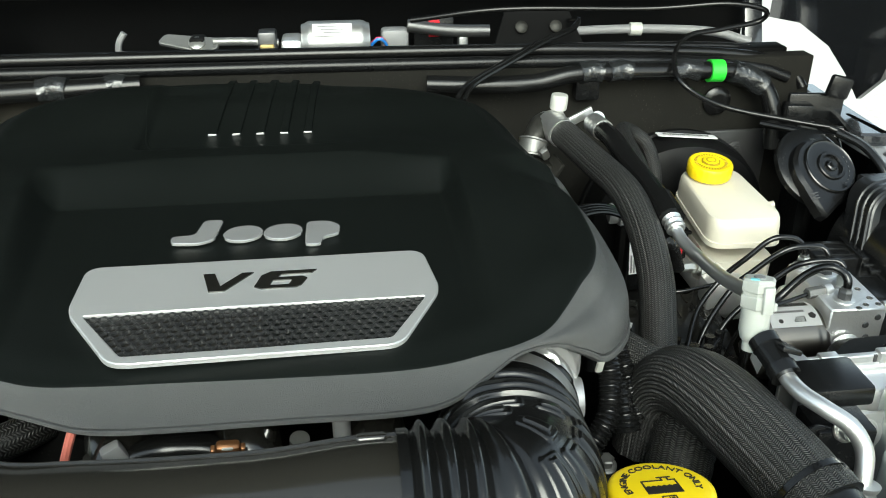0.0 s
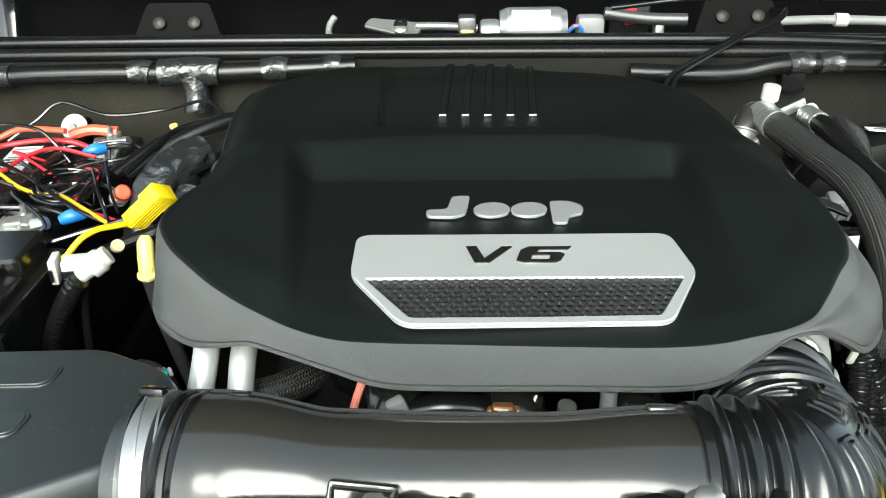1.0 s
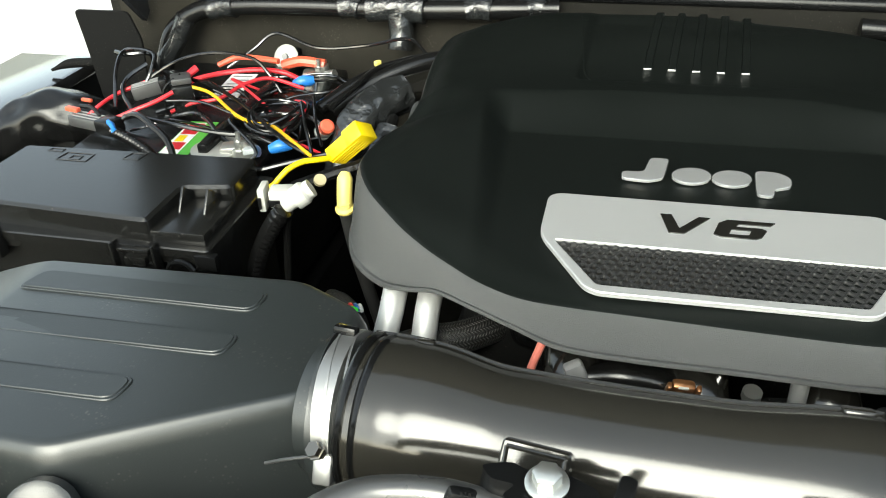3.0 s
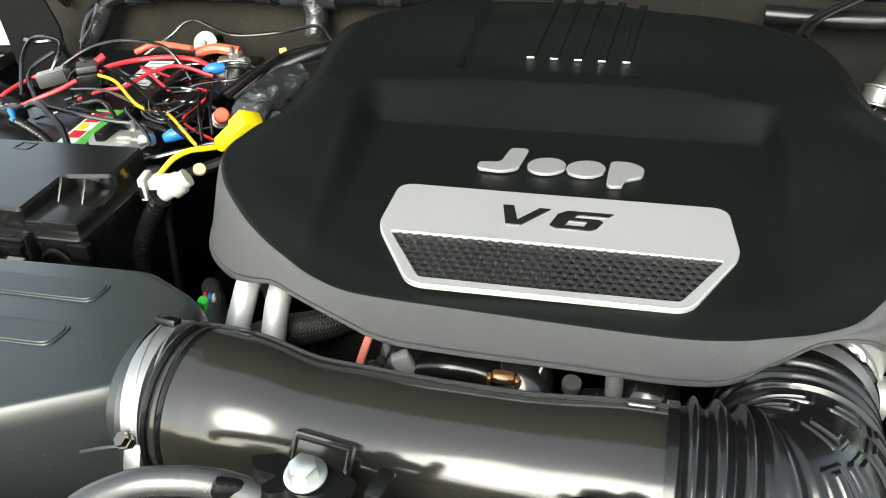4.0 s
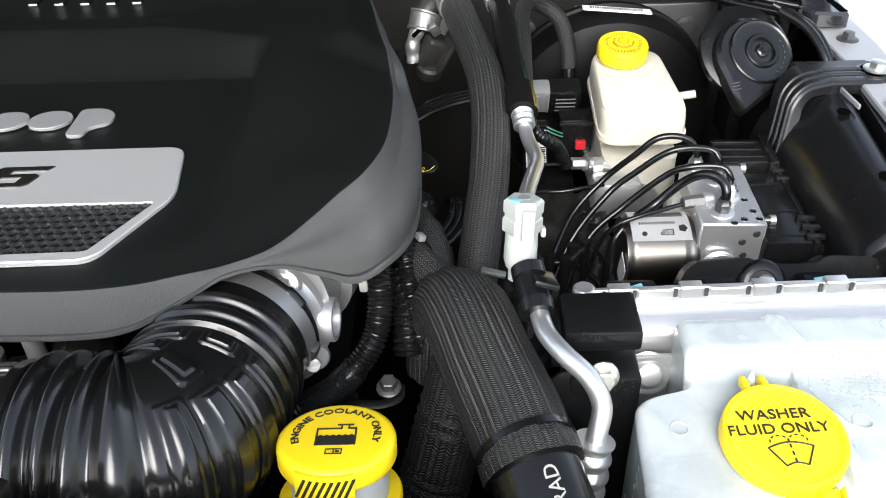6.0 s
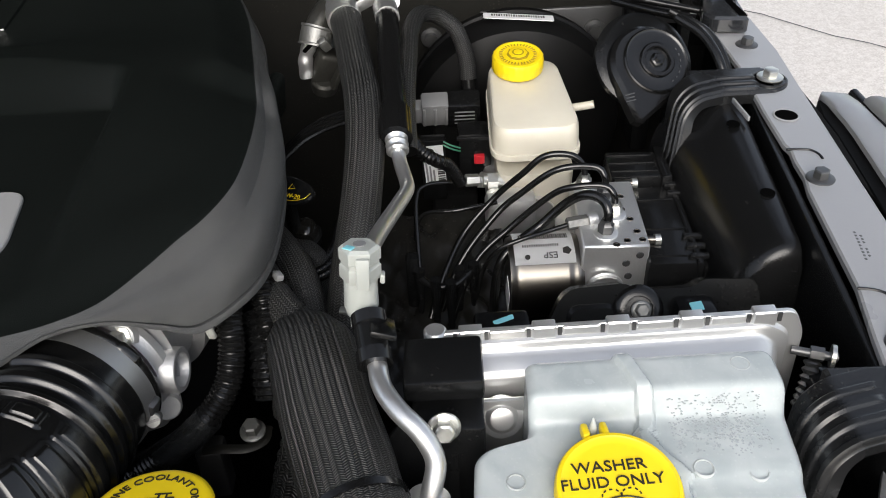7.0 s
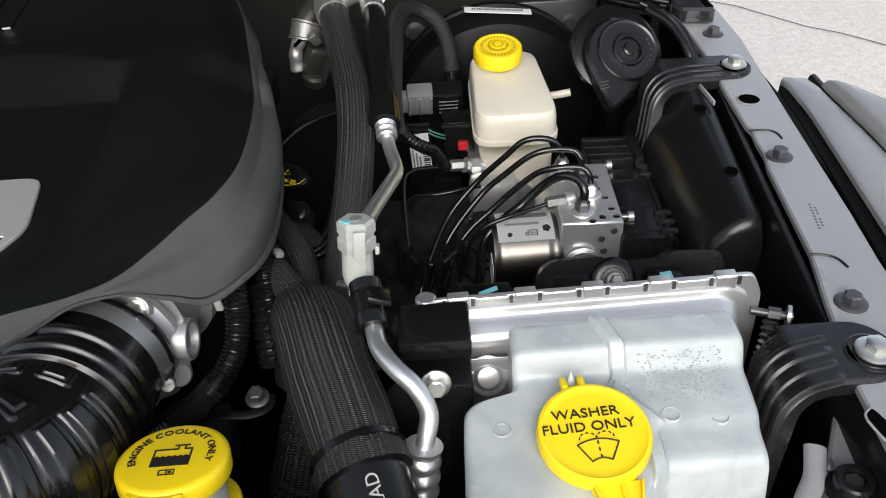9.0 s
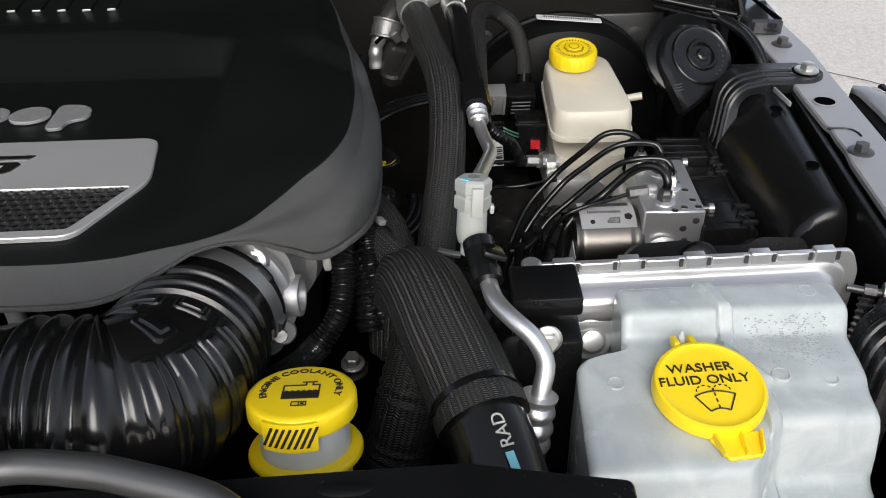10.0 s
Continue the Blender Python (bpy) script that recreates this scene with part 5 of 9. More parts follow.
    for x, y, r, z in ((0.372, 0.392, 0.0055, 1.0160), (0.478, 0.394, 0.006, 1.0158), (0.508, 0.390, 0.0055, 1.0142), (0.515, 0.455, 0.006, 1.0338)):
        part("moulded_ring", lathe([(r, -0.001), (r, 0.0009), (r * 0.92, 0.0012), (r * 0.86, 0.0008), (r * 0.84, -0.001)], pose(x, y, z), 24), MILKY, tank)
    bm = bmesh.new()
    for i in range(900):
        x, y = rng.gauss(0.496, 0.024), rng.gauss(0.424, 0.014)
        if not (0.466 < x < 0.524 and 0.385 < y < 0.436) or (y < 0.405 and rng.random() < 0.6):
            continue
        bmesh.ops.create_icosphere(bm, subdivisions=1, radius=rng.uniform(0.0003, 0.0010), matrix=pose(x, y, skin(x, y) + 0.0001) @ Matrix.Diagonal((1, 1, 0.45, 1)))
    tagged(part("condensation", bm, DROPS, tank, "beads of condensation"), kind="stuff")
    m = pose(0.4255, 0.379, 1.0130, 8, 0, 2)
    part("filler_neck", lathe([(0.027, -0.01), (0.027, 0.011)], m, 36), MILKY, w)
    cap = part("cap", lathe([(0.0330, 0.004), (0.0345, 0.0055), (0.0345, 0.0125), (0.0335, 0.0145), (0.0315, 0.0150), (0.0305, 0.0143), (0.026, 0.0143)], m, 56), YELLOW, w, "yellow flip cap with black print")
    part("pull_tab", plate(rounded([(-0.010, -0.033), (0.021, -0.030), (0.018, -0.0475), (-0.002, -0.0485)], 0.002), 0.005, 0.0075, 0.001, m), YELLOW, cap)
    for x in (-0.0065, 0.0080, 0.0190):
        part("tab_rib", block((0.0014, 0.015, 0.006), m @ pose(x, -0.0395, 0.0065, 0, 0, 12 if x < 0 else -14 if x > 0.015 else 0), 0.0004), YELLOW, cap)
    for x in (-0.0105, 0.0005):
        part("hinge_ear", block((0.0045, 0.011, 0.007), m @ pose(x, 0.0365, 0.006, -20, 0, 0), 0.0018), YELLOW, cap)
    part("hinge_post", lathe([(0.003, 0), (0.0022, 0.008), (0.0005, 0.014)], m @ pose(-0.005, 0.0385, 0.002, -20, 0, 0), 12), MILKY, w)
    words("WASHER", 0.0092, m @ pose(-0.003, 0.0125, 0.0147), cap, label="black printed lettering", wide=1.12)
    words("FLUID ONLY", 0.0092, m @ pose(-0.003, 0.0030, 0.0147), cap, label="black printed lettering", wide=1.10)
    arcs = [[(-0.0125 + 0.025 * i / 10, -0.0085 + 0.0030 * math.sin(math.pi * i / 10), 0.0147) for i in range(11)], [(-0.006 + 0.012 * i / 8, -0.0200 + 0.0018 * math.sin(math.pi * i / 8), 0.0147) for i in range(9)],
            [(-0.0125, -0.0085, 0.0147), (-0.006, -0.0200, 0.0147)], [(0.0125, -0.0085, 0.0147), (0.006, -0.0200, 0.0147)]]
    for a in arcs:
        part("icon_line", hose([m @ Vector(p) for p in a], 0.0005, 6, 0.002), INK, cap)
    for x, y, t in ((0, -0.008, 0), (0, -0.0125, 0), (0, -0.017, 0)):
        part("icon_dash", block((0.0010, 0.0024, 0.0005), m @ pose(x, y, 0.0146, 0, 0, t), 0.0001, 1), INK, cap)
    for side in (-1, 1):
        for a in (12, 50, 90, 130, 168):
            spot = (side * 0.0052 + 0.0052 * math.cos(math.radians(a)), -0.0052 + 0.0040 * math.sin(math.radians(a)))
            part("icon_dash", block((0.0008, 0.0018, 0.0005), m @ pose(*spot, 0.0146, 0, 0, a), 0.0001, 1), INK, cap)
    return w


front_cover()
coolant()
washer()


# ---- driver's side: brakes, hoses, modules ----


DUCT = surface("worn_black_moulding", (0.0065, 0.0066, 0.0068), 0.24, grain=700, bump=0.05, vary=0.15, spec=0.33, dust=0.02)
BRACE = surface("satin_moulded_plastic", (0.0105, 0.0107, 0.0110), 0.26, grain=900, bump=0.05, vary=0.08, spec=0.46, dust=0.02)


def brake_booster():
    b = thing("brake_booster", "black drum brake booster on the firewall", "brake booster", (0.44, 1.02, 0.78))
    part("drum", lathe([(0.05, -0.005), (0.095, 0.0), (0.122, 0.012), (0.128, 0.03), (0.128, 0.05), (0.131, 0.052), (0.131, 0.06), (0.125, 0.065), (0.11, 0.095)], pose(0.445, 0.985, 0.895, -90, 0, 0), 64), DRUM, b)
    part("sticker", plate(rounded([(-0.040, -0.009), (0.040, -0.009), (0.040, 0.009), (-0.040, 0.009)], 0.002), 0.0, 0.0008, 0, pose(0.448, 1.018, 1.0246, -4, 4, -4)), PAPER, b, "white barcode sticker")
    for i in range(22):
        x = -0.030 + 0.0028 * i
        part("print_bar", block((0.0012 if i % 3 else 0.002, 0.006, 0.0003), pose(0.448, 1.018, 1.0256, -4, 4, -4) @ pose(x, 0.002, 0), 0), INK, b)
    part("mount_plate", block((0.19, 0.006, 0.10), pose(0.505, 1.090, 0.905), 0.003), STEEL, b, "grey steel mounting plate")
    part("stud_nut", lathe([(0.013, 0), (0.013, 0.003), (0.008, 0.004), (0.008, 0.011)], pose(0.551, 1.086, 0.976, 90, 0, 0), 24), STEEL, b)
    part("stud_nut", lathe([(0.013, 0), (0.013, 0.003), (0.008, 0.004), (0.008, 0.011)], pose(0.350, 1.086, 0.976, 90, 0, 0), 24), STEEL, b)
    return b


def brake_reservoir():
    r = thing("brake_reservoir", "cream translucent brake fluid reservoir with a yellow cap", "fluid reservoir", (0.442, 0.86, 0.88))
    top = rounded([(0.398, 0.803), (0.486, 0.803), (0.478, 0.935), (0.404, 0.935)], 0.022, 6)

    def body(levels, outline):
        bm = bmesh.new()
        loops = []
        cx, cy = 0.442, 0.868
        for z, k in levels:
            loops.append([bm.verts.new((cx + (x - cx) * k, cy + (y - cy) * k, z - (0.935 - y) * 0.085 * smooth(0.93, 0.96, z))) for x, y in outline])
        for a, c in zip(loops, loops[1:]):
            for i in range(len(a)):
                j = (i + 1) % len(a)
                bm.faces.new((a[i], a[j], c[j], c[i]))
        bm.faces.new(loops[0][::-1])
        bm.faces.new(loops[-1])
        return bm
    part("upper_tank", body([(0.985, 1.0), (1.000, 0.995), (1.0085, 0.975), (1.0125, 0.94), (1.0140, 0.88)], top), CREAM, r)
    part("seam_flange", body([(0.9795, 1.0), (0.9800, 1.035), (0.9860, 1.035), (0.9865, 1.0)], top), CREAM, r)
    low = rounded([(0.404, 0.806), (0.482, 0.806), (0.474, 0.915), (0.408, 0.915)], 0.015, 5)
    part("lower_tank", body([(0.895, 0.92), (0.905, 0.96), (0.928, 0.99), (0.960, 1.0)], low), CREAM, r)
    part("neck", lathe([(0.021, 0.0), (0.021, 0.014)], pose(0.434, 0.910, 1.006, 6, 0, 0), 36), CREAM, r)
    m = pose(0.434, 0.908, 1.0155, 7, 0, 0)
    cap = part("cap", lathe([(0.0255, 0), (0.0262, 0.002), (0.0262, 0.014), (0.0250, 0.0165), (0.0225, 0.0172), (0.0215, 0.0165), (0.015, 0.0165)], m, 96,
                            shape=lambda a, rr, z: 1 + (0.018 if rr > 0.0258 and math.sin(a * 24) > 0 else 0)), YELLOW, r, "fluted yellow screw cap")
    part("cap_hex", lathe([(0.0115, 0.0160), (0.0115, 0.0178), (0.0105, 0.0184)], m, 8), OLIVE, cap, "dark outlined octagon")
    part("cap_hex", lathe([(0.0098, 0.0180), (0.0098, 0.0188), (0.0092, 0.0190)], m, 8), YELLOW, cap)
    part("cap_ring", lathe([(0.0060, 0.0182), (0.0060, 0.0194), (0.0050, 0.0195)], m, 24), OLIVE, cap)
    part("cap_button", lathe([(0.0046, 0.0190), (0.0046, 0.0198), (0.0040, 0.0200)], m, 24), YELLOW, cap)
    for i in range(34):
        a = 2 * math.pi * i / 34
        part("raised_mark", block((0.0014, 0.0034, 0.0010), m @ pose(0.0178 * math.cos(a), 0.0178 * math.sin(a), 0.0163, 0, 0, math.degrees(a) - 90), 0.0003, 1), OLIVE, cap)
    part("outlet_nipple", hose([(0.478, 0.890, 0.975), (0.495, 0.887, 0.978), (0.512, 0.884, 0.982)], 0.0042, 12), CREAM, r)
    return r


def master_cylinder():
    c = thing("master_cylinder", "cast aluminium brake master cylinder below its reservoir", "master cylinder", (0.44, 0.86, 0.86))
    part("body", hose([(0.44, 0.965, 0.895), (0.44, 0.88, 0.898), (0.44, 0.80, 0.900)], 0.024, 24), CAST, c)
    part("flange", block((0.09, 0.10, 0.02), pose(0.440, 0.868, 0.902), 0.006), CAST, c)
    part("fitting", hose([(0.413, 0.815, 0.938), (0.398, 0.814, 0.941), (0.388, 0.812, 0.943)], 0.008, 12), ZINC, c)
    part("fitting", lathe([(0.010, 0), (0.010, 0.010), (0.006, 0.011), (0.006, 0.02)], pose(0.404, 0.812, 0.940, 0, -90, 0), 6), ZINC, c)
    part("lug", block((0.05, 0.03, 0.045), pose(0.415, 0.790, 0.895), 0.008), CAST, c)
    return c


NUTS = ((0.4760, 0.743), (0.4910, 0.724), (0.4945, 0.698), (0.4820, 0.672))


def abs_unit():
    u = thing("brake_pressure_unit", "aluminium brake pressure unit with a black control box", "brake module", (0.50, 0.70, 0.86))
    part("valve_block", block((0.056, 0.098, 0.090), pose(0.4905, 0.702, 0.884, 0, 0, -3), 0.0015, 1), CAST, u, "machined aluminium valve block")
    for x, y in NUTS:
        part("line_port", lathe([(0.0105, 0), (0.0105, 0.0015), (0.0085, 0.0025)], pose(x, y, 0.9735), 24), CAST, u)
    part("side_step", block((0.020, 0.080, 0.070), pose(0.4590, 0.706, 0.884, 0, 0, -3), 0.008, 3), CAST, u, "rounded cast step of the valve block")
    for x, y in ((0.507, 0.690), (0.509, 0.672), (0.506, 0.725), (0.498, 0.660), (0.503, 0.705), (0.511, 0.660), (0.497, 0.740), (0.488, 0.655)):
        part("plug", lathe([(0.0030, 0), (0.0030, 0.0004), (0.0022, 0.0004), (0.0018, -0.0004)], pose(x, y, 0.9740), 14), BRIGHT, u)
    for x, z in ((0.497, 0.9560), (0.508, 0.9640), (0.5000, 0.942)):
        part("plug", lathe([(0.0034, 0), (0.0030, 0.0008), (0.0016, 0.001)], pose(x, 0.6518, z, 90, 0, 0), 14), STEEL, u)
    part("motor_seat", lathe([(0.017, 0), (0.017, 0.003), (0.0150, 0.0042), (0.0135, 0.0026), (0.006, 0.0026)], pose(0.480, 0.6515, 0.930, 90, 0, 0), 30), CAST, u)
    my, mz, mr = 0.680, 0.925, 0.0375
    motor = part("pump_motor", hose([(0.463, my, mz), (0.435, my, mz), (0.400, my, mz)], mr, 48, 0.002,
                                    lambda s, a, length: 0.92 + 0.08 * smooth(0, 0.007, min(s, length - s)) - 0.03 * smooth(0.004, 0.006, s) * (1 - smooth(0.010, 0.012, s))), BRIGHT, u, "bright steel pump motor")
    bm = bmesh.new()
    rows = []
    for x in (0.404, 0.456):
        rows.append([bm.verts.new((x, my - (mr + 0.0006) * math.sin(a), mz + (mr + 0.0006) * math.cos(a))) for a in [-0.62 + 0.105 * i for i in range(13)]])
    for i in range(12):
        bm.faces.new((rows[0][i], rows[1][i], rows[1][i + 1], rows[0][i + 1]))
    bmesh.ops.solidify(bm, geom=bm.faces[:], thickness=0.0004)
    part("sticker", bm, PAPER, motor, "white printed sticker")

    def on_motor(x, a, z=mr + 0.0009):
        return pose(x, my, mz, math.degrees(a), 0, 0) @ pose(0, 0, z)
    words("ESP", 0.0085, on_motor(0.435, 0.42) @ pose(0, 0, 0, 0, 0, 180), motor, label="black printed lettering upside down", depth=0.0002)
    for i in range(24):
        part("print_bar", block((0.0007 if i % 2 else 0.0013, 0.0075, 0.0003), on_motor(0.410 + 0.0018 * i, -0.16), 0), INK, motor)
    for i in range(16):
        part("print_bar", block((0.0009, 0.0030, 0.0003), on_motor(0.412 + 0.0020 * i, 0.16), 0), INK, motor)
    part("round_mark", lathe([(0.0042, 0), (0.0042, 0.0003)], on_motor(0.4490, 0.33), 5), INK, motor)
    part("round_mark", lathe([(0.0024, 0), (0.0024, 0.0003)], on_motor(0.4150, 0.46), 9), INK, motor)
    part("side_sticker", block((0.0005, 0.020, 0.030), pose(0.3985, 0.668, 0.905, 20, 0, 0), 0), PAPER, motor, "small white printed sticker")
    box = part("control_box", block((0.042, 0.116, 0.085), pose(0.538, 0.700, 0.876, 0, 0, -3), 0.003), DUCT, u, "black plastic control box")
    for y in (0.652, 0.690, 0.735):
        part("box_rib", block((0.040, 0.0018, 0.0018), pose(0.538, y, 0.9605, 0, 0, -3), 0.0006), DUCT, box)
    part("box_rim", block((0.006, 0.128, 0.090), pose(0.5600, 0.703, 0.8725, 0, 0, -3), 0.0016), DUCT, box)
    part("box_lid", block((0.012, 0.122, 0.082), pose(0.5705, 0.703, 0.8725, 0, 0, -3), 0.0025), DUCT, box)
    for y in (0.648, 0.662, 0.676, 0.742, 0.756):
        part("rim_clip", block((0.016, 0.0055, 0.0045), pose(0.5600 + 0.052 * (y - 0.70), y, 0.9605, 0, 0, -3), 0.0012), BRACE, box)
    part("connector", block((0.050, 0.046, 0.05), pose(0.533, 0.788, 0.918, 0, 0, -3), 0.003), DUCT, box)
    part("connector_cap", block((0.010, 0.056, 0.052), pose(0.5600, 0.786, 0.919, 0, 0, -3), 0.0025), DUCT, box)
    for y in (0.774, 0.788, 0.802):
        part("connector_rib", block((0.044, 0.0016, 0.0018), pose(0.531, y, 0.9675, 0, 0, -3), 0.0006), BRACE, box)
    for y in (0.760, 0.672):
        part("box_screw", hose([(0.5250, y, 0.964), (0.5300, y, 0.964)], 0.0050, 12), ZINC, u)
        part("box_pin", hose([(0.5100, y + 0.001, 0.964), (0.5260, y, 0.964)], 0.0036, 12), BRIGHT, u)
    part("bracket", block((0.16, 0.06, 0.012), pose(0.500, 0.690, 0.872), 0.003), SATIN, u)
    return u


def brake_lines():
    """Four lines that loop out of the valve block, one from its side, and two along the bay."""
    runs = ([(*NUTS[0], 0.978), (0.4758, 0.745, 0.993), (0.4650, 0.7495, 1.0045), (0.4410, 0.752, 1.004), (0.4210, 0.754, 0.985), (0.395, 0.757, 0.957), (0.365, 0.740, 0.930), (0.343, 0.705, 0.905), (0.330, 0.680, 0.88)],
            [(*NUTS[1], 0.978), (0.4905, 0.7245, 0.995), (0.4820, 0.731, 1.003), (0.449, 0.733, 1.001), (0.419, 0.737, 0.976), (0.395, 0.735, 0.954), (0.360, 0.710, 0.920), (0.335, 0.680, 0.87)],
            [(*NUTS[2], 0.978), (0.4930, 0.697, 0.994), (0.4850, 0.703, 1.001), (0.457, 0.708, 0.998), (0.439, 0.714, 0.985), (0.406, 0.715, 0.953), (0.372, 0.700, 0.925), (0.345, 0.670, 0.87)],
            [(*NUTS[3], 0.978), (0.4835, 0.675, 0.994), (0.4790, 0.684, 1.0005), (0.467, 0.692, 1.0005), (0.452, 0.700, 0.987), (0.431, 0.699, 0.966), (0.4130, 0.690, 0.958), (0.3950, 0.680, 0.945), (0.3880, 0.672, 0.915), (0.387, 0.670, 0.86)],
            [(0.4580, 0.6890, 0.974), (0.434, 0.684, 0.970), (0.413, 0.678, 0.968), (0.393, 0.676, 0.960), (0.380, 0.678, 0.940), (0.372, 0.682, 0.90)],
            [(0.388, 0.812, 0.943), (0.360, 0.806, 0.946), (0.332, 0.798, 0.949), (0.322, 0.785, 0.940), (0.322, 0.735, 0.905), (0.325, 0.690, 0.865)],
            [(0.400, 0.775, 0.940), (0.360, 0.768, 0.938), (0.327, 0.774, 0.930), (0.318, 0.765, 0.900)])
    for i, path in enumerate(runs):
        t = thing("brake_line", "thin black-coated steel brake line bent in a loop" if i < 4 else "thin black-coated steel brake line along the bay", "brake line", path[-1], "brake lines")
        part("tube", hose(path, (0.0030, 0.0030, 0.0030, 0.0042, 0.0021, 0.0022, 0.0022)[i], 10, 0.004), ELBOW, t)
        x, y, z = path[0]
        if i < 4:
            part("flare_nut", lathe([(0.0070, 0), (0.0070, 0.0085), (0.0056, 0.0100), (0.0050, 0.0125)], pose(x, y, z - 0.003), 6), (ZINC, STEEL, ZINC, STEEL)[i], t)
        elif i == 4:
            part("flare_nut", hose([(0.4700, 0.6905, 0.9742), (0.4610, 0.6895, 0.9740), (0.4520, 0.6880, 0.9736)], 0.0058, 6), DULL, t)
            part("adapter", hose([(0.4780, 0.6920, 0.9745), (0.4700, 0.6905, 0.9742)], 0.0070, 16), CAST, t)
        elif i == 5:
            part("flare_nut", hose([(0.385, 0.8115, 0.9432), (0.372, 0.809, 0.945)], 0.0062, 6), ZINC, t)


def heat_shield():
    """A creased film-covered sheet low between the hoses and the brake lines."""
    bm = bmesh.new()
    rows = []
    for i in range(70):
        row = []
        for k in range(40):
            x, y = 0.280 + 0.125 * k / 39, 0.800 - 0.195 * i / 69
            crease = abs(noise.noise((x * 34 + y * 22, y * 9 - x * 6, 2))) + 0.5 * abs(noise.noise((x * 70 - y * 40, y * 26, 5)))
            row.append(bm.verts.new((x, y, 0.920 - 0.060 * i / 69 - 0.012 * crease)))
        rows.append(row)
    for a, b in zip(rows, rows[1:]):
        for k in range(39):
            bm.faces.new((a[k], a[k + 1], b[k + 1], b[k]))
    bmesh.ops.solidify(bm, geom=bm.faces[:], thickness=0.0015)
    s = thing("heat_shield", "creased dark film-covered heat shield low in the bay", "heat shield", (0.34, 0.75, 0.53))
    part("sheet", bm, surface("creased_dark_film", (0.020, 0.019, 0.0165), 0.24, grain=120, bump=0.25, vary=0.4, dust=0.04, spec=0.42), s)
    part("support", block((0.06, 0.10, 0.30), pose(0.34, 0.73, 0.53), 0.006), DARK, s)
    clip = thing("line_clip", "black plastic clip with tapered fingers that holds brake lines", "clip", (0.35, 0.69, 0.84))
    part("bridge", hose([(0.318, 0.694, 0.925), (0.332, 0.680, 0.920), (0.352, 0.678, 0.920), (0.368, 0.690, 0.925)], 0.0035, 10), SATIN, clip)
    for x, y, low in ((0.322, 0.690, 0.860), (0.336, 0.676, 0.852), (0.349, 0.672, 0.848), (0.358, 0.690, 0.866), (0.371, 0.696, 0.868)):
        part("finger", hose([(x, y, 0.930), (x, y - 0.002, 0.90), (x, y - 0.004, low)], 0.0052, 10, 0.004, lambda v, a, length: 1 - 0.7 * v / length), SATIN, clip)
    part("post", block((0.012, 0.012, 0.16), pose(0.316, 0.700, 0.78), 0.003), SATIN, clip)
    return s


def horn():
    h = thing("horn", "black disc horn with a snail-shaped trumpet", "horn", (0.56, 0.92, 0.90))
    m = pose(0.560, 0.878, 1.026, 43, 4, 12)
    shell = [(0.004 + 0.0420 * math.cos(a), 0.0420 * math.sin(a)) for a in [math.radians(-35 + 5 * i) for i in range(49)]]
    shell += [(-0.031, -0.030), (-0.024, -0.056), (-0.017, -0.060), (0.012, -0.042)]
    part("trumpet", plate(shell, -0.012, 0.004, 0.004, m), HORN, h, "satin black trumpet shell")
    part("rear_disc", lathe([(0.046, -0.034), (0.0515, -0.030), (0.0525, -0.022), (0.046, -0.018)], m @ pose(0.006, 0.010, 0.009), 56), SATIN, h)
    d = part("disc", lathe([(0.0345, 0.002), (0.0345, 0.0060), (0.0332, 0.0070), (0.0316, 0.0058), (0.030, 0.0056), (0.022, 0.0052), (0.0200, 0.0058)], m @ pose(0.0095, 0.002, 0), 64), ELBOW, h, "glossy black diaphragm disc")
    part("hub_ring", lathe([(0.0185, 0.004), (0.0185, 0.0082), (0.0172, 0.0094), (0.0140, 0.0094), (0.0128, 0.0080), (0.0125, 0.004)], m @ pose(0.0095, 0.002, 0), 48), HORN, d)
    part("centre_nut", lathe([(0.0075, 0.004), (0.0075, 0.0090), (0.0058, 0.0102), (0.003, 0.0102), (0.003, 0.0125)], m @ pose(0.0095, 0.002, 0), 6), ELBOW, d)
    for i in range(3):
        part("print_bar", block((0.011 - 0.002 * (i % 2), 0.0011, 0.0003), m @ pose(-0.026, -0.030 - 0.0034 * i, 0.0041, 0, 0, 8), 0), DARK_GREY, h)
    for i in range(7):
        a = math.radians(-60 + 14 * i)
        part("print_bar", block((0.0024, 0.0012, 0.0003), m @ pose(0.0095 + 0.026 * math.cos(a), 0.002 + 0.026 * math.sin(a), 0.0056, 0, 0, math.degrees(a) - 90), 0), DARK_GREY, d)
    part("bracket", block((0.02, 0.05, 0.11), pose(0.575, 0.945, 0.90), 0.004), SATIN, h)
    part("lead", hose([(0.600, 0.925, 1.055), (0.622, 0.900, 1.045), (0.634, 0.870, 1.025), (0.640, 0.845, 0.99)], 0.005, 10), RUBBER, h)
    part("lead", hose([(0.595, 0.935, 1.058), (0.630, 0.912, 1.043), (0.644, 0.880, 1.020), (0.648, 0.850, 0.99)], 0.004, 10), RUBBER, h)
    return h


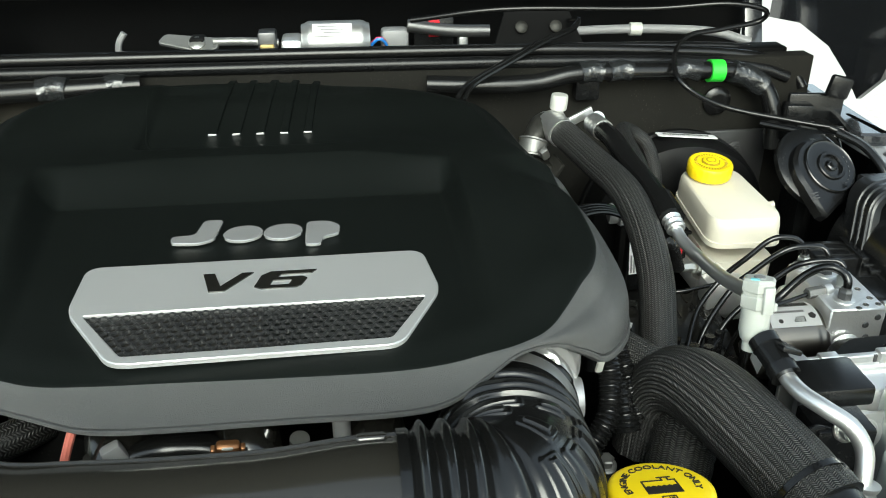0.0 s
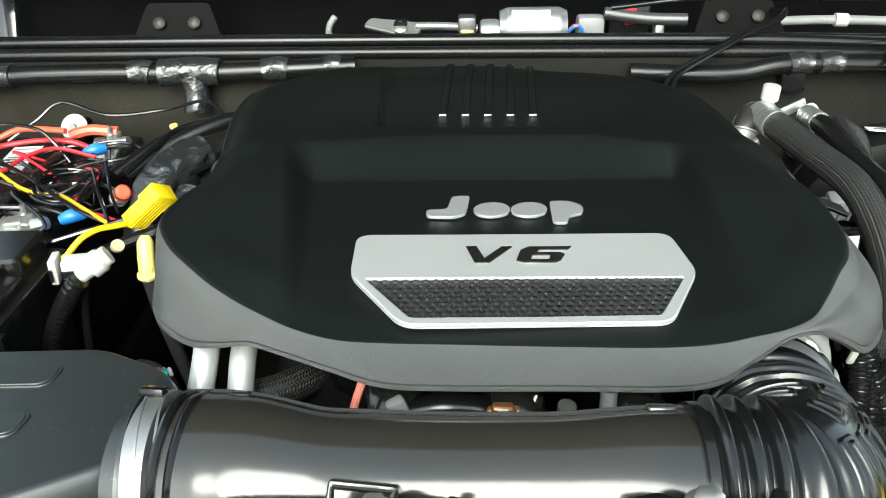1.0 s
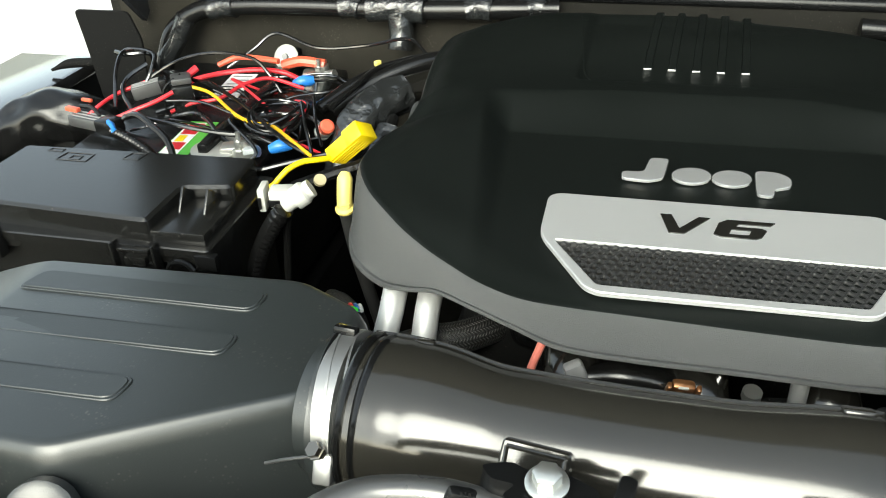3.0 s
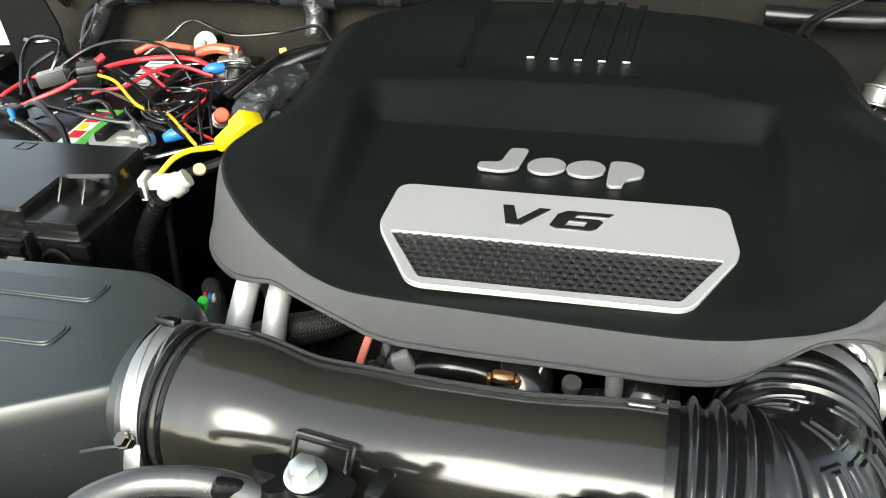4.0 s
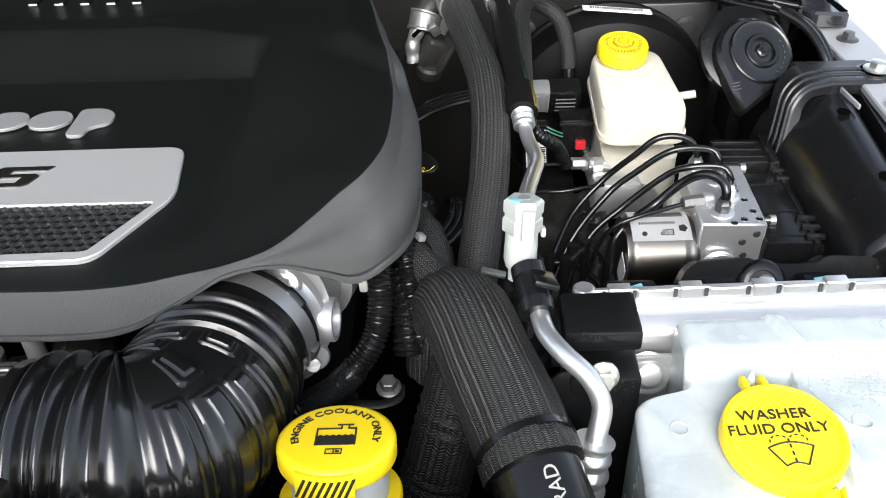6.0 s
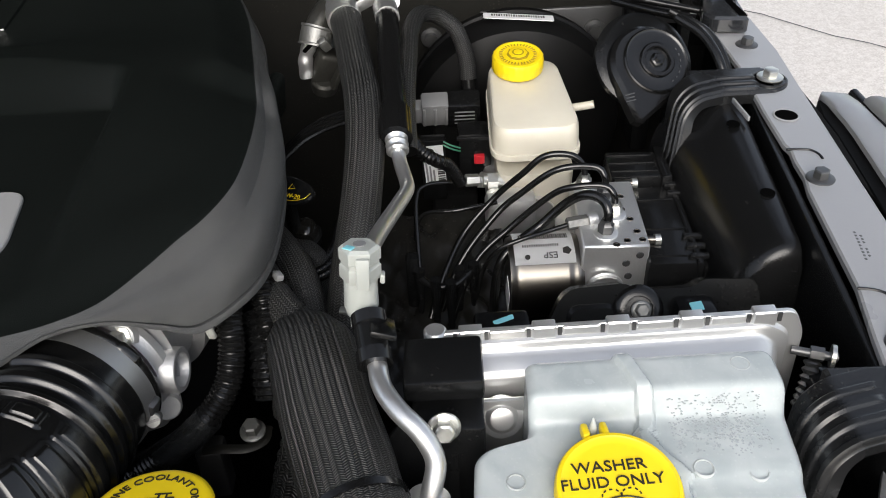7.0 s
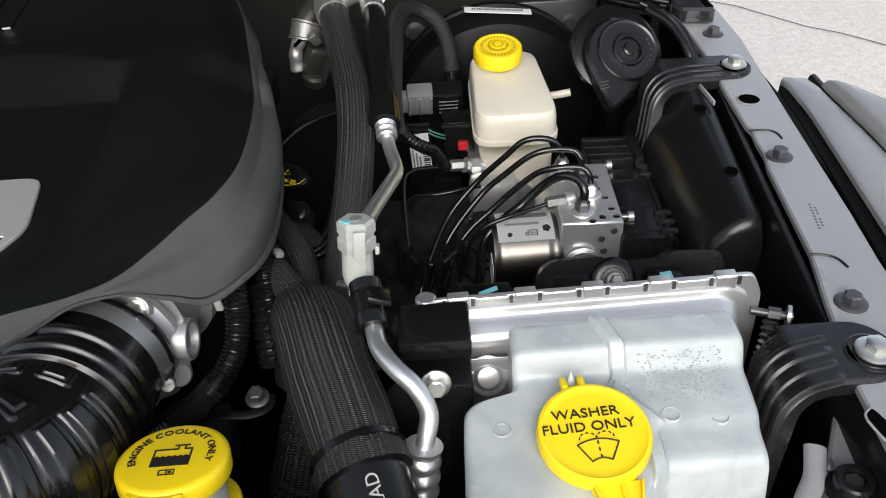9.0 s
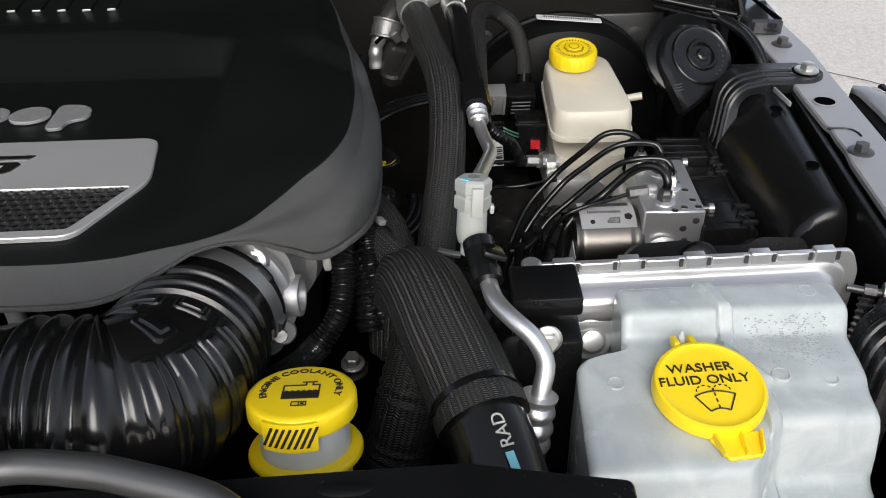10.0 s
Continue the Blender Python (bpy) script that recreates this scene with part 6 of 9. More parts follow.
def fender_brace(at, turn, half, back, flat, ribs, rib_end, lean, label):
    """A black moulded strap: a round ear bolted to the flange, then a run that rolls over the edge and down, with slim ribs along it."""
    b = thing("fender_brace", label, "brace", (at[0], at[1], 0.80), "fender braces")
    m = pose(*at, 0, 0, turn)
    mid = back - half
    ear = [(-flat - 0.004, mid - half)] + [(-0.008 + half * math.cos(a), mid + half * math.sin(a)) for a in [math.radians(-90 + 10 * i) for i in range(19)]] + [(-flat - 0.004, mid + half)]
    part("ear", plate(ear, -0.016, -0.0042, 0.0022, m), BRACE, b)
    part("bolt_seat", lathe([(0.0180, -0.006), (0.0172, -0.0030), (0.0158, -0.0026), (0.0150, -0.0036)], m, 36), BRACE, b)
    start, r, bend = -rib_end + 0.012, 0.026, 0.036
    level = flat + start

    def over(a):
        """A point of the profile and its outward normal: level, then round the edge, then down."""
        if a < level:
            return start - a, -0.0036, 0.0, 1.0
        q = min(a - level, bend) / r
        d = max(0, a - level - bend)
        return -flat - r * math.sin(q) - d * math.cos(q), -0.0036 - r + r * math.cos(q) - d * math.sin(q), -math.sin(q), math.cos(q)
    bm = bmesh.new()
    outer, inner = [], []
    n, wide = 70, 96
    for i in range(n + 1):
        a = (level + 0.135) * i / n
        x, z, nx, nz = over(a)
        drift = lean * max(0, a - level + 0.02)
        top, low = [], []
        for k in range(wide + 1):
            u = -1 + 2 * k / wide
            y = mid + (half - 0.001) * u
            rib = 0.0
            for j, at_y in enumerate(ribs):
                d = abs(y - at_y)
                if d < 0.0040:
                    rib = 0.0021 * (1 - smooth(0.0016, 0.0034, d)) * smooth(0.012 + 0.001 * j, 0.0145 + 0.001 * j, a)
            fall = 0.0030 * smooth(0.90, 1.0, abs(u)) ** 2
            top.append(bm.verts.new(m @ Vector((x + nx * (rib - fall), y - drift, z + nz * (rib - fall)))))
            low.append(bm.verts.new(m @ Vector((x - nx * 0.011, y - drift, z - nz * 0.011))))
        outer.append(top)
        inner.append(low)
    for i in range(n):
        for k in range(wide):
            bm.faces.new((outer[i][k], outer[i][k + 1], outer[i + 1][k + 1], outer[i + 1][k]))
            bm.faces.new((inner[i][k + 1], inner[i][k], inner[i + 1][k], inner[i + 1][k + 1]))
        for k in (0, wide):
            bm.faces.new((outer[i][k], outer[i + 1][k], inner[i + 1][k], inner[i][k]))
    for i in (0, n):
        for k in range(wide):
            bm.faces.new((outer[i][k], outer[i][k + 1], inner[i][k + 1], inner[i][k]))
    part("shoulder", bm, BRACE, b, "rolled shoulder with slim raised ribs")
    return b


def air_duct():
    """The long black moulding beside the fender flange."""
    d = thing("fender_liner_box", "long black moulded box along the fender flange", "plastic box", (0.60, 0.72, 0.80))
    rows = []
    bm = bmesh.new()
    for i in range(60):
        a = i / 59
        y = 0.840 - 0.245 * a
        xl, xr = 0.560 + 0.004 * a, 0.640 - 0.022 * a
        top = 1.018 - 0.010 * a
        if a > 0.94:
            top -= 0.010 * (1 - math.sqrt(max(0, 1 - ((a - 0.94) / 0.06) ** 2)))
        prof = [(xr + 0.004, 0.80), (xr + 0.003, top - 0.05), (xr, top - 0.010), (xr - 0.003, top - 0.002), (xr - 0.008, top)]
        for k in range(1, 19):
            q = math.pi / 2 * k / 18
            prof.append((xr - 0.010 - (xr - 0.010 - xl) * math.sin(q) ** 1.15, 0.905 + (top - 0.905) * math.cos(q) ** 0.55))
        prof.append((xl - 0.006, 0.80))
        rows.append([bm.verts.new((x, y, z)) for x, z in prof])
    for a, b in zip(rows, rows[1:]):
        for k in range(len(a)):
            j = (k + 1) % len(a)
            bm.faces.new((a[k], a[j], b[j], b[k]))
    bm.faces.new(rows[0])
    bm.faces.new(rows[-1][::-1])
    part("shell", bm, DUCT, d)
    part("rib", block((0.0022, 0.036, 0.005), pose(0.6270, 0.787, 1.0190, 2, 0, 6), 0.0008), RAIL, d)
    for x, y, z in ((0.615, 0.769, 1.0165), (0.611, 0.665, 1.0110)):
        part("drain_hole", lathe([(0.006, 0), (0.006, 0.0012), (0.004, 0.0014)], pose(x, y, z), 18), VOID, d)
    return d


def engine_module():
    """The finned aluminium control module standing behind the washer bottle."""
    u = thing("engine_control_module", "bright aluminium engine control module with a crimped rim", "control module", (0.445, 0.47, 0.86))
    m = pose(0.445, 0.496, 1.0385, 0, -1.2, -0.5) @ pose(0, 0, 0, 90, 0, 0)
    part("back_plate", plate(rounded([(-0.126, -0.175), (0.126, -0.175), (0.126, -0.020), (0.118, -0.001), (-0.110, -0.001), (-0.126, -0.014)], 0.006), -0.001, 0.0025, 0.0008, m), SHEET, u)

    def outline(half, top, r):
        return rounded([(-half + 0.004, -0.165), (half, -0.165), (half, top - 0.010), (half - 0.014, top), (-half + 0.004, top)], r, 4)
    bm = bmesh.new()
    loops = []
    for depth, half, top in ((0.002, 0.1165, -0.0070), (0.0060, 0.1150, -0.0085), (0.0072, 0.1125, -0.0105), (0.0076, 0.1095, -0.0130), (0.0092, 0.1080, -0.0145), (0.0125, 0.1070, -0.0155), (0.0200, 0.1050, -0.0185), (0.0228, 0.1035, -0.0205), (0.0242, 0.1005, -0.0240), (0.0246, 0.0965, -0.0290)):
        loops.append([bm.verts.new(m @ Vector((x, y, depth))) for x, y in outline(half, top, 0.007)])
    for p, q in zip(loops, loops[1:]):
        for i in range(len(p)):
            j = (i + 1) % len(p)
            bm.faces.new((p[i], p[j], q[j], q[i]))
    bm.faces.new(loops[-1])
    part("cover_pan", bm, SHEET, u, "drawn aluminium cover pan")
    tabs = (-0.0905, -0.0435, 0.0040, 0.0510, 0.0975)
    for x in tabs:
        part("crimp_tab", plate(rounded([(x - 0.0082, -0.0110), (x + 0.0082, -0.0110), (x + 0.0074, 0.0012), (x - 0.0074, 0.0012)], 0.001, 2), -0.0025, 0.0050, 0.0012, m), SHEET, u)
        for d in (-0.0100, 0.0100):
            part("tab_notch", plate([(x + d - 0.0013, -0.0082), (x + d + 0.0013, -0.0082), (x + d + 0.0013, -0.0012), (x + d - 0.0013, -0.0012)], 0.0024, 0.0036, 0, m), STEEL, u)
    for p, q in zip(tabs, tabs[1:]):
        part("rim_strip", plate(rounded([(p + 0.0118, -0.0072), (q - 0.0118, -0.0072), (q - 0.0118, -0.0008), (p + 0.0118, -0.0008)], 0.001, 2), 0.0020, 0.0042, 0.0008, m), SHEET, u)
    part("corner_boss", lathe([(0.0100, -0.004), (0.0100, 0.016), (0.0085, 0.0175)], m @ pose(-0.1130, -0.018, 0), 28), SHEET, u)
    part("corner_boss", lathe([(0.0075, -0.012), (0.0075, 0.004), (0.006, 0.0055)], pose(0.332, 0.499, 1.030), 24), SHEET, u)
    part("side_flange", block((0.052, 0.004, 0.14), pose(0.366, 0.462, 0.868), 0.002), SHEET, u)
    part("screw_seat", lathe([(0.0145, 0), (0.0140, 0.0015), (0.0105, 0.0022), (0.0075, 0.006), (0.005, 0.0065)], pose(0.371, 0.4595, 0.994, 60, 0, 0), 32), SHEET, u)
    part("sticker", block((0.062, 0.0006, 0.010), pose(0.478, 0.4705, 1.011, 4, -1.2, -0.5), 0), PAPER, u, "white paper sticker")
    part("casting_mark", lathe([(0.003, 0), (0.002, 0.0006)], m @ pose(-0.087, -0.033, 0.0246), 8), STEEL, u)
    br = thing("module_bracket", "black steel module bracket with a bolted arm", "bracket", (0.335, 0.44, 0.60))
    part("channel", block((0.044, 0.034, 0.42), pose(0.337, 0.446, 0.60, 0, 0, -2), 0.003), SATIN, br)
    part("channel_top", block((0.048, 0.040, 0.016), pose(0.336, 0.462, 1.030, 0, -2, -2), 0.003), SATIN, br)
    part("arm", plate(rounded([(-0.03, -0.05), (0.02, -0.05), (0.02, 0.02), (-0.01, 0.03), (-0.03, 0.01)], 0.01), 0, 0.003, 0.0005, pose(0.322, 0.430, 0.995, 75, 0, 0)), SATIN, br)
    mount = thing("module_mount", "black steel cross bracket behind the control module", "bracket", (0.50, 0.57, 0.80))
    face = [(-0.085, -0.030), (-0.060, 0.020), (-0.052, 0.026), (-0.012, 0.028), (-0.004, 0.022), (0.042, 0.022), (0.050, 0.028), (0.088, 0.026), (0.092, 0.0), (0.088, -0.030)]
    part("cross_bar", plate(rounded(face, 0.006), 0, 0.022, 0.003, pose(0.493, 0.600, 0.945, 62, 0, 0)), SATIN, mount)
    part("raised_pad", plate(rounded([(-0.028, -0.030), (-0.018, 0.016), (0.018, 0.016), (0.024, -0.030)], 0.008), 0.020, 0.026, 0.003, pose(0.455, 0.600, 0.945, 62, 0, 0)), SATIN, mount)
    part("grommet", lathe([(0.0190, -0.006), (0.0195, 0.001), (0.0185, 0.0030), (0.0150, 0.0052), (0.0105, 0.0050), (0.0100, 0.0036)], pose(0.4905, 0.584, 0.965, 50, 0, 0), 40), RUBBER, mount, "dark grey rubber grommet")
    part("blue_mark", block((0.010, 0.008, 0.001), pose(0.532, 0.574, 0.9735, 20, 0, 10), 0.0004), CYAN, mount, "pale blue paint mark")
    part("blue_mark", block((0.016, 0.004, 0.001), pose(0.384, 0.568, 0.9765, 20, -8, 15), 0.0004), CYAN, mount, "pale blue paint mark")
    part("post", block((0.16, 0.03, 0.34), pose(0.47, 0.59, 0.58), 0.004), DARK, mount)
    part("clip_block", block((0.030, 0.022, 0.030), pose(0.533, 0.578, 0.943), 0.004), SATIN, mount)
    part("clip_block", block((0.042, 0.022, 0.034), pose(0.383, 0.570, 0.942), 0.004), SATIN, mount)
    return u


brake_booster()
brake_reservoir()
master_cylinder()
abs_unit()
brake_lines()
heat_shield()
horn()
air_duct()
fender_brace((0.668, 0.832, 1.0312), 0, 0.0265, 0.0290, 0.068, (0.0060, -0.0050, -0.0170), 0.012, 0.35, "black ribbed plastic brace bolted to the fender flange")
fender_brace((0.615, 0.421, 1.0322), 0, 0.0280, 0.0330, 0.044, (0.0160, 0.0055, -0.0060, -0.0180), 0.024, 0.22, "black ribbed plastic brace beside the washer bottle")
engine_module()
bolt((0.669, 0.833, 1.0288), (0, 0, 0), 0.0125, 0.0075, 0.007, label="zinc-plated steel flange bolt on a plastic brace")
bolt((0.617, 0.421, 1.0298), (0, 0, 0), 0.0128, 0.0075, 0.007, label="zinc-plated steel flange bolt on a plastic brace")
for spot in ((0.650, 0.662), (0.626, 0.472), (0.675, 0.916)):
    bolt((*spot, 1.0245), (0, 0, 0), 0.0115, 0.0066, 0.007, STEEL, "dark flange bolt on the fender rail")
bolt((0.334, 0.430, 1.022), (75, 0, 0), 0.010, 0.0068, 0.007, label="zinc-plated steel flange bolt on the module bracket")
bolt((0.4915, 0.5800, 0.9675), (50, 0, 0), 0.0078, 0.0056, 0.006, DULL, label="zinc-plated steel flange bolt in a rubber grommet")
bolt((0.196, 0.515, 0.930), (10, 0, 0), 0.0095, 0.0065, 0.008, DULL, label="zinc-plated steel flange bolt low beside the engine")


def ac_lines():
    s = thing("suction_hose", "black woven-sleeved air conditioning hose with crimped end", "hose", (0.264, 0.6, 0.90))
    path = [(0.256, 0.955, 1.064), (0.262, 0.925, 1.063), (0.272, 0.845, 1.062), (0.281, 0.770, 1.060), (0.283, 0.715, 1.046), (0.279, 0.662, 1.024), (0.273, 0.630, 1.002), (0.265, 0.596, 0.965), (0.258, 0.57, 0.90)]
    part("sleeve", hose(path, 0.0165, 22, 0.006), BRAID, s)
    part("crimp", hose([(0.252, 0.975, 1.064), (0.2555, 0.957, 1.064), (0.259, 0.937, 1.0635)], 0.018, 28, 0.0012, lambda q, a, length: 0.97 + 0.03 * (math.sin(2 * math.pi * q / 0.008) > 0)), ALU, s, "ringed aluminium crimp")
    f = thing("line_fitting", "silver refrigerant fitting with a white service cap", "fitting", (0.24, 0.98, 1.0))
    part("elbow", hose([(0.252, 0.974, 1.064), (0.250, 0.992, 1.062), (0.245, 1.010, 1.040), (0.240, 1.010, 1.00)], 0.012, 18), CAST, f)
    part("valve_stem", lathe([(0.010, 0), (0.010, 0.010), (0.007, 0.012), (0.007, 0.02)], pose(0.2595, 0.975, 1.066, 0, 4, 0), 20), CAST, f)
    part("service_cap", lathe([(0.0065, 0), (0.0070, 0.002), (0.0070, 0.008), (0.0100, 0.010), (0.0105, 0.012), (0.0105, 0.026), (0.0095, 0.028)], pose(0.2605, 0.976, 1.072, 0, 4, 0), 20), WHITE, f, "white plastic service cap")
    part("joint_body", hose([(0.252, 0.986, 1.064), (0.240, 0.974, 1.063), (0.231, 0.960, 1.056), (0.226, 0.953, 1.045)], 0.0128, 26, 0.002, lambda v, a, length: 1 + 0.10 * noise.noise((v * 70, math.cos(a) * 2, math.sin(a) * 2))), GRIME, f, "grimy cast joint")
    part("joint_clamp", hose([(0.2285, 0.956, 1.0505), (0.2255, 0.951, 1.042), (0.2235, 0.947, 1.034)], 0.0170, 30, 0.001, lambda v, a, length: 1 + 0.07 * (v < 0.003) + 0.05 * (v > length - 0.003)), DULL, f)
    part("clamp_slot", block((0.004, 0.003, 0.016), pose(0.2125, 0.9375, 1.032, 24, 40, 20), 0.0008), VOID, f)
    part("clamp_lug", block((0.010, 0.008, 0.016), pose(0.239, 0.934, 1.036, 24, -30, 10), 0.002), DULL, f)
    part("neck", hose([(0.218, 0.949, 1.036), (0.2125, 0.947, 1.022), (0.2110, 0.946, 1.010), (0.2115, 0.945, 1.000)], 0.0076, 20, 0.001, lambda v, a, length: 1 + 0.03 * math.sin(v * 420) + 0.14 * noise.noise((v * 110, math.cos(a), math.sin(a)))), CAST, f, "bright bare neck")
    part("casting", block((0.022, 0.020, 0.040), pose(0.2235, 0.948, 0.992, 14, 22, 20), 0.005, 3, 1.15), GRIME, f, "grimy cast elbow")
    part("casting_rib", block((0.006, 0.026, 0.044), pose(0.2365, 0.942, 0.992, 14, 24, 20), 0.002, 2), GRIME, f)
    part("casting_foot", lathe([(0.006, -0.006), (0.0135, -0.004), (0.0145, 0.0), (0.0145, 0.007), (0.012, 0.010)], pose(0.2285, 0.944, 0.988, 14, 10, 0), 24), GRIME, f)
    part("strap", block((0.045, 0.004, 0.012), pose(0.285, 0.968, 1.066, 0, -24, 8), 0.0015), ALU, f)
    part("strap_eye", lathe([(0.009, 0), (0.009, 0.008)], pose(0.306, 0.965, 1.070, 60, 0, 10), 20), ALU, f)
    q = thing("liquid_hose", "ribbed black refrigerant hose that meets a bare aluminium pipe", "hose", (0.305, 0.70, 1.0))
    path = [(0.301, 0.945, 1.070), (0.304, 0.890, 1.072), (0.305, 0.829, 1.066), (0.308, 0.763, 1.062), (0.310, 0.722, 1.055)]
    part("sleeve", hose(path, 0.0105, 40, 0.006, lambda v, a, length: 1 + 0.08 * abs(math.sin(a * 7))), RUBBER, q)
    part("crimp", hose([(0.300, 0.955, 1.070), (0.3015, 0.940, 1.0705), (0.303, 0.922, 1.071)], 0.0125, 24, 0.0012, lambda v, a, length: 0.96 + 0.04 * (math.sin(2 * math.pi * v / 0.008) > 0)), ALU, q, "ringed aluminium crimp")
    part("collar", hose([(0.3085, 0.745, 1.0595), (0.309, 0.728, 1.0565), (0.3095, 0.712, 1.053)], 0.0135, 48, 0.003, lambda v, a, length: 1 + 0.04 * (math.sin(a * 12) > 0)), RUBBER, q)
    part("end_ring", hose([(0.3095, 0.713, 1.053), (0.310, 0.706, 1.051), (0.3105, 0.698, 1.048)], 0.0098, 24, 0.0015, lambda v, a, length: 0.88 + 0.12 * math.sin(2 * math.pi * v / 0.006)), ALU, q, "bright aluminium end ring")
    pipe = [(0.3105, 0.700, 1.048), (0.3125, 0.688, 1.0425), (0.3165, 0.668, 1.039), (0.3165, 0.652, 1.041), (0.310, 0.620, 1.050), (0.300, 0.570, 1.066), (0.293, 0.525, 1.082), (0.291, 0.510, 1.086)]
    part("pipe", hose(pipe, 0.0058, 18, 0.004), ALU, q, "bare bent aluminium pipe")
    low = [(0.2945, 0.470, 1.058), (0.297, 0.452, 1.052), (0.300, 0.437, 1.050), (0.309, 0.421, 1.048), (0.321, 0.409, 1.042), (0.328, 0.400, 1.029), (0.325, 0.391, 1.016), (0.322, 0.386, 1.004)]
    part("pipe", hose(low, 0.0060, 18, 0.004), ALU, q, "bare bent aluminium pipe")
    part("end_bead", hose([(0.3235, 0.389, 1.012), (0.322, 0.3865, 1.002), (0.321, 0.384, 0.992), (0.319, 0.381, 0.976)], 0.0118, 26, 0.001, lambda v, a, length: 0.80 + 0.22 * abs(math.cos(math.pi * v / 0.0115))), ALU, q, "ringed aluminium crimp")
    part("lower_hose", hose([(0.319, 0.381, 0.978), (0.317, 0.376, 0.95), (0.315, 0.37, 0.90)], 0.010, 16), BRAID, q)
    p = thing("pressure_sensor", "translucent white hexagonal pressure switch on a refrigerant pipe", "sensor", (0.291, 0.497, 1.05))
    m = pose(0.2900, 0.5005, 1.106, 168, 3, 0)
    part("hex_body", lathe([(0.0105, 0), (0.0126, 0.002), (0.0126, 0.009), (0.0115, 0.010), (0.0115, 0.012), (0.0126, 0.013), (0.0126, 0.021), (0.0118, 0.022)], m, 6), CLOUDY, p)
    part("barrel", lathe([(0.0102, 0.020), (0.0106, 0.040), (0.0090, 0.046), (0.0070, 0.048), (0.0070, 0.055)], m, 24), CLOUDY, p)
    part("latch", block((0.008, 0.004, 0.020), m @ pose(0.002, 0.0118, 0.004), 0.001), CLOUDY, p)
    part("keeper", block((0.003, 0.007, 0.006), m @ pose(0.0132, 0, 0.019), 0.001), CLOUDY, p)
    part("paint_dab", block((0.006, 0.005, 0.0008), m @ pose(-0.006, 0.005, -0.0006, 0, 0, 30), 0.0003), CYAN, p, "pale blue paint dab")
    part("top_mark", lathe([(0.004, 0), (0.004, 0.0012)], m @ pose(0.0, 0.0, -0.0008), 10), GREY, p)
    c = thing("pipe_clip", "dark grey plastic pipe clip with two round collars", "clip", (0.294, 0.468, 1.04))
    for a, b in (((0.292, 0.485, 1.064), (0.293, 0.478, 1.061)), ((0.295, 0.461, 1.056), (0.296, 0.453, 1.053))):
        part("collar", hose([a, b], 0.0108, 24), RUBBER, c)
    part("saddle", hose([(0.292, 0.482, 1.062), (0.2955, 0.458, 1.055)], 0.0095, 18), SATIN, c)
    part("saddle_plate", block((0.016, 0.022, 0.004), pose(0.300, 0.470, 1.064, -15, 20, 0), 0.001), SATIN, c)
    return s


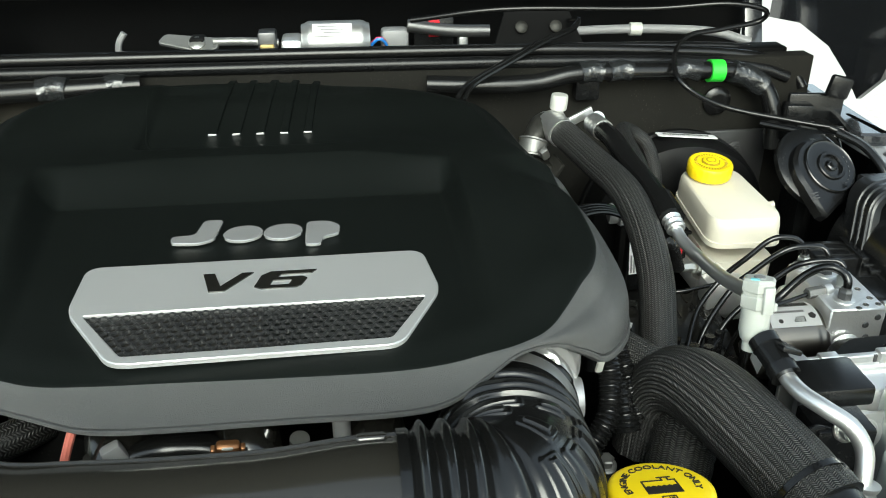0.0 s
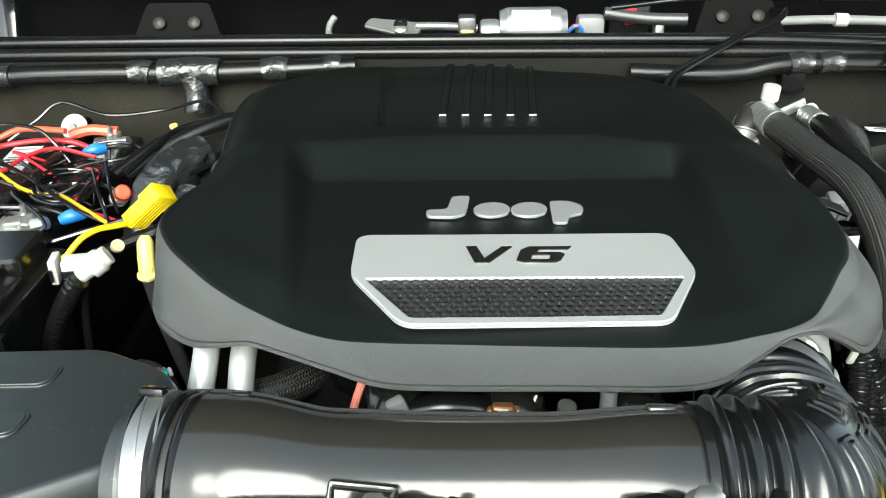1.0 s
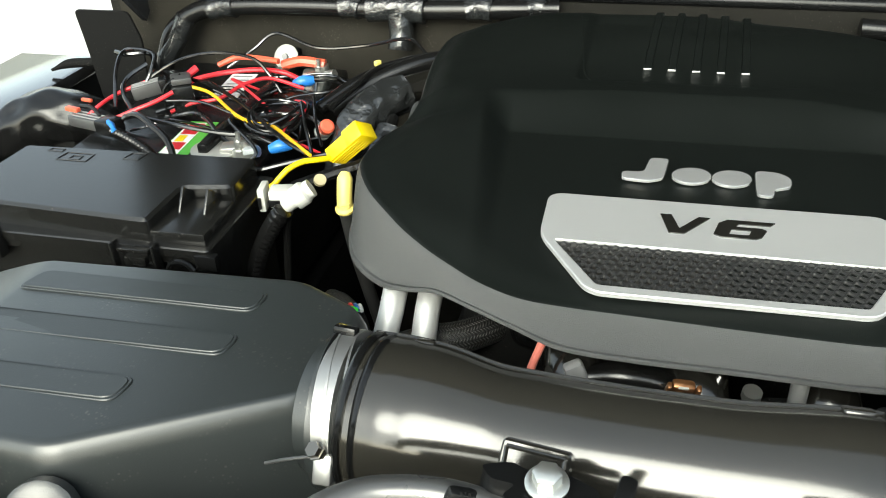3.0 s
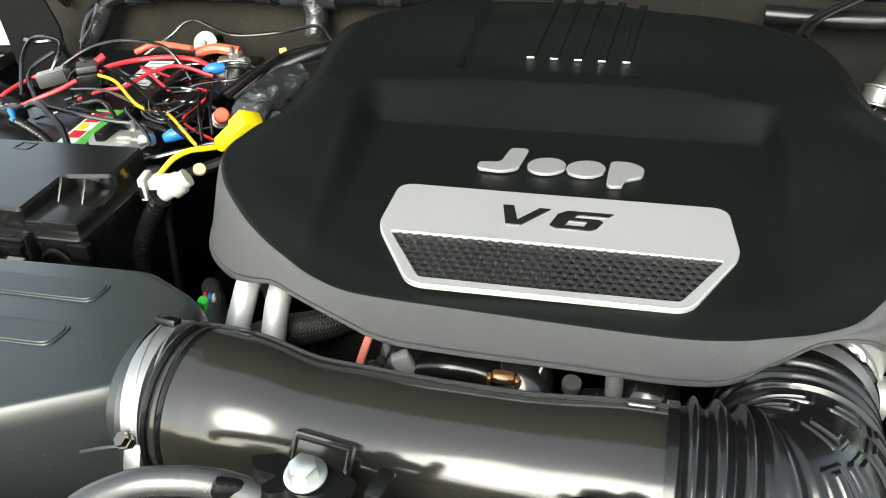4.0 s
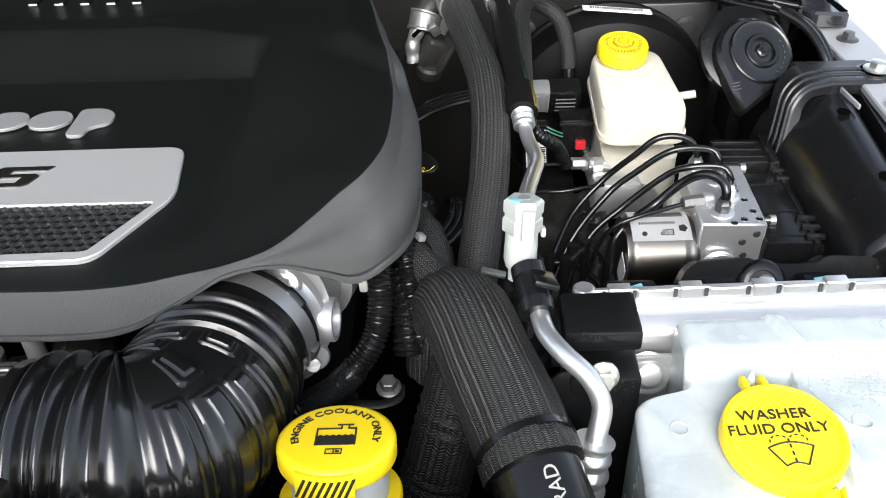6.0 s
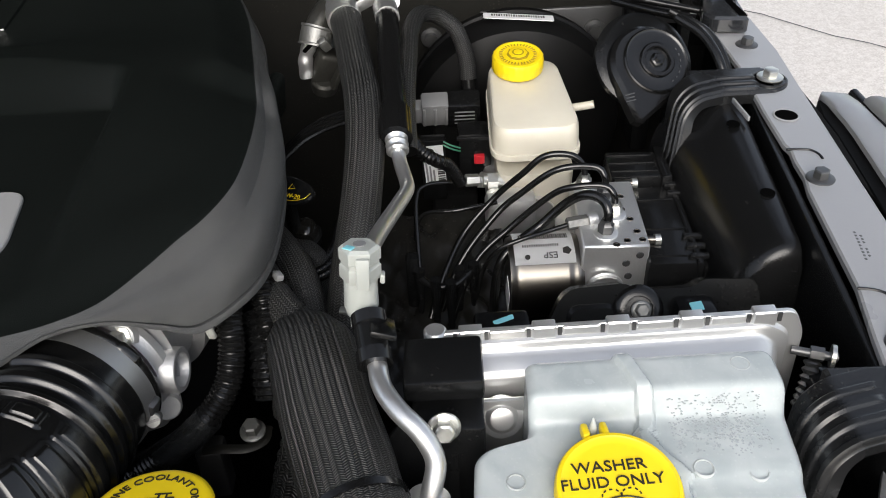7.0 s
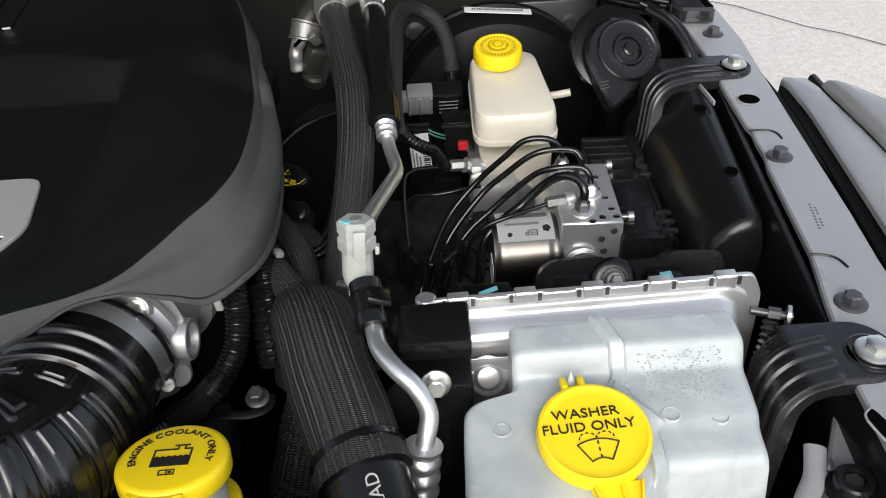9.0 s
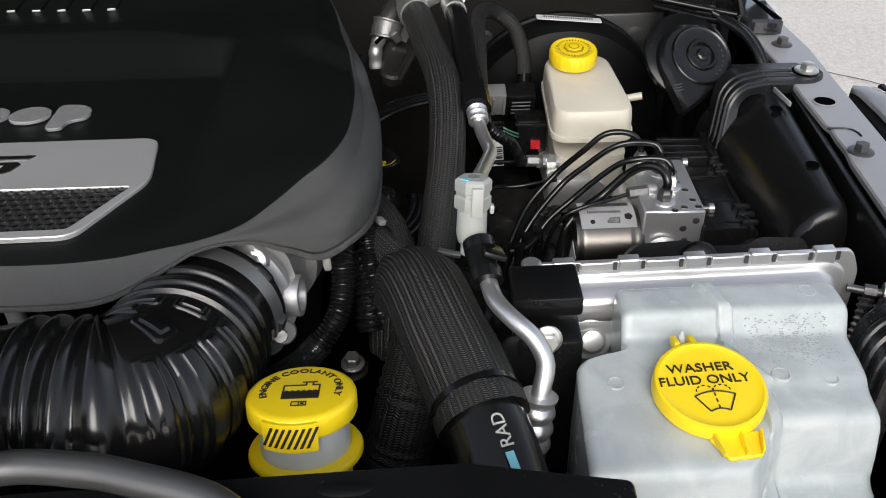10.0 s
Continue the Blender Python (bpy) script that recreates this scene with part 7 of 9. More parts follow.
def radiator_hose():
    r = thing("radiator_hose", "thick radiator hose in a black woven sleeve", "hose", (0.28, 0.43, 0.90))
    path = [(0.232, 0.535, 0.93), (0.236, 0.535, 0.975), (0.243, 0.522, 1.003), (0.251, 0.500, 1.017), (0.259, 0.470, 1.022), (0.268, 0.435, 1.021), (0.277, 0.405, 1.017), (0.285, 0.378, 1.011)]
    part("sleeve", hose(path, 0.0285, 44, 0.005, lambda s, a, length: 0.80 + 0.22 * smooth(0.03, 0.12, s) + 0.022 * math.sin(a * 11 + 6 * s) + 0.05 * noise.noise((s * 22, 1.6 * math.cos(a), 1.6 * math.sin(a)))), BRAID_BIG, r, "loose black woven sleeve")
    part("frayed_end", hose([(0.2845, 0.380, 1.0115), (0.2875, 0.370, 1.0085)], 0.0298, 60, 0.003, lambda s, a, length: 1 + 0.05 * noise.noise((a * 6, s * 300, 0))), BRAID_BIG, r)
    part("end_wrap", hose([(0.2830, 0.385, 1.0125), (0.2842, 0.3810, 1.0118)], 0.0303, 44, 0.002), RUBBER, r)
    part("bare_hose", hose([(0.284, 0.382, 1.012), (0.293, 0.350, 1.002), (0.300, 0.320, 0.986), (0.306, 0.29, 0.955), (0.31, 0.27, 0.91)], 0.0262, 40), RUBBER, r)
    ahead = Vector((-0.009, 0.032, 0.010)).normalized()
    out = Vector((0.0021, -0.0069, 0.0250)).normalized()
    across = out.cross(ahead)
    m = Matrix(((ahead.x, across.x, out.x, 0.2950), (ahead.y, across.y, out.y, 0.3460), (ahead.z, across.z, out.z, 1.0291), (0, 0, 0, 1)))
    words("RAD", 0.0112, m, r, material=WHITE, label="white printed lettering", depth=0.0004)
    part("blue_mark", block((0.012, 0.005, 0.0006), m @ pose(-0.020, 0.001, -0.0004), 0), CYAN, r, "pale blue paint stripe")
    part("spring_clamp", hose([(0.3012, 0.314, 0.982), (0.3025, 0.308, 0.977)], 0.0275, 40, 0.003), STEEL, r)
    part("clamp_ear", block((0.004, 0.012, 0.020), pose(0.324, 0.318, 0.998, 30, 30, 0), 0.001), STEEL, r)
    part("clamp_ear", block((0.004, 0.012, 0.020), pose(0.286, 0.312, 1.000, 30, -10, 0), 0.001), STEEL, r)
    s = thing("heater_hose", "small hose in a woven sleeve that runs beside the engine cover", "hose", (0.23, 0.58, 0.9))
    part("sleeve", hose([(0.188, 0.640, 0.990), (0.205, 0.600, 1.008), (0.220, 0.565, 1.012), (0.238, 0.540, 1.008), (0.258, 0.522, 0.995), (0.270, 0.51, 0.96)], 0.0125, 22), BRAID, s)
    part("sleeve", hose([(0.190, 0.690, 0.985), (0.212, 0.650, 0.995), (0.232, 0.612, 0.985), (0.240, 0.58, 0.94)], 0.0135, 22), BRAID, s)
    part("cable_tie", hose([(0.2165, 0.572, 1.0120), (0.2185, 0.568, 1.0122)], 0.0140, 24, 0.001), RUBBER, s)
    part("tie_lock", block((0.006, 0.008, 0.005), pose(0.222, 0.572, 1.025, 0, 20, 30), 0.001), GREY, s)
    part("silver_clip", block((0.018, 0.006, 0.003), pose(0.275, 0.545, 1.012, 0, 10, -10), 0.0008), ZINC, s)
    b = thing("lower_hose", "dark corrugated lower hose in a woven sleeve", "hose", (0.24, 0.49, 0.85))
    part("sleeve", hose([(0.262, 0.515, 0.985), (0.252, 0.500, 0.955), (0.240, 0.480, 0.920), (0.226, 0.465, 0.87)], 0.026, 30, 0.004, ribbed(0.009, 0.04)), BRAID, b)
    part("bellows", hose([(0.207, 0.560, 1.006), (0.211, 0.538, 0.988), (0.213, 0.520, 0.960)], 0.0115, 24, 0.0012, ribbed(0.0062, 0.09)), SATIN, b)
    return r


def conduits():
    c = thing("wire_conduit", "black split corrugated wire conduit beside the throttle", "wire conduit", (0.16, 0.50, 0.9), "wire conduits")
    part("conduit", hose([(0.192, 0.555, 1.040), (0.194, 0.532, 1.026), (0.194, 0.517, 1.005), (0.188, 0.502, 0.987), (0.169, 0.490, 0.966), (0.145, 0.484, 0.950), (0.11, 0.48, 0.93)], 0.0088, 18, 0.0007, ribbed(0.0034, 0.08)), RUBBER, c)
    part("tape_wrap", hose([(0.176, 0.493, 0.972), (0.160, 0.487, 0.958), (0.140, 0.483, 0.946)], 0.0105, 18), TAPE, c)
    c2 = thing("wire_conduit", "black split corrugated wire conduit under the cover's edge", "wire conduit", (0.21, 0.56, 0.9), "wire conduits")
    part("conduit", hose([(0.206, 0.590, 1.035), (0.212, 0.560, 1.018), (0.216, 0.538, 0.995), (0.222, 0.520, 0.97)], 0.0085, 18, 0.0007, ribbed(0.0034, 0.08)), RUBBER, c2)
    part("white_tag", block((0.006, 0.004, 0.016), pose(0.184, 0.520, 1.020, 20, 0, 0), 0.002), WHITE, c2)
    return c


def loop_hose():
    h = thing("vacuum_hose", "looped hose in a fine woven sleeve with a plug", "hose", (0.36, 0.93, 0.95))
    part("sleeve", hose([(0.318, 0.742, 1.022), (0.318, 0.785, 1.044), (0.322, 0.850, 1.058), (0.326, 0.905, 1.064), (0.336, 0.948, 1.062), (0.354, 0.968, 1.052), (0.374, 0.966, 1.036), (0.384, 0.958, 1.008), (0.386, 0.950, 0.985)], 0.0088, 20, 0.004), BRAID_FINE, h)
    part("tail", hose([(0.318, 0.8, 1.046), (0.319, 0.771, 1.03), (0.323, 0.773, 1.012), (0.333, 0.775, 0.998), (0.344, 0.779, 0.988), (0.355, 0.795, 0.972), (0.367, 0.805, 0.945)], 0.0062, 14, 0.0012, ribbed(0.0045, 0.08)), RUBBER, h)
    part("boot", hose([(0.3855, 0.953, 0.992), (0.386, 0.945, 0.965)], 0.0085, 16), RUBBER, h)
    c = thing("sensor_plug", "grey and black electrical plug beside the brake booster", "connector", (0.36, 0.93, 0.90))
    part("black_half", block((0.040, 0.026, 0.034), pose(0.377, 0.935, 0.945, 20, 0, 0), 0.004), SATIN, c)
    for i in range(4):
        part("print_bar", block((0.022, 0.0008, 0.0014), pose(0.377, 0.935, 0.945, 20, 0, 0) @ pose(0.002, -0.0132, 0.007 + 0.0058 * i), 0), GREY, c)
    for dx in (-0.012, 0.0, 0.012):
        part("grip_rib", block((0.0035, 0.004, 0.026), pose(0.347, 0.932, 0.948, 20, 0, 0) @ pose(dx, -0.0115, 0.003), 0.001), GREY, c)
    part("grey_half", block((0.030, 0.022, 0.032), pose(0.347, 0.932, 0.948, 20, 0, 0), 0.003), GREY, c, "light grey plug half")
    part("latch", block((0.016, 0.016, 0.024), pose(0.328, 0.930, 0.950, 20, 0, 0), 0.003), GREY, c)
    part("bracket", block((0.05, 0.02, 0.12), pose(0.370, 0.955, 0.83), 0.004), DARK, c)
    s = thing("relay", "black relay with a white barcode label and red lock", "relay", (0.36, 0.89, 0.86))
    part("housing", block((0.035, 0.030, 0.060), pose(0.3865, 0.886, 0.901, 0, 0, 0), 0.003), SATIN, s)
    part("cover_lip", block((0.039, 0.006, 0.004), pose(0.3865, 0.871, 0.955, 0, 0, 0), 0.001), BRACE, s)
    part("red_lock", block((0.011, 0.006, 0.010), pose(0.3905, 0.868, 0.928, 0, 0, 0), 0.001), RED, s, "red plastic lock")
    part("label_block", block((0.027, 0.014, 0.075), pose(0.3425, 0.8762, 0.882, 0, 0, 0), 0.002), SATIN, s)
    m = pose(0.3425, 0.8686, 0.932, 0, -4, 0)
    label = part("label", block((0.0220, 0.0008, 0.045), m @ pose(0, 0, -0.026), 0), PAPER, s, "white barcode label")
    for i in range(9):
        part("print_bar", block((0.0075, 0.0004, 0.0013 if i % 3 else 0.0022), m @ pose(0.0065, -0.0006, -0.025 + 0.0028 * i), 0), INK, label)
    for i in range(3):
        part("print_bar", block((0.0020, 0.0004, 0.024 - 0.005 * i), m @ pose(-0.0085 + 0.0036 * i, -0.0006, -0.024), 0), GREY, label)
    part("round_mark", lathe([(0.0042, 0), (0.0042, 0.0004)], m @ pose(-0.003, -0.0004, 0.0125, 90, 0, 0), 20), INK, label)
    for d in (0.0, 0.004):
        part("green_lead", hose([(0.353, 0.8680, 0.956 - d), (0.361, 0.8660, 0.952 - d), (0.371, 0.8700, 0.946 - d)], 0.0009, 6), TEAL, s)
    part("stand", block((0.05, 0.03, 0.12), pose(0.365, 0.895, 0.76), 0.004), DARK, s)
    return h


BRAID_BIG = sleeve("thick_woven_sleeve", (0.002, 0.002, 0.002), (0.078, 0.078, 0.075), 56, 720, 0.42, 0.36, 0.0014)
ac_lines()
radiator_hose()
conduits()
loop_hose()


def dipstick():
    d = thing("oil_dipstick_tag", "black oil filler tag with yellow print beside the cover", "oil tag", (0.225, 0.685, 0.95))
    m = pose(0.213, 0.714, 1.006, 32, 0, -24)
    oval = [(0.027 * math.cos(a), 0.0125 * math.sin(a)) for a in [2 * math.pi * i / 32 for i in range(32)]]
    part("handle", plate(oval, 0, 0.005, 0.0012, m), SATIN, d)
    words("0W-20", 0.0058, m @ pose(0.008, -0.0055, 0.0052), d, material=YELLOW, label="small yellow printed oil grade", depth=0.0002)
    part("print_line", hose([m @ Vector((0.024 * math.cos(a), 0.0102 * math.sin(a), 0.0051)) for a in [-2.2 + 0.2 * i for i in range(12)]], 0.0003, 6), YELLOW, d, "thin yellow printed outline")
    part("print_mark", hose([m @ Vector(p) for p in ((0.003, 0.0005, 0.0051), (0.003, 0.0050, 0.0051), (0.008, 0.0050, 0.0051), (0.008, 0.0005, 0.0051), (0.003, 0.0005, 0.0051))], 0.0003, 6), YELLOW, d)
    cap = thing("oil_sensor", "small glossy black oil sensor among the hoses", "sensor", (0.227, 0.702, 0.93))
    part("cap", lathe([(0.012, -0.03), (0.012, 0.0), (0.0105, 0.006), (0.006, 0.009)], pose(0.221, 0.722, 0.958, 15, 0, 0), 24), GLOSSY, cap)
    part("collar", lathe([(0.015, -0.012), (0.015, -0.006), (0.012, -0.005)], pose(0.221, 0.722, 0.958, 15, 0, 0), 24), RUBBER, cap)
    st = thing("engine_bracket", "thin dull steel strap bent beside the engine", "bracket", (0.185, 0.508, 0.88))
    part("strap", hose([(0.155, 0.512, 0.915), (0.172, 0.507, 0.922), (0.190, 0.506, 0.922), (0.202, 0.513, 0.921), (0.203, 0.527, 0.920)], 0.0045, 8, 0.003, flat=0.4), GRIME, st)
    part("strap_foot", block((0.02, 0.02, 0.05), pose(0.162, 0.515, 0.868), 0.003), STEEL, st)
    part("stem", hose([(0.213, 0.714, 1.006), (0.213, 0.72, 0.95)], 0.006, 10), RUBBER, d)
    for i in range(3):
        c = thing("vacuum_hose", "thin ribbed black hose curving beside the refrigerant hose", "hose", (0.21, 0.69, 0.90), "vacuum hoses")
        k = 0.0065 * i
        part("tube", hose([(0.246 + k, 0.760, 0.935), (0.249 + k, 0.735, 0.948), (0.245 + k, 0.714 - k * 0.4, 0.942), (0.231 + k * 0.6, 0.697 - k, 0.936), (0.207, 0.694 - k, 0.930), (0.180, 0.700 - k, 0.915)], 0.0042, 12, 0.0012, ribbed(0.004, 0.07)), RUBBER, c)
    b = thing("braided_hose", "short black braided hose beside the oil sensor", "hose", (0.20, 0.71, 0.90))
    part("sleeve", hose([(0.180, 0.722, 0.935), (0.203, 0.714, 0.944), (0.222, 0.708, 0.945), (0.236, 0.698, 0.930), (0.240, 0.690, 0.90)], 0.0105, 22), BRAID, b)
    n = thing("wire_bundle", "thin black wires running under the refrigerant hoses", "wires", (0.25, 0.83, 0.95))
    for i in range(4):
        part("wire", hose([(0.195, 0.795 + 0.006 * i, 0.985), (0.221, 0.812 + 0.007 * i, 1.000), (0.255, 0.832 + 0.007 * i, 1.004), (0.290, 0.848 + 0.007 * i, 1.000), (0.325, 0.855 + 0.007 * i, 0.985)], 0.0028, 8), RUBBER, n)
    g = thing("latch_stud", "small brass-coloured latch bolt by the fender flange", "latch", (0.578, 0.478, 0.95))
    part("stud", hose([(0.565, 0.490, 1.008), (0.580, 0.484, 1.008), (0.592, 0.480, 1.008)], 0.0030, 14), STEEL, g)
    part("washer", hose([(0.588, 0.482, 1.008), (0.5905, 0.481, 1.008)], 0.0078, 24), ZINC, g)
    part("nut", hose([(0.576, 0.486, 1.008), (0.584, 0.483, 1.008)], 0.0050, 6), STEEL, g)
    part("spring", hose([(0.578, 0.483, 1.003), (0.574, 0.475, 0.990), (0.570, 0.470, 0.975)], 0.005, 10, 0.001, ribbed(0.005, 0.2)), STEEL, g)
    part("rest", block((0.03, 0.03, 0.10), pose(0.586, 0.470, 0.90), 0.008), SATIN, g)
    return d


dipstick()


# ---- cowl: wiper drive and harness ----
def cowl_things():
    w = thing("wiper_motor", "silver wiper motor with a white label in the cowl", "wiper motor", (0.0, 1.235, 1.055))
    part("body", hose([(-0.052, 1.238, 1.110), (0.0, 1.238, 1.110), (0.045, 1.238, 1.110)], 0.030, 32, 0.004, lambda s, a, length: 0.85 + 0.15 * smooth(0, 0.012, min(s, length - s))), CLAMP, w)
    part("gear_case", block((0.03, 0.05, 0.06), pose(-0.066, 1.238, 1.060), 0.006), CAST, w)
    part("label", block((0.055, 0.020, 0.0008), pose(-0.008, 1.217, 1.1315, 44, 0, 0), 0), PAPER, w, "white paper label")
    for i in range(3):
        part("print_bar", block((0.042 - 0.008 * i, 0.0016, 0.0004), pose(-0.008, 1.217, 1.1324, 44, 0, 0) @ pose(0, 0.005 - 0.005 * i, 0), 0), GREY, w)
    part("plug", block((0.040, 0.03, 0.05), pose(0.082, 1.250, 1.075), 0.006), GREY, w)
    part("foot", block((0.08, 0.05, 0.04), pose(0.0, 1.238, 1.054), 0.004), STEEL, w)
    for mat, y in ((RED, 1.225), (BLUE, 1.220)):
        part("lead", hose([(0.046, y, 1.108), (0.058, y - 0.004, 1.118), (0.068, y, 1.108), (0.064, y, 1.095)], 0.0024, 8), mat, w)
    b = thing("wiper_linkage", "worn steel wiper arm linkage with a pivot disc", "wiper linkage", (-0.19, 1.23, 1.055))
    part("crank", plate(rounded([(-0.055, 0.004), (0.010, -0.016), (0.030, -0.008), (0.028, 0.010), (0.0, 0.014), (-0.045, 0.020)], 0.006), 0, 0.005, 0.001, pose(-0.197, 1.228, 1.112, 35, 0, 0)), DULL, b)
    part("pivot", lathe([(0.011, 0), (0.011, 0.005), (0.006, 0.007)], pose(-0.197, 1.224, 1.114, 35, 0, 0), 24), ZINC, b)
    part("rod", hose([(-0.175, 1.228, 1.117), (-0.13, 1.230, 1.116), (-0.085, 1.232, 1.112)], 0.006, 12), DULL, b)
    part("yoke", block((0.026, 0.03, 0.045), pose(-0.100, 1.235, 1.085), 0.004), STEEL, b)
    part("brass_bush", block((0.020, 0.006, 0.016), pose(-0.100, 1.216, 1.098), 0.002), surface("brass", (0.42, 0.32, 0.12), 0.4, 0.5), b)
    part("post", block((0.02, 0.03, 0.07), pose(-0.197, 1.235, 1.054), 0.003), DARK, b)
    part("drive_shaft", hose([(0.10, 1.24, 1.13), (0.16, 1.238, 1.122), (0.22, 1.236, 1.120)], 0.009, 14), STEEL, b)
    for x0, turn in ((-0.515, 0), (0.285, 0)):
        k = thing("cowl_bracket", "black stamped steel cowl bracket with two screws", "bracket", (x0, 1.20, 1.055))
        # bracket and foot are coloured darker for the hood's shade
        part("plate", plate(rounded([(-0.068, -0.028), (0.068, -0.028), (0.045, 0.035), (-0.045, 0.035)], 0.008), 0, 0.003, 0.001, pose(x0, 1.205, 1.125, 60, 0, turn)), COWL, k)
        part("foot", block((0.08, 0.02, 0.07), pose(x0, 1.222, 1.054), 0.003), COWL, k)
        for dx in (-0.025, 0.025):
            # dark metal in place of steel, for the shade on the screws
            part("screw", lathe([(0.009, 0), (0.009, 0.002), (0.005, 0.005)], pose(x0 + dx, 1.200, 1.132, 60, 0, 0), 12), GRIME, k)
    q = thing("fuse_strip", "black cowl connector strip with red fuses", "connector", (0.17, 1.25, 1.055))
    part("strip", block((0.060, 0.03, 0.085), pose(0.140, 1.265, 1.054), 0.004), SATIN, q)
    for z in (1.112, 1.128):
        part("fuse", block((0.016, 0.006, 0.007), pose(0.140, 1.249, z, 25, 0, 0), 0.001), RED, q, "red blade fuse")
    part("terminal", block((0.014, 0.02, 0.07), pose(0.182, 1.245, 1.054), 0.003), ALU, q)
    p = thing("cowl_pipe", "grey washer pipe with a joint lying in the cowl", "pipe", (0.48, 1.22, 1.055))
    part("pipe", hose([(0.30, 1.215, 1.120), (0.42, 1.215, 1.122), (0.54, 1.205, 1.118), (0.60, 1.185, 1.105)], 0.0065, 12), GREY, p)
    part("joint", hose([(0.425, 1.2148, 1.122), (0.442, 1.2138, 1.1215)], 0.0095, 14), WHITE, p)
    g = thing("cowl_clip", "pale curved plastic clip in the cowl", "clip", (-0.29, 1.2, 1.055))
    part("clip", hose([(-0.300, 1.205, 1.110), (-0.297, 1.203, 1.125), (-0.288, 1.204, 1.138)], 0.0045, 10), GREY, g)
    part("stem", block((0.012, 0.012, 0.06), pose(-0.298, 1.210, 1.054), 0.002), SATIN, g)


def harness():
    h = thing("firewall_harness", "taped black corrugated wiring harness along the firewall", "wire harness", (-0.1, 1.075, 1.05))
    left = [(-0.820, 1.050, 1.005), (-0.800, 1.058, 1.055), (-0.760, 1.066, 1.085), (-0.70, 1.070, 1.094), (-0.58, 1.072, 1.096), (-0.46, 1.072, 1.095), (-0.33, 1.075, 1.098), (-0.25, 1.085, 1.098)]
    part("conduit", hose(left, 0.0130, 18, 0.002, ribbed(0.0045, 0.02)), RUBBER, h)
    right = [(0.110, 1.072, 1.090), (0.186, 1.070, 1.087), (0.253, 1.070, 1.088), (0.313, 1.072, 1.098), (0.408, 1.075, 1.097), (0.531, 1.078, 1.092), (0.570, 1.072, 1.074), (0.585, 1.060, 1.040), (0.588, 1.050, 0.99)]
    part("conduit", hose(right, 0.0120, 18, 0.002, ribbed(0.0045, 0.02)), RUBBER, h)

    def wrap(a, b, r):
        mid = tuple((u + v) / 2 + 0.002 for u, v in zip(a, b))
        part("tape_wrap", hose([a, mid, b], r, 22, 0.004, lambda s, t, length: 1 + 0.08 * noise.noise((s * 60, 2 * math.cos(t), 2 * math.sin(t)))), TAPE, h, "wrinkled black tape")
    wrap((-0.545, 1.072, 1.096), (-0.515, 1.072, 1.0955), 0.0158)
    wrap((-0.505, 1.072, 1.0955), (-0.425, 1.072, 1.0955), 0.0185)
    wrap((-0.462, 1.070, 1.093), (-0.460, 1.058, 1.045), 0.0165)
    wrap((-0.370, 1.0735, 1.097), (-0.335, 1.074, 1.098), 0.0155)
    wrap((-0.29, 1.080, 1.098), (-0.27, 1.083, 1.098), 0.0145)
    wrap((-0.74, 1.068, 1.088), (-0.70, 1.070, 1.094), 0.0155)
    wrap((-0.815, 1.052, 1.02), (-0.775, 1.062, 1.078), 0.0150)
    wrap((0.313, 1.072, 1.098), (0.345, 1.073, 1.098), 0.0145)
    wrap((0.352, 1.073, 1.098), (0.385, 1.074, 1.0975), 0.0140)
    wrap((0.440, 1.076, 1.096), (0.480, 1.077, 1.095), 0.0145)
    wrap((0.525, 1.078, 1.093), (0.572, 1.071, 1.072), 0.0155)
    part("green_tape", hose([(0.493, 1.0772, 1.0945), (0.512, 1.0776, 1.0938)], 0.0152, 22), GREEN, h, "bright green tape band")
    part("clip", block((0.034, 0.02, 0.035), pose(0.328, 1.088, 1.058), 0.004), SATIN, h)
    part("grommet", lathe([(0.020, 0), (0.020, 0.004), (0.014, 0.008), (0.008, 0.008)], pose(0.520, 1.099, 1.046, 90, 0, 0), 28), RUBBER, h)
    leads = thing("cowl_wires", "two black wires that cross from the cowl to the engine", "wires", (0.25, 1.1, 1.1))
    for d in (0, 0.009):
        part("wire", hose([(0.140 + d, 1.005, 1.088), (0.159 + d, 1.030, 1.102), (0.217 + d, 1.070, 1.120), (0.265 + d, 1.105, 1.134), (0.313 + d * 0.5, 1.135, 1.142), (0.332, 1.160, 1.150), (0.336 - d, 1.20, 1.14)], 0.0032, 8), RUBBER, leads)
    loop = thing("hood_cable", "thin black cable looped over the cowl corner", "cable", (0.5, 1.05, 1.04))
    part("cable", hose([(0.10, 1.180, 1.150), (0.226, 1.150, 1.168), (0.417, 1.130, 1.168), (0.518, 1.110, 1.176), (0.572, 1.105, 1.168), (0.575, 1.118, 1.150), (0.520, 1.112, 1.142), (0.462, 1.095, 1.136), (0.438, 1.065, 1.110), (0.446, 1.035, 1.086), (0.499, 1.025, 1.060), (0.581, 1.000, 1.046), (0.640, 0.975, 1.040)], 0.0036, 10), RUBBER, loop)
    part("cable", hose([(0.560, 1.040, 1.030), (0.600, 1.010, 1.028), (0.640, 0.985, 1.026)], 0.005, 10), RUBBER, loop)
    corner = thing("cowl_corner", "black cowl corner bracket with cut edges", "bracket", (0.645, 1.05, 0.95))
    part("upright", block((0.075, 0.010, 0.10), pose(0.642, 1.055, 0.965, 0, 0, -8), 0.003), SATIN, corner)
    part("tab", block((0.030, 0.012, 0.030), pose(0.660, 1.040, 1.062, 0, 12, -8), 0.004), SATIN, corner)
    part("relay_box", block((0.036, 0.024, 0.050), pose(0.612, 1.045, 1.005, 0, 0, -8), 0.003), SATIN, corner)
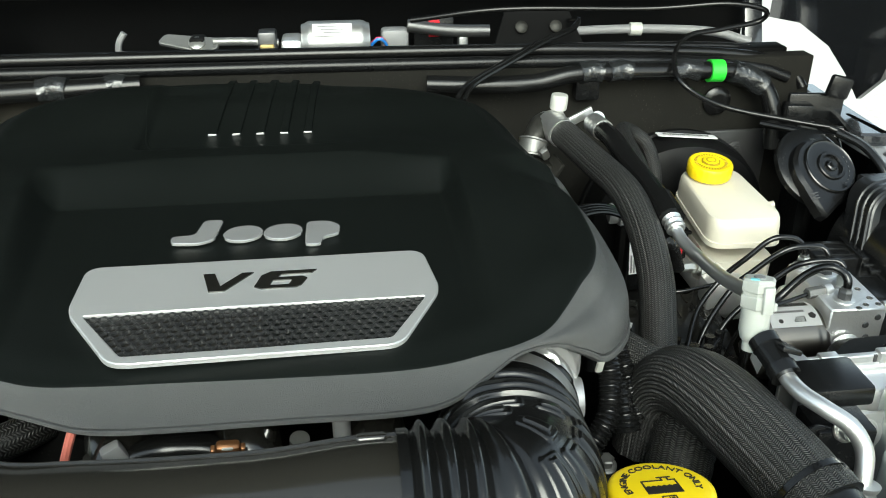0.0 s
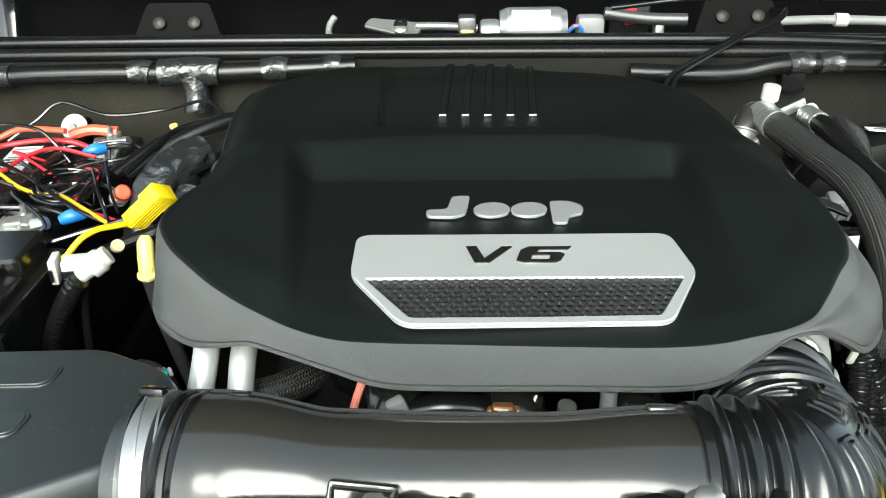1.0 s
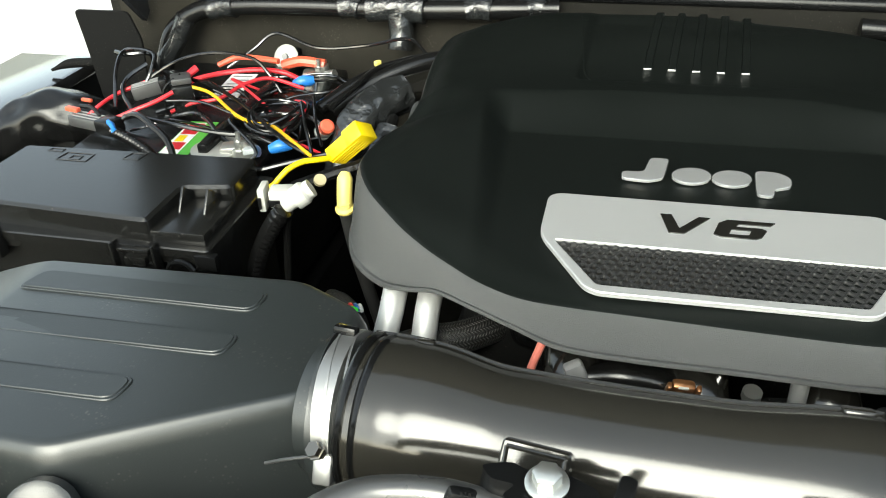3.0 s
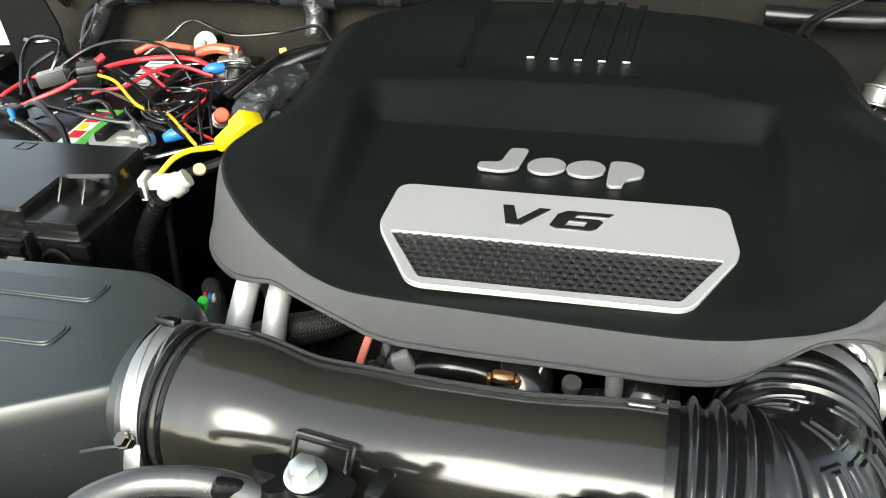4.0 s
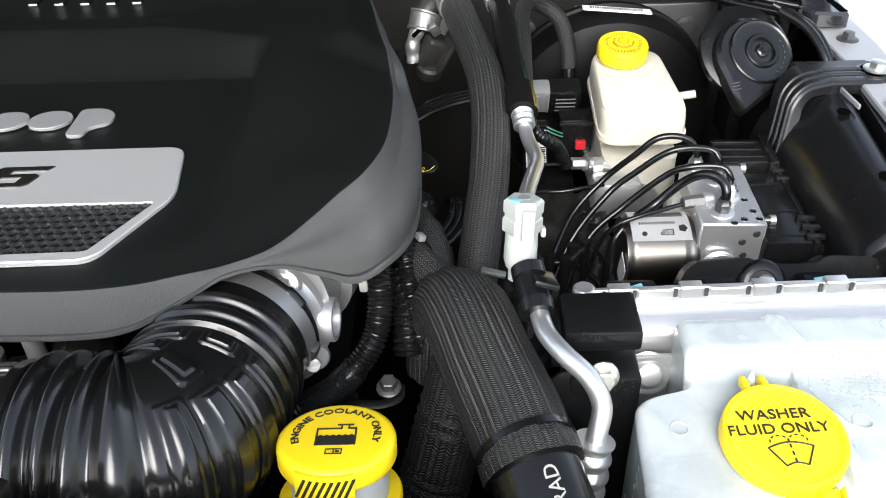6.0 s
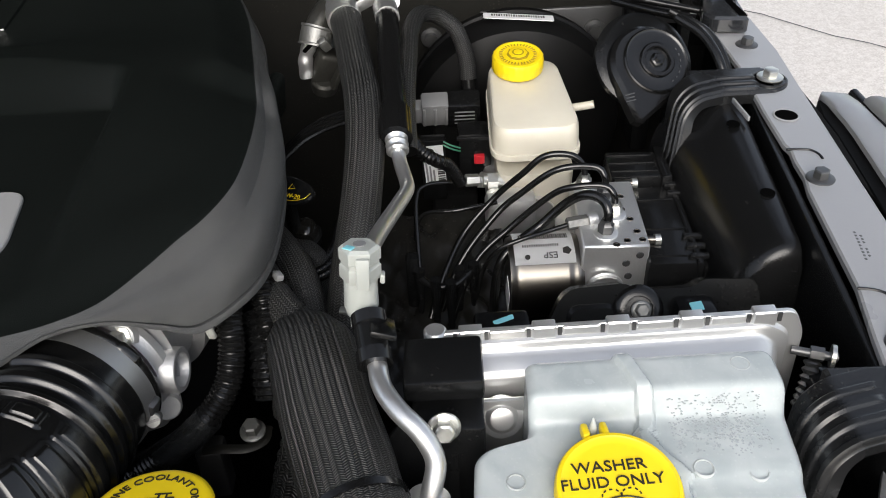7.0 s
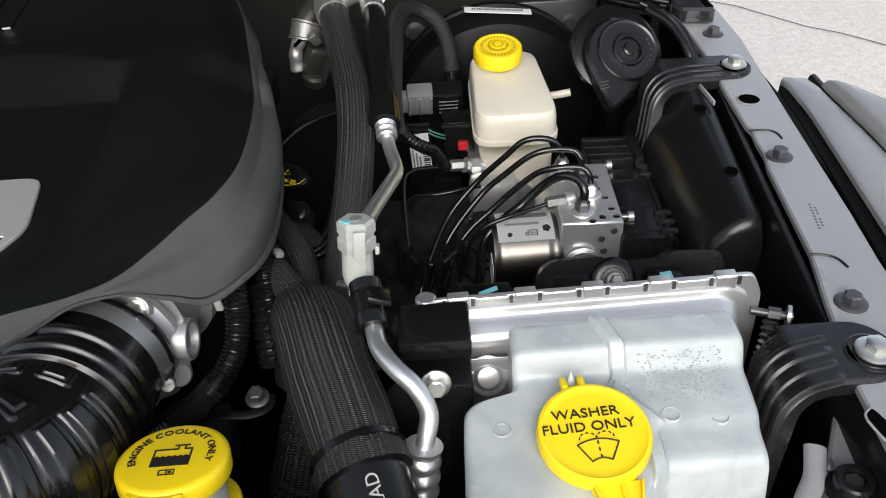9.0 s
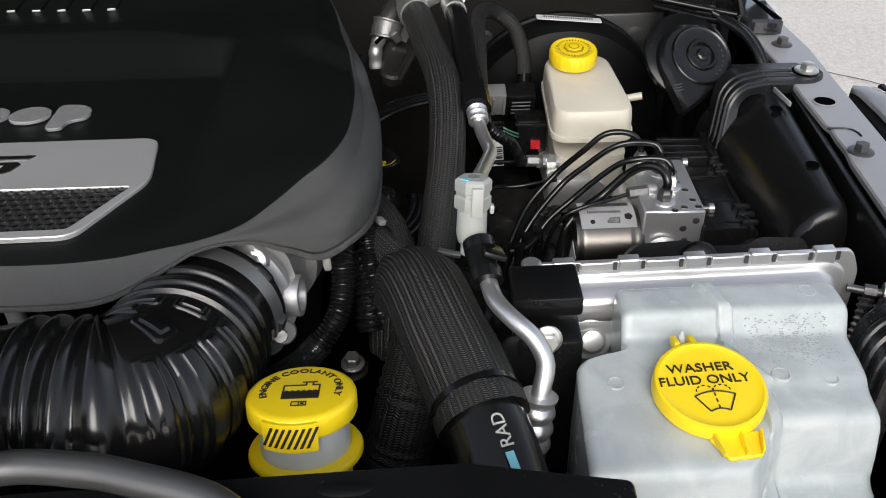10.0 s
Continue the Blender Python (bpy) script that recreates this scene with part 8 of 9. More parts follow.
    part("relay_face", block((0.024, 0.014, 0.026), pose(0.622, 1.030, 1.006, 0, 0, -8), 0.002), GREY_EDGE, corner)
    part("plug", block((0.016, 0.014, 0.020), pose(0.636, 1.020, 1.006, 0, 30, 10), 0.002), GREY, corner, "grey wire connector")
    part("plug_lead", hose([(0.648, 1.022, 1.022), (0.656, 1.020, 1.020), (0.662, 1.010, 1.000)], 0.005, 10), RUBBER, corner)


cowl_things()
harness()


# ---- passenger side: fuse box, battery, wiring ----
def fuse_box():
    f = thing("fuse_box", "black plastic fuse box with a clipped lid", "fuse box", (-0.64, 0.64, 0.86))
    lid = rounded([(-0.775, 0.695), (-0.510, 0.703), (-0.508, 0.640), (-0.556, 0.632), (-0.556, 0.566), (-0.780, 0.577)], 0.006, 3)
    part("lid_top", plate(lid, 1.02, 1.050, 0.003), FUSE, f)
    part("lid_step", block((0.056, 0.066, 0.016), pose(-0.531, 0.601, 1.022, 0, 0, 1), 0.003), FUSE, f)
    for x in (-0.546, -0.520):
        part("gusset", block((0.003, 0.052, 0.040), pose(x, 0.614, 1.010, -38, 0, 1), 0.001), FUSE, f)
    part("lid_rim", plate(rounded([(-0.788, 0.706), (-0.496, 0.710), (-0.496, 0.560), (-0.788, 0.560)], 0.006, 3), 1.017, 1.026, 0.0012), FUSE, f)
    part("lid_rim", plate(rounded([(-0.784, 0.704), (-0.499, 0.708), (-0.499, 0.563), (-0.784, 0.563)], 0.006, 3), 1.008, 1.0165, 0.001), FUSE, f)
    part("base", plate(rounded([(-0.780, 0.700), (-0.502, 0.704), (-0.502, 0.568), (-0.780, 0.568)], 0.008, 3), 0.86, 1.009), FUSE, f)
    for x in (-0.568, -0.735):
        latch = part("latch", block((0.044, 0.006, 0.026), pose(x, 0.559, 1.002), 0.001), SATIN, f)
        for d in (-0.021, 0.021):
            part("latch_side", block((0.003, 0.012, 0.030), pose(x + d, 0.556, 1.001), 0.001), FUSE, latch)
        part("latch_bar", block((0.032, 0.006, 0.004), pose(x, 0.554, 1.022), 0.001), FUSE, latch)
        part("latch_tongue", block((0.022, 0.006, 0.009), pose(x, 0.554, 1.009), 0.0015), FUSE, latch)
        part("latch_bar", block((0.018, 0.004, 0.003), pose(x + 0.003, 0.551, 1.003), 0.0008), GREY, latch, "worn pale latch edge")
    part("front_ring", hose([(-0.525 + 0.013 * math.cos(a), 0.556, 1.004 + 0.011 * math.sin(a)) for a in (0.2, 1.0, 1.8, 2.6, 3.0)], 0.003, 8), SATIN, f)
    part("front_tab", block((0.022, 0.010, 0.016), pose(-0.500, 0.562, 1.006), 0.002), SATIN, f)
    for mark in ([(-0.719, 0.666), (-0.716, 0.683), (-0.684, 0.683), (-0.684, 0.666)], [(-0.706, 0.669), (-0.705, 0.677), (-0.694, 0.677), (-0.694, 0.669)], [(-0.741, 0.684), (-0.739, 0.690), (-0.724, 0.690), (-0.724, 0.684)], [(-0.648, 0.678), (-0.645, 0.692), (-0.628, 0.692), (-0.630, 0.678)]):
        for p, q in zip(mark, mark[1:] + mark[:1]):
            part("moulded_mark", hose([(*p, 1.0502), (*q, 1.0502)], 0.0007, 6), FUSE, f)
    part("stand", block((0.20, 0.10, 0.33), pose(-0.64, 0.64, 0.53), 0.005), DARK, f)
    return f


def battery():
    b = thing("battery", "black car battery with red and green label under tangled wires", "battery", (-0.645, 0.88, 0.80))
    part("case", block((0.235, 0.300, 0.20), pose(-0.650, 0.890, 0.82), 0.008), SATIN, b)
    part("lid", block((0.238, 0.303, 0.016), pose(-0.650, 0.890, 1.005), 0.005), SATIN, b)
    m = pose(-0.640, 0.792, 1.0215, 0, 0, 4)
    label = part("label", block((0.036, 0.095, 0.0008), m, 0), surface("label_green", (0.10, 0.42, 0.06), 0.4, bump=0), b, "green and red battery label")
    part("label_panel", block((0.022, 0.085, 0.0006), m @ pose(-0.006, 0, 0.0006), 0), PAPER, label)
    part("label_band", block((0.018, 0.030, 0.0005), m @ pose(-0.005, 0.025, 0.0011), 0), RED, label)
    part("label_band", block((0.016, 0.018, 0.0005), m @ pose(-0.005, -0.022, 0.0011), 0), RED, label)
    part("label_band", block((0.010, 0.016, 0.0005), m @ pose(-0.008, -0.002, 0.0011), 0), YELLOW, label)
    n = pose(-0.660, 0.955, 1.0215, 0, 0, 6)
    white = part("label", block((0.036, 0.090, 0.0008), n, 0), PAPER, b, "white paper battery label")
    for i in range(6):
        part("print_bar", block((0.026, 0.003, 0.0004), n @ pose(0, -0.035 + 0.014 * i, 0.0008), 0), GREY, white)
    part("vent_cap", lathe([(0.030, 0), (0.030, 0.006), (0.026, 0.009)], pose(-0.760, 0.96, 1.02), 28), SATIN, b)
    for x, y in ((-0.552, 1.000), (-0.556, 0.765)):
        t = part("terminal", lathe([(0.015, 0), (0.014, 0.012), (0.009, 0.013), (0.009, 0.022)], pose(x, y, 1.018), 20), ZINC, b, "bright battery terminal")
        part("clamp", block((0.036, 0.022, 0.012), pose(x - 0.010, y + 0.002, 1.020, 0, 0, 14), 0.004), ZINC, t)
        part("clamp_bolt", lathe([(0.006, 0), (0.006, 0.012), (0.003, 0.013), (0.003, 0.022)], pose(x - 0.002, y - 0.006, 1.028), 6), ZINC, t)
        part("clamp_nut", hose([(x + 0.010, y - 0.014, 1.030), (x + 0.024, y - 0.016, 1.034)], 0.007, 8), ZINC, t)
    part("terminal_plate", lathe([(0.030, 0), (0.030, 0.004), (0.026, 0.006)], pose(-0.592, 0.770, 1.020), 30), surface("lead_grey", (0.35, 0.35, 0.33), 0.5, 0.5, bump=0.2), b, "dull grey clamp plate")
    part("hold_down", block((0.012, 0.30, 0.014), pose(-0.600, 0.900, 1.022), 0.003), SATIN, b)
    part("tray", block((0.26, 0.32, 0.28), pose(-0.65, 0.89, 0.53), 0.005), DARK, b)
    disc = thing("cable_cap", "round white plastic cap above the battery", "cap", (-0.625, 1.057, 1.0))
    part("cap", lathe([(0.0165, 0), (0.018, 0.002), (0.018, 0.004), (0.0155, 0.006), (0.005, 0.0066)], pose(-0.625, 1.054, 1.028, 62, 0, 0), 30), WHITE, disc)
    part("hub", lathe([(0.005, 0), (0.004, 0.004)], pose(-0.625, 1.048, 1.0315, 62, 0, 0), 14), GREY, disc)
    part("stem", block((0.012, 0.050, 0.012), pose(-0.625, 1.076, 1.018), 0.003), DARK, disc)
    return b


def wire(path, r, mat, label, group="loose wires"):
    t = thing("wire", label, "wire", path[0], group)
    part("insulation", hose(path, r * 0.78, 8, 0.006), mat, t)
    return t


WIRE = surface("glossy_wire_insulation", (0.006, 0.006, 0.006), 0.13, bump=0.02, spec=1.0)
AMBER = surface("amber_insulation", (0.62, 0.36, 0.015), 0.35, bump=0.03)
PALE = surface("pale_yellow_plastic", (0.80, 0.66, 0.18), 0.4, bump=0.05)


def wiring():
    k = "thin black wire looped over the battery"
    wire([(-0.690, 1.000, 1.030), (-0.655, 1.016, 1.052), (-0.622, 1.026, 1.072), (-0.558, 1.010, 1.060), (-0.492, 1.022, 1.062), (-0.430, 1.000, 1.080), (-0.395, 0.960, 1.075)], 0.0030, WIRE, k)
    wire([(-0.770, 0.900, 1.030), (-0.746, 0.913, 1.050), (-0.705, 0.921, 1.070), (-0.654, 0.920, 1.080), (-0.616, 0.933, 1.070), (-0.597, 0.934, 1.050), (-0.578, 0.923, 1.030)], 0.0028, WIRE, k)
    wire([(-0.715, 0.920, 1.030), (-0.699, 0.926, 1.040), (-0.658, 0.929, 1.050), (-0.616, 0.941, 1.052), (-0.584, 0.953, 1.045), (-0.552, 0.945, 1.036)], 0.0042, RED, "thick red battery cable")
    wire([(-0.690, 0.845, 1.030), (-0.663, 0.851, 1.040), (-0.629, 0.860, 1.045), (-0.614, 0.892, 1.050), (-0.590, 0.919, 1.050), (-0.548, 0.926, 1.036)], 0.0031, RED, "red battery wire bent over the case")
    wire([(-0.775, 0.790, 1.035), (-0.758, 0.802, 1.050), (-0.750, 0.826, 1.055), (-0.735, 0.840, 1.060), (-0.715, 0.850, 1.066)], 0.0031, RED, "red battery wire bent over the case")
    wire([(-0.735, 0.790, 1.040), (-0.706, 0.803, 1.050), (-0.689, 0.814, 1.055), (-0.672, 0.830, 1.062)], 0.0034, RED, "red battery wire bent over the case")
    wire([(-0.700, 0.995, 1.035), (-0.673, 1.001, 1.045), (-0.640, 0.993, 1.048), (-0.606, 0.985, 1.048)], 0.0050, ORANGE, "faded orange battery cable")
    wire([(-0.606, 0.997, 1.038), (-0.580, 1.000, 1.044), (-0.548, 1.003, 1.040)], 0.0090, ORANGE, "faded orange terminal sleeve")
    wire([(-0.690, 0.866, 1.062), (-0.673, 0.858, 1.060), (-0.635, 0.849, 1.056), (-0.580, 0.801, 1.052), (-0.550, 0.785, 1.050), (-0.528, 0.782, 1.050), (-0.491, 0.747, 1.052), (-0.451, 0.705, 1.056)], 0.0026, AMBER, "thin yellow wire to the yellow connector")
    wire([(-0.710, 0.895, 1.062), (-0.689, 0.884, 1.060), (-0.637, 0.867, 1.056), (-0.572, 0.815, 1.055), (-0.506, 0.752, 1.052), (-0.461, 0.717, 1.052)], 0.0030, WIRE, k)
    wire([(-0.715, 0.785, 1.045), (-0.699, 0.783, 1.050), (-0.639, 0.768, 1.050), (-0.589, 0.764, 1.046), (-0.543, 0.768, 1.042), (-0.505, 0.760, 1.034)], 0.0034, WIRE, k)
    wire([(-0.715, 0.788, 1.045), (-0.690, 0.778, 1.054), (-0.660, 0.757, 1.052), (-0.630, 0.735, 1.046), (-0.615, 0.718, 1.030)], 0.0050, RUBBER, "thick black wire over the battery")
    wire([(-0.744, 0.815, 1.045), (-0.755, 0.850, 1.080), (-0.758, 0.882, 1.092), (-0.719, 0.877, 1.092), (-0.710, 0.856, 1.080), (-0.720, 0.83, 1.05)], 0.0032, WIRE, k)
    wire([(-0.725, 0.870, 1.080), (-0.741, 0.850, 1.070), (-0.739, 0.830, 1.060), (-0.709, 0.798, 1.046)], 0.0036, WIRE, k)
    wire([(-0.525, 0.710, 1.028), (-0.483, 0.725, 1.036), (-0.444, 0.741, 1.042), (-0.420, 0.755, 1.040)], 0.0036, WIRE, k)
    wire([(-0.480, 0.715, 1.012), (-0.441, 0.735, 1.022), (-0.410, 0.747, 1.030), (-0.396, 0.775, 1.042), (-0.398, 0.82, 1.05)], 0.0085, RUBBER, "thick black battery cable")
    wire([(-0.700, 0.823, 1.052), (-0.640, 0.826, 1.054), (-0.590, 0.806, 1.052), (-0.530, 0.780, 1.046)], 0.0022, WIRE, k)
    wire([(-0.780, 0.892, 1.085), (-0.757, 0.881, 1.087), (-0.733, 0.893, 1.085), (-0.742, 0.913, 1.060), (-0.735, 0.93, 1.035)], 0.0042, WIRE, k)
    wire([(-0.474, 0.827, 1.055), (-0.458, 0.873, 1.065), (-0.445, 0.919, 1.070), (-0.419, 0.948, 1.070), (-0.397, 0.963, 1.065)], 0.0046, WIRE, k)
    wire([(-0.509, 0.827, 1.060), (-0.485, 0.777, 1.055), (-0.465, 0.741, 1.040)], 0.0026, WIRE, k)
    wire([(-0.500, 0.845, 1.062), (-0.478, 0.790, 1.056), (-0.458, 0.752, 1.044)], 0.0022, WIRE, k)
    for j in range(3):
        turn = [2 * math.pi * i / 9 + j for i in range(10)]
        wire([(-0.535 + (0.034 - 0.004 * j) * math.cos(a), 0.815 + (0.046 - 0.005 * j) * math.sin(a), 1.046 + 0.004 * j + 0.004 * math.sin(2 * a + j)) for a in turn], 0.0024, WIRE, "coil of thin black wire beside the battery")
    rng = random.Random(11)
    for i in range(7):
        x, y = rng.uniform(-0.60, -0.47), rng.uniform(0.78, 0.96)
        path = [(x + rng.uniform(-0.05, 0.05) * j / 3 + 0.012 * j * (-1) ** i, y - 0.022 * j + rng.uniform(-0.012, 0.012), 1.030 + 0.020 * math.sin(j * 1.1 + i) + 0.006 * rng.random()) for j in range(5)]
        wire(path, rng.choice((0.0018, 0.0022, 0.0028)), WIRE if i % 5 else RED, k if i % 5 else "thin red wire over the battery")
    for i in range(9):
        x, y = rng.uniform(-0.74, -0.50), rng.uniform(0.80, 0.98)
        turn, reach = rng.uniform(-0.6, 0.4), rng.uniform(0.05, 0.10)
        path = [(x + reach * (j - 2.5) / 2.5 * math.cos(turn), y + reach * (j - 2.5) / 2.5 * math.sin(turn) + rng.uniform(-0.010, 0.010), 1.024 + 0.016 * math.sin(math.pi * j / 5) * rng.uniform(0.6, 1.2)) for j in range(6)]
        wire(path, rng.choice((0.0022, 0.0028, 0.0034)), WIRE, k)
    # plugs, fuses and tape
    c = thing("inline_fuse", "grey and black inline fuse holder on the wires", "fuse holder", (-0.68, 0.87, 1.03))
    part("holder", block((0.026, 0.030, 0.036), pose(-0.678, 0.860, 1.026, 0, 0, 32), 0.003), SATIN, c)
    m = pose(-0.7105, 0.840, 1.052, 0, -8, 33)
    arm = part("arm", block((0.036, 0.016, 0.016), m, 0.002), DARK_GREY, c, "dark grey ribbed fuse arm")
    for y in (-0.005, 0.0, 0.005):
        part("arm_rib", block((0.032, 0.0016, 0.0016), m @ pose(0, y, 0.0155), 0.0005), GREY, arm)
    part("collar", block((0.010, 0.020, 0.020), pose(-0.694, 0.851, 1.052, 0, -8, 33), 0.002), SATIN, c)
    part("holder_top", block((0.024, 0.026, 0.008), pose(-0.678, 0.862, 1.0625, 0, 0, 32), 0.002), DARK_GREY, c)
    for d in (-0.012, 0.012):
        part("side_clip", hose([(-0.690 + d * 0.2, 0.852 + d, 1.034), (-0.688 + d * 0.2, 0.852 + d, 1.060), (-0.680, 0.858 + d * 0.6, 1.071)], 0.0014, 8), SATIN, c)
    part("lead_end", hose([(-0.676, 0.876, 1.066), (-0.668, 0.886, 1.072)], 0.0045, 8), RED, c)
    for at, size in (((-0.510, 0.762, 1.036), 0.0095), ((-0.556, 0.945, 1.038), 0.010)):
        t = thing("taped_joint", "lump of bright blue tape round a wire joint", "tape", at, "blue tape joints")
        part("tape", hose([(at[0] - size * 1.2, at[1] - 0.004, at[2] - 0.004), at, (at[0] + size * 1.2, at[1] + 0.006, at[2])], size * 0.72, 14, 0.003, lambda s, a, length: 0.75 + 0.35 * math.sin(math.pi * s / length) + 0.1 * noise.noise((s * 120, math.cos(a) * 2, math.sin(a) * 2))), BLUE, t)
    y = thing("yellow_connector", "yellow plastic wire connector resting by the cover", "connector", (-0.412, 0.714, 1.05))
    u = Vector((0.0365, 0.002, 0.032)).normalized()
    v = Vector((0.0091, -0.0101, -0.0097))
    v = (v - u * v.dot(u)).normalized()
    n = u.cross(v)
    o = Vector((-0.4215, 0.7425, 1.0535)) - n * 0.012
    m = Matrix(((u.x, v.x, n.x, o.x), (u.y, v.y, n.y, o.y), (u.z, v.z, n.z, o.z), (0, 0, 0, 1)))
    part("housing", block((0.050, 0.0155, 0.024), m, 0.0012), YELLOW, y)
    part("end_block", block((0.022, 0.0185, 0.0265), m @ pose(0.0142, -0.0008, -0.0012), 0.0012), YELLOW, y)
    for i in range(5):
        part("grip_rib", block((0.040, 0.0012, 0.0016), m @ pose(-0.004, 0.0084, 0.003 + 0.0042 * i), 0.0004), YELLOW, y)
    part("pigtail", hose([(-0.440, 0.732, 1.041), (-0.449, 0.718, 1.045), (-0.462, 0.709, 1.046), (-0.473, 0.697, 1.043), (-0.4805, 0.690, 1.036), (-0.487, 0.684, 1.029), (-0.496, 0.682, 1.025)], 0.0030, 14), YELLOW, y)
    w = thing("white_plug", "white plastic plug on a taped wire loom", "connector", (-0.436, 0.635, 1.0))
    m = pose(-0.436, 0.636, 1.048, 0, 60, 25)
    part("barrel", lathe([(0.006, -0.018), (0.008, -0.016), (0.008, -0.006), (0.0115, -0.005), (0.0115, 0.006), (0.009, 0.009), (0.009, 0.014)], m, 24), WHITE, w)
    part("housing", block((0.022, 0.018, 0.018), pose(-0.462, 0.652, 1.028, 0, 0, 10), 0.002), WHITE, w)
    part("housing_frame", block((0.007, 0.022, 0.024), pose(-0.482, 0.654, 1.022, 0, 0, 10), 0.0015), WHITE, w)
    part("housing_slot", block((0.018, 0.003, 0.007), pose(-0.463, 0.6428, 1.030, 0, 0, 10), 0.0005), SATIN, w)
    part("housing_slot", block((0.003, 0.004, 0.012), pose(-0.4815, 0.6425, 1.026, 0, 0, 10), 0.0005), SATIN, w)
    part("key", block((0.006, 0.006, 0.014), m @ pose(0, 0.010, -0.005), 0.0015), WHITE, w)
    part("tail", hose([(-0.452, 0.630, 1.034), (-0.466, 0.628, 1.015), (-0.482, 0.626, 0.985), (-0.490, 0.624, 0.955), (-0.490, 0.62, 0.90)], 0.009, 16, 0.002, ribbed(0.006, 0.06)), RUBBER, w)
    part("tail", hose([(-0.448, 0.634, 1.030), (-0.456, 0.640, 1.005), (-0.462, 0.642, 0.965), (-0.466, 0.64, 0.91)], 0.004, 10), RUBBER, w)
    part("band", lathe([(0.006, 0), (0.006, 0.004)], pose(-0.426, 0.664, 1.050, 30, 30, 0), 20), surface("cream_band", (0.40, 0.34, 0.20), 0.5), w)
    d = thing("dipstick_loop", "yellow plastic dipstick loop on a dark tube", "dipstick", (-0.408, 0.672, 0.9))
    part("loop", hose([(-0.4085, 0.677, 1.016), (-0.409, 0.681, 1.028), (-0.4095, 0.687, 1.040), (-0.410, 0.692, 1.047)], 0.0078, 18, 0.003, lambda s, a, length: 1.0 - 0.4 * smooth(length - 0.006, length, s)), PALE, d)
    part("stopper", lathe([(0.0085, 0), (0.0098, 0.002), (0.0098, 0.004), (0.007, 0.006), (0.006, 0.010)], pose(-0.408, 0.676, 1.012, 10, 0, 0), 24), PALE, d)
    part("tube", hose([(-0.408, 0.676, 1.014), (-0.406, 0.69, 0.95), (-0.39, 0.70, 0.85)], 0.007, 12), STEEL, d)
    r = thing("red_button", "small red cap switch among the wires", "switch", (-0.47, 0.795, 1.03))
    part("cap", lathe([(0.007, 0), (0.0082, 0.002), (0.0082, 0.010), (0.006, 0.012)], pose(-0.470, 0.795, 1.044, 20, 50, -20), 20), ORANGE, r)
    part("collar", lathe([(0.0060, -0.022), (0.0060, -0.014), (0.0094, -0.0135), (0.0094, -0.0095), (0.0070, -0.009), (0.0070, -0.006), (0.0094, -0.0055), (0.0094, -0.001), (0.0078, 0.0005)], pose(-0.470, 0.795, 1.044, 20, 50, -20), 16), ZINC, r)
    t = thing("taped_boot", "wrinkled black taped harness boot beside the engine cover", "wire harness", (-0.42, 0.83, 0.95))
    part("boot", hose([(-0.402, 0.872, 1.060), (-0.425, 0.838, 1.054), (-0.441, 0.806, 1.036), (-0.450, 0.78, 0.99)], 0.0235, 44, 0.0022, lambda s, a, length: 0.94 + 0.16 * noise.noise((s * 60, 2 * math.cos(a), 2 * math.sin(a))) + 0.06 * abs(noise.noise((s * 190 + 3 * a, 4 * math.cos(a), 4 * math.sin(a))))), TAPE, t, "crinkled black tape boot")
    part("feed_tube", hose([(-0.345, 0.940, 1.055), (-0.372, 0.912, 1.058), (-0.405, 0.868, 1.060)], 0.0175, 28, 0.004), GLOSSY, t)
    part("edge_clip", block((0.009, 0.005, 0.006), pose(-0.451, 0.934, 1.068, 10, 0, 50), 0.0015), PALE, t, "pale plastic clip")
    part("sleeve", hose([(-0.352, 0.960, 1.075), (-0.400, 0.930, 1.072), (-0.450, 0.900, 1.056), (-0.490, 0.865, 1.035)], 0.0105, 18), RUBBER, t)
    part("sleeve", hose([(-0.370, 0.985, 1.065), (-0.420, 0.960, 1.062), (-0.470, 0.925, 1.050), (-0.51, 0.88, 1.03)], 0.0090, 16), RUBBER, t)
    part("drop", hose([(-0.395, 0.800, 1.045), (-0.402, 0.77, 1.020), (-0.405, 0.75, 0.97)], 0.016, 18), TAPE, t)
    p = thing("taped_junction", "lumpy black taped wire junction with a grey connector", "wire harness", (-0.84, 0.83, 0.95))
    part("boot", hose([(-0.920, 0.815, 0.985), (-0.880, 0.830, 1.010), (-0.838, 0.838, 1.018), (-0.800, 0.848, 1.008), (-0.780, 0.850, 0.985)], 0.036, 48, 0.003,
                      lambda s, a, length: 0.55 + 0.45 * math.sin(math.pi * min(1, 0.08 + s / length)) ** 0.5 + 0.13 * noise.noise((s * 40, 2 * math.cos(a), 2 * math.sin(a)))), RUBBER, p, "crinkled black tape boot")
    m = pose(-0.765, 0.789, 1.030, 0, 0, -14)
    plug = part("plug", block((0.050, 0.020, 0.014), m, 0.003), DARK_GREY, p, "dark grey wire connector")
    for y in (-0.006, 0.0, 0.006):
        part("plug_rib", block((0.044, 0.002, 0.0016), m @ pose(0, y, 0.0135), 0.0006), GREY, plug)
    part("plug_end", block((0.026, 0.024, 0.018), m @ pose(0.034, 0, -0.002), 0.003), SATIN, p)
    part("latch_arm", hose([(-0.785, 0.806, 1.048), (-0.765, 0.800, 1.050), (-0.748, 0.790, 1.044)], 0.0026, 8), SATIN, p)
    part("red_tab", block((0.020, 0.007, 0.005), pose(-0.789, 0.797, 1.045, 0, 0, -14), 0.001), ORANGE, p)
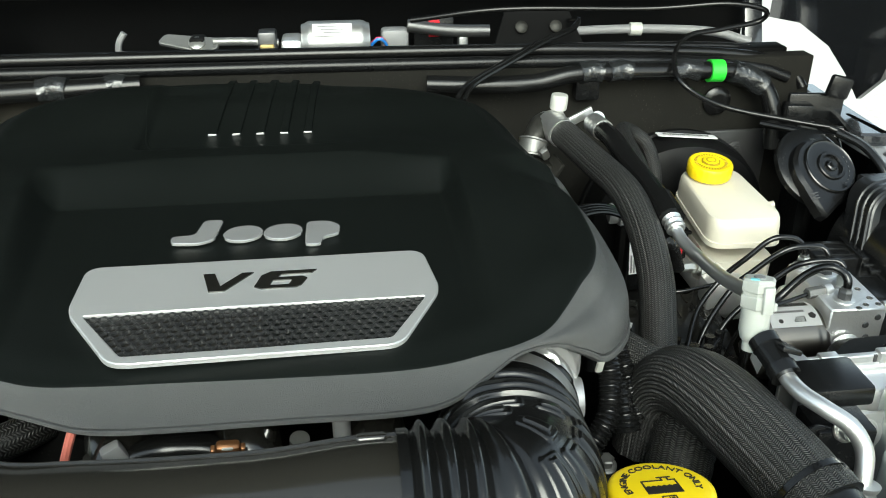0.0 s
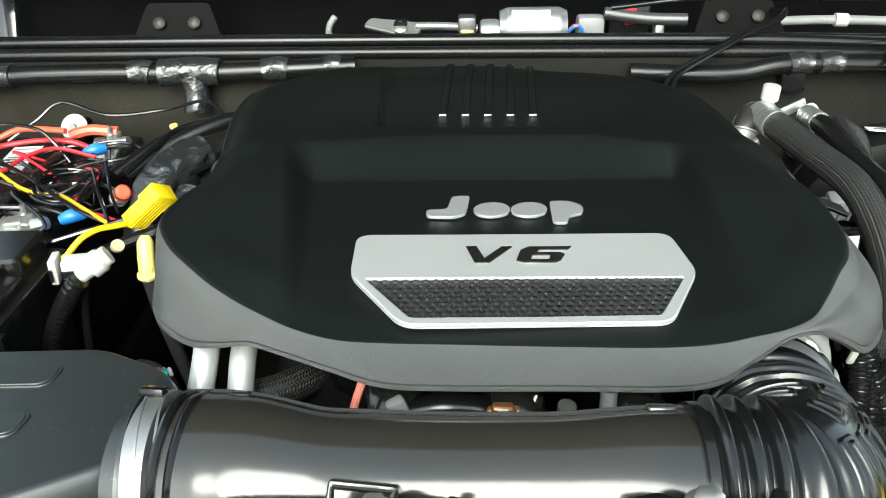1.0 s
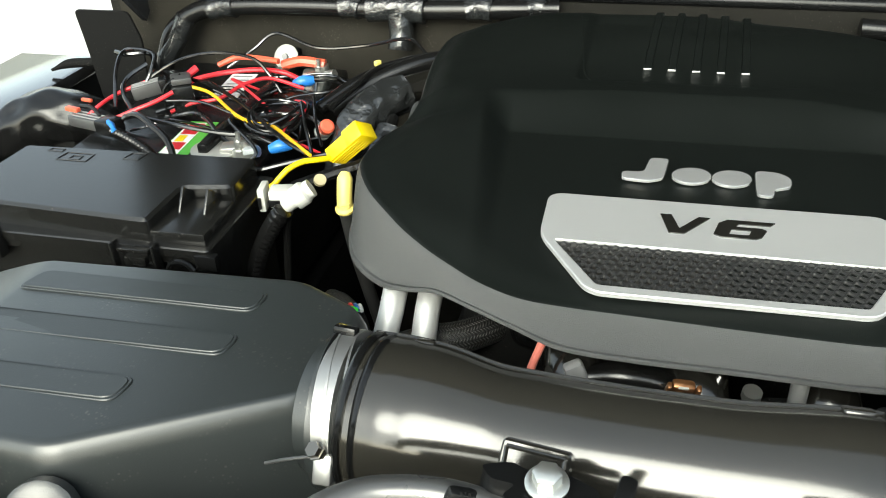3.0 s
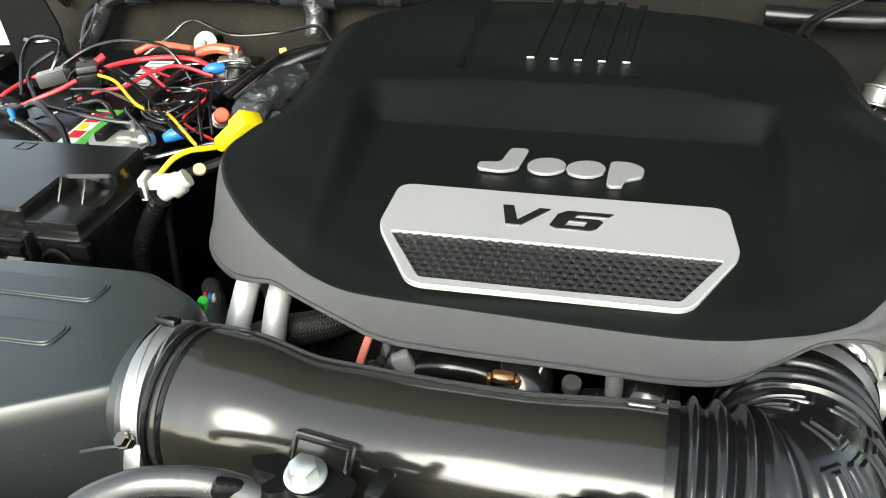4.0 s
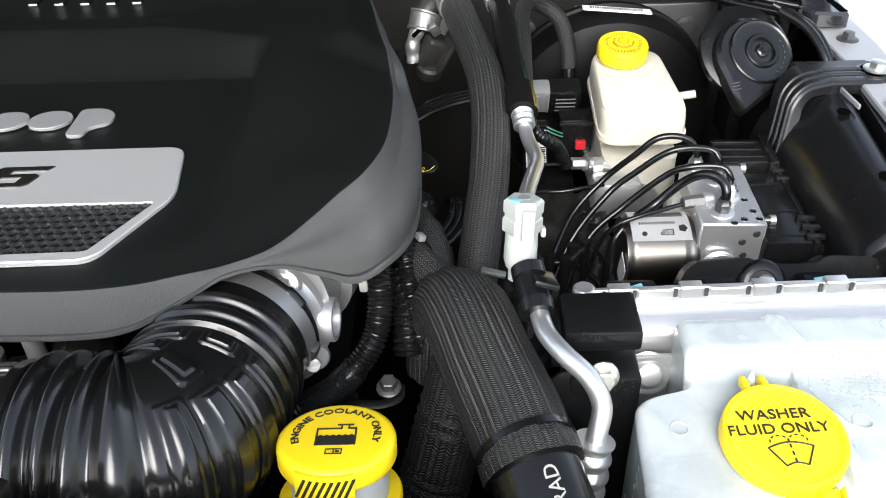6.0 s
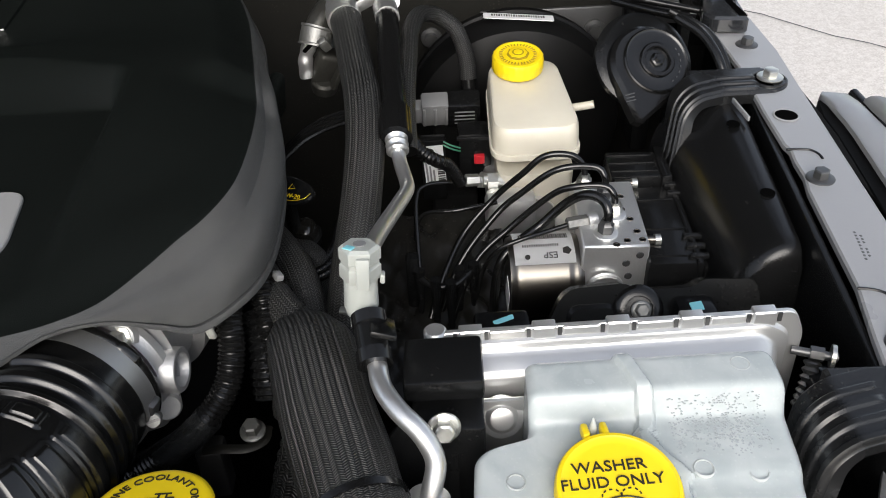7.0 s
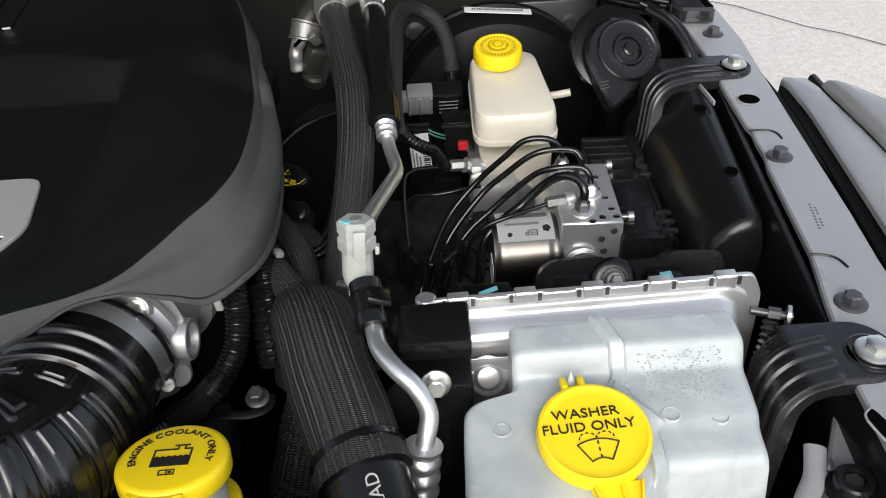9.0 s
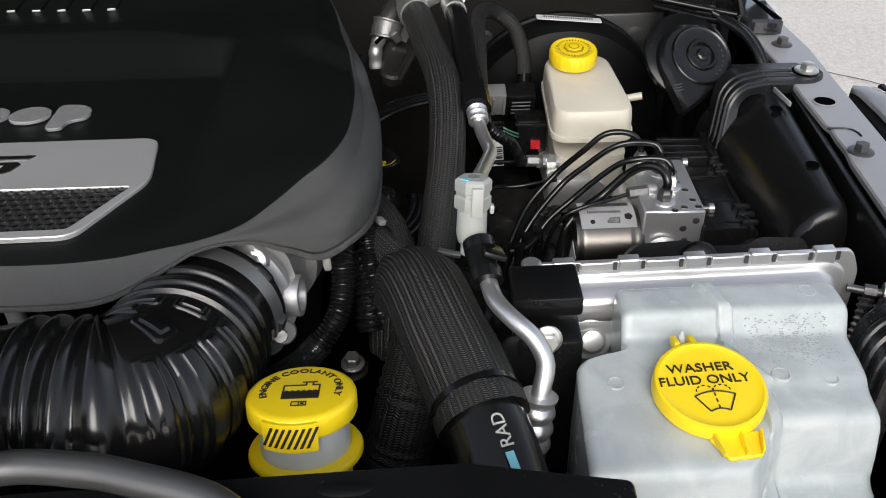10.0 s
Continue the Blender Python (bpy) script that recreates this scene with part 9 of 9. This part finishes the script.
    part("red_tab", block((0.016, 0.004, 0.004), pose(-0.786, 0.822, 1.047, 0, 0, -10), 0.001), ORANGE, p)
    part("blue_lead", hose([(-0.722, 0.768, 1.048), (-0.714, 0.761, 1.047), (-0.706, 0.752, 1.043)], 0.0040, 8, 0.002, lambda s, a, length: 0.8 + 0.4 * noise.noise((s * 300, math.cos(a), math.sin(a)))), BLUE, p)
    part("conduit", hose([(-0.712, 0.758, 1.041), (-0.690, 0.750, 1.038), (-0.660, 0.739, 1.028), (-0.640, 0.730, 1.010)], 0.0062, 14, 0.0012, ribbed(0.0045, 0.09)), RUBBER, p)
    part("stand", block((0.05, 0.05, 0.30), pose(-0.84, 0.84, 0.70), 0.004), DARK, p)
    s = thing("coolant_pipes", "pair of bright aluminium pipes in front of the engine", "pipes", (-0.29, 0.49, 0.90))
    for x, low in ((-0.308, -0.316), (-0.279, -0.280)):
        part("pipe", hose([(x, 0.525, 1.040), (x, 0.505, 1.026), ((x + low) / 2, 0.489, 1.000), (low, 0.475, 0.95), (low, 0.47, 0.88)], 0.0100, 22, 0.005, lambda q, a, length: 1 - 0.2 * smooth(0.05, 0.09, q)), PIPE, s)
    h = thing("front_hose", "black woven hose that bends below the engine cover", "hose", (-0.25, 0.45, 0.95))
    part("sleeve", hose([(-0.335, 0.500, 0.965), (-0.305, 0.507, 0.985), (-0.28, 0.512, 0.994), (-0.254, 0.518, 0.998), (-0.233, 0.536, 0.998), (-0.222, 0.566, 0.99), (-0.218, 0.61, 0.97)], 0.0135, 24), BRAID_FINE, h)
    part("sleeve", hose([(-0.40, 0.60, 0.96), (-0.372, 0.560, 0.985), (-0.345, 0.520, 1.000), (-0.33, 0.49, 1.0)], 0.009, 16), BRAID, h)
    q = thing("dip_wire", "pale red wire with a grey plug under the cover's edge", "wire", (-0.19, 0.44, 1.0))
    part("wire", hose([(-0.178, 0.455, 1.062), (-0.186, 0.448, 1.040), (-0.192, 0.440, 1.020)], 0.0030, 8), surface("pale_red_wire", (0.55, 0.16, 0.12), 0.4), q)
    part("plug", block((0.022, 0.016, 0.022), pose(-0.190, 0.440, 1.002, 0, 10, 20), 0.003), GREY, q)
    part("clip", block((0.014, 0.010, 0.030), pose(-0.150, 0.450, 1.015, 0, -20, 20), 0.003), GREY, q)
    g = thing("green_clip", "small green clip with thin wires behind the airbox", "clip", (-0.335, 0.48, 1.0))
    part("clip", block((0.008, 0.008, 0.016), pose(-0.338, 0.490, 1.022, 10, 20, 0), 0.002), GREEN, g)
    for i, mt in enumerate((RED, BLUE, WHITE)):
        part("wire", hose([(-0.350 + 0.004 * i, 0.520, 1.015), (-0.342 + 0.004 * i, 0.505, 1.028), (-0.335 + 0.003 * i, 0.495, 1.030)], 0.0016, 6), mt, g)


fuse_box()
battery()
wiring()
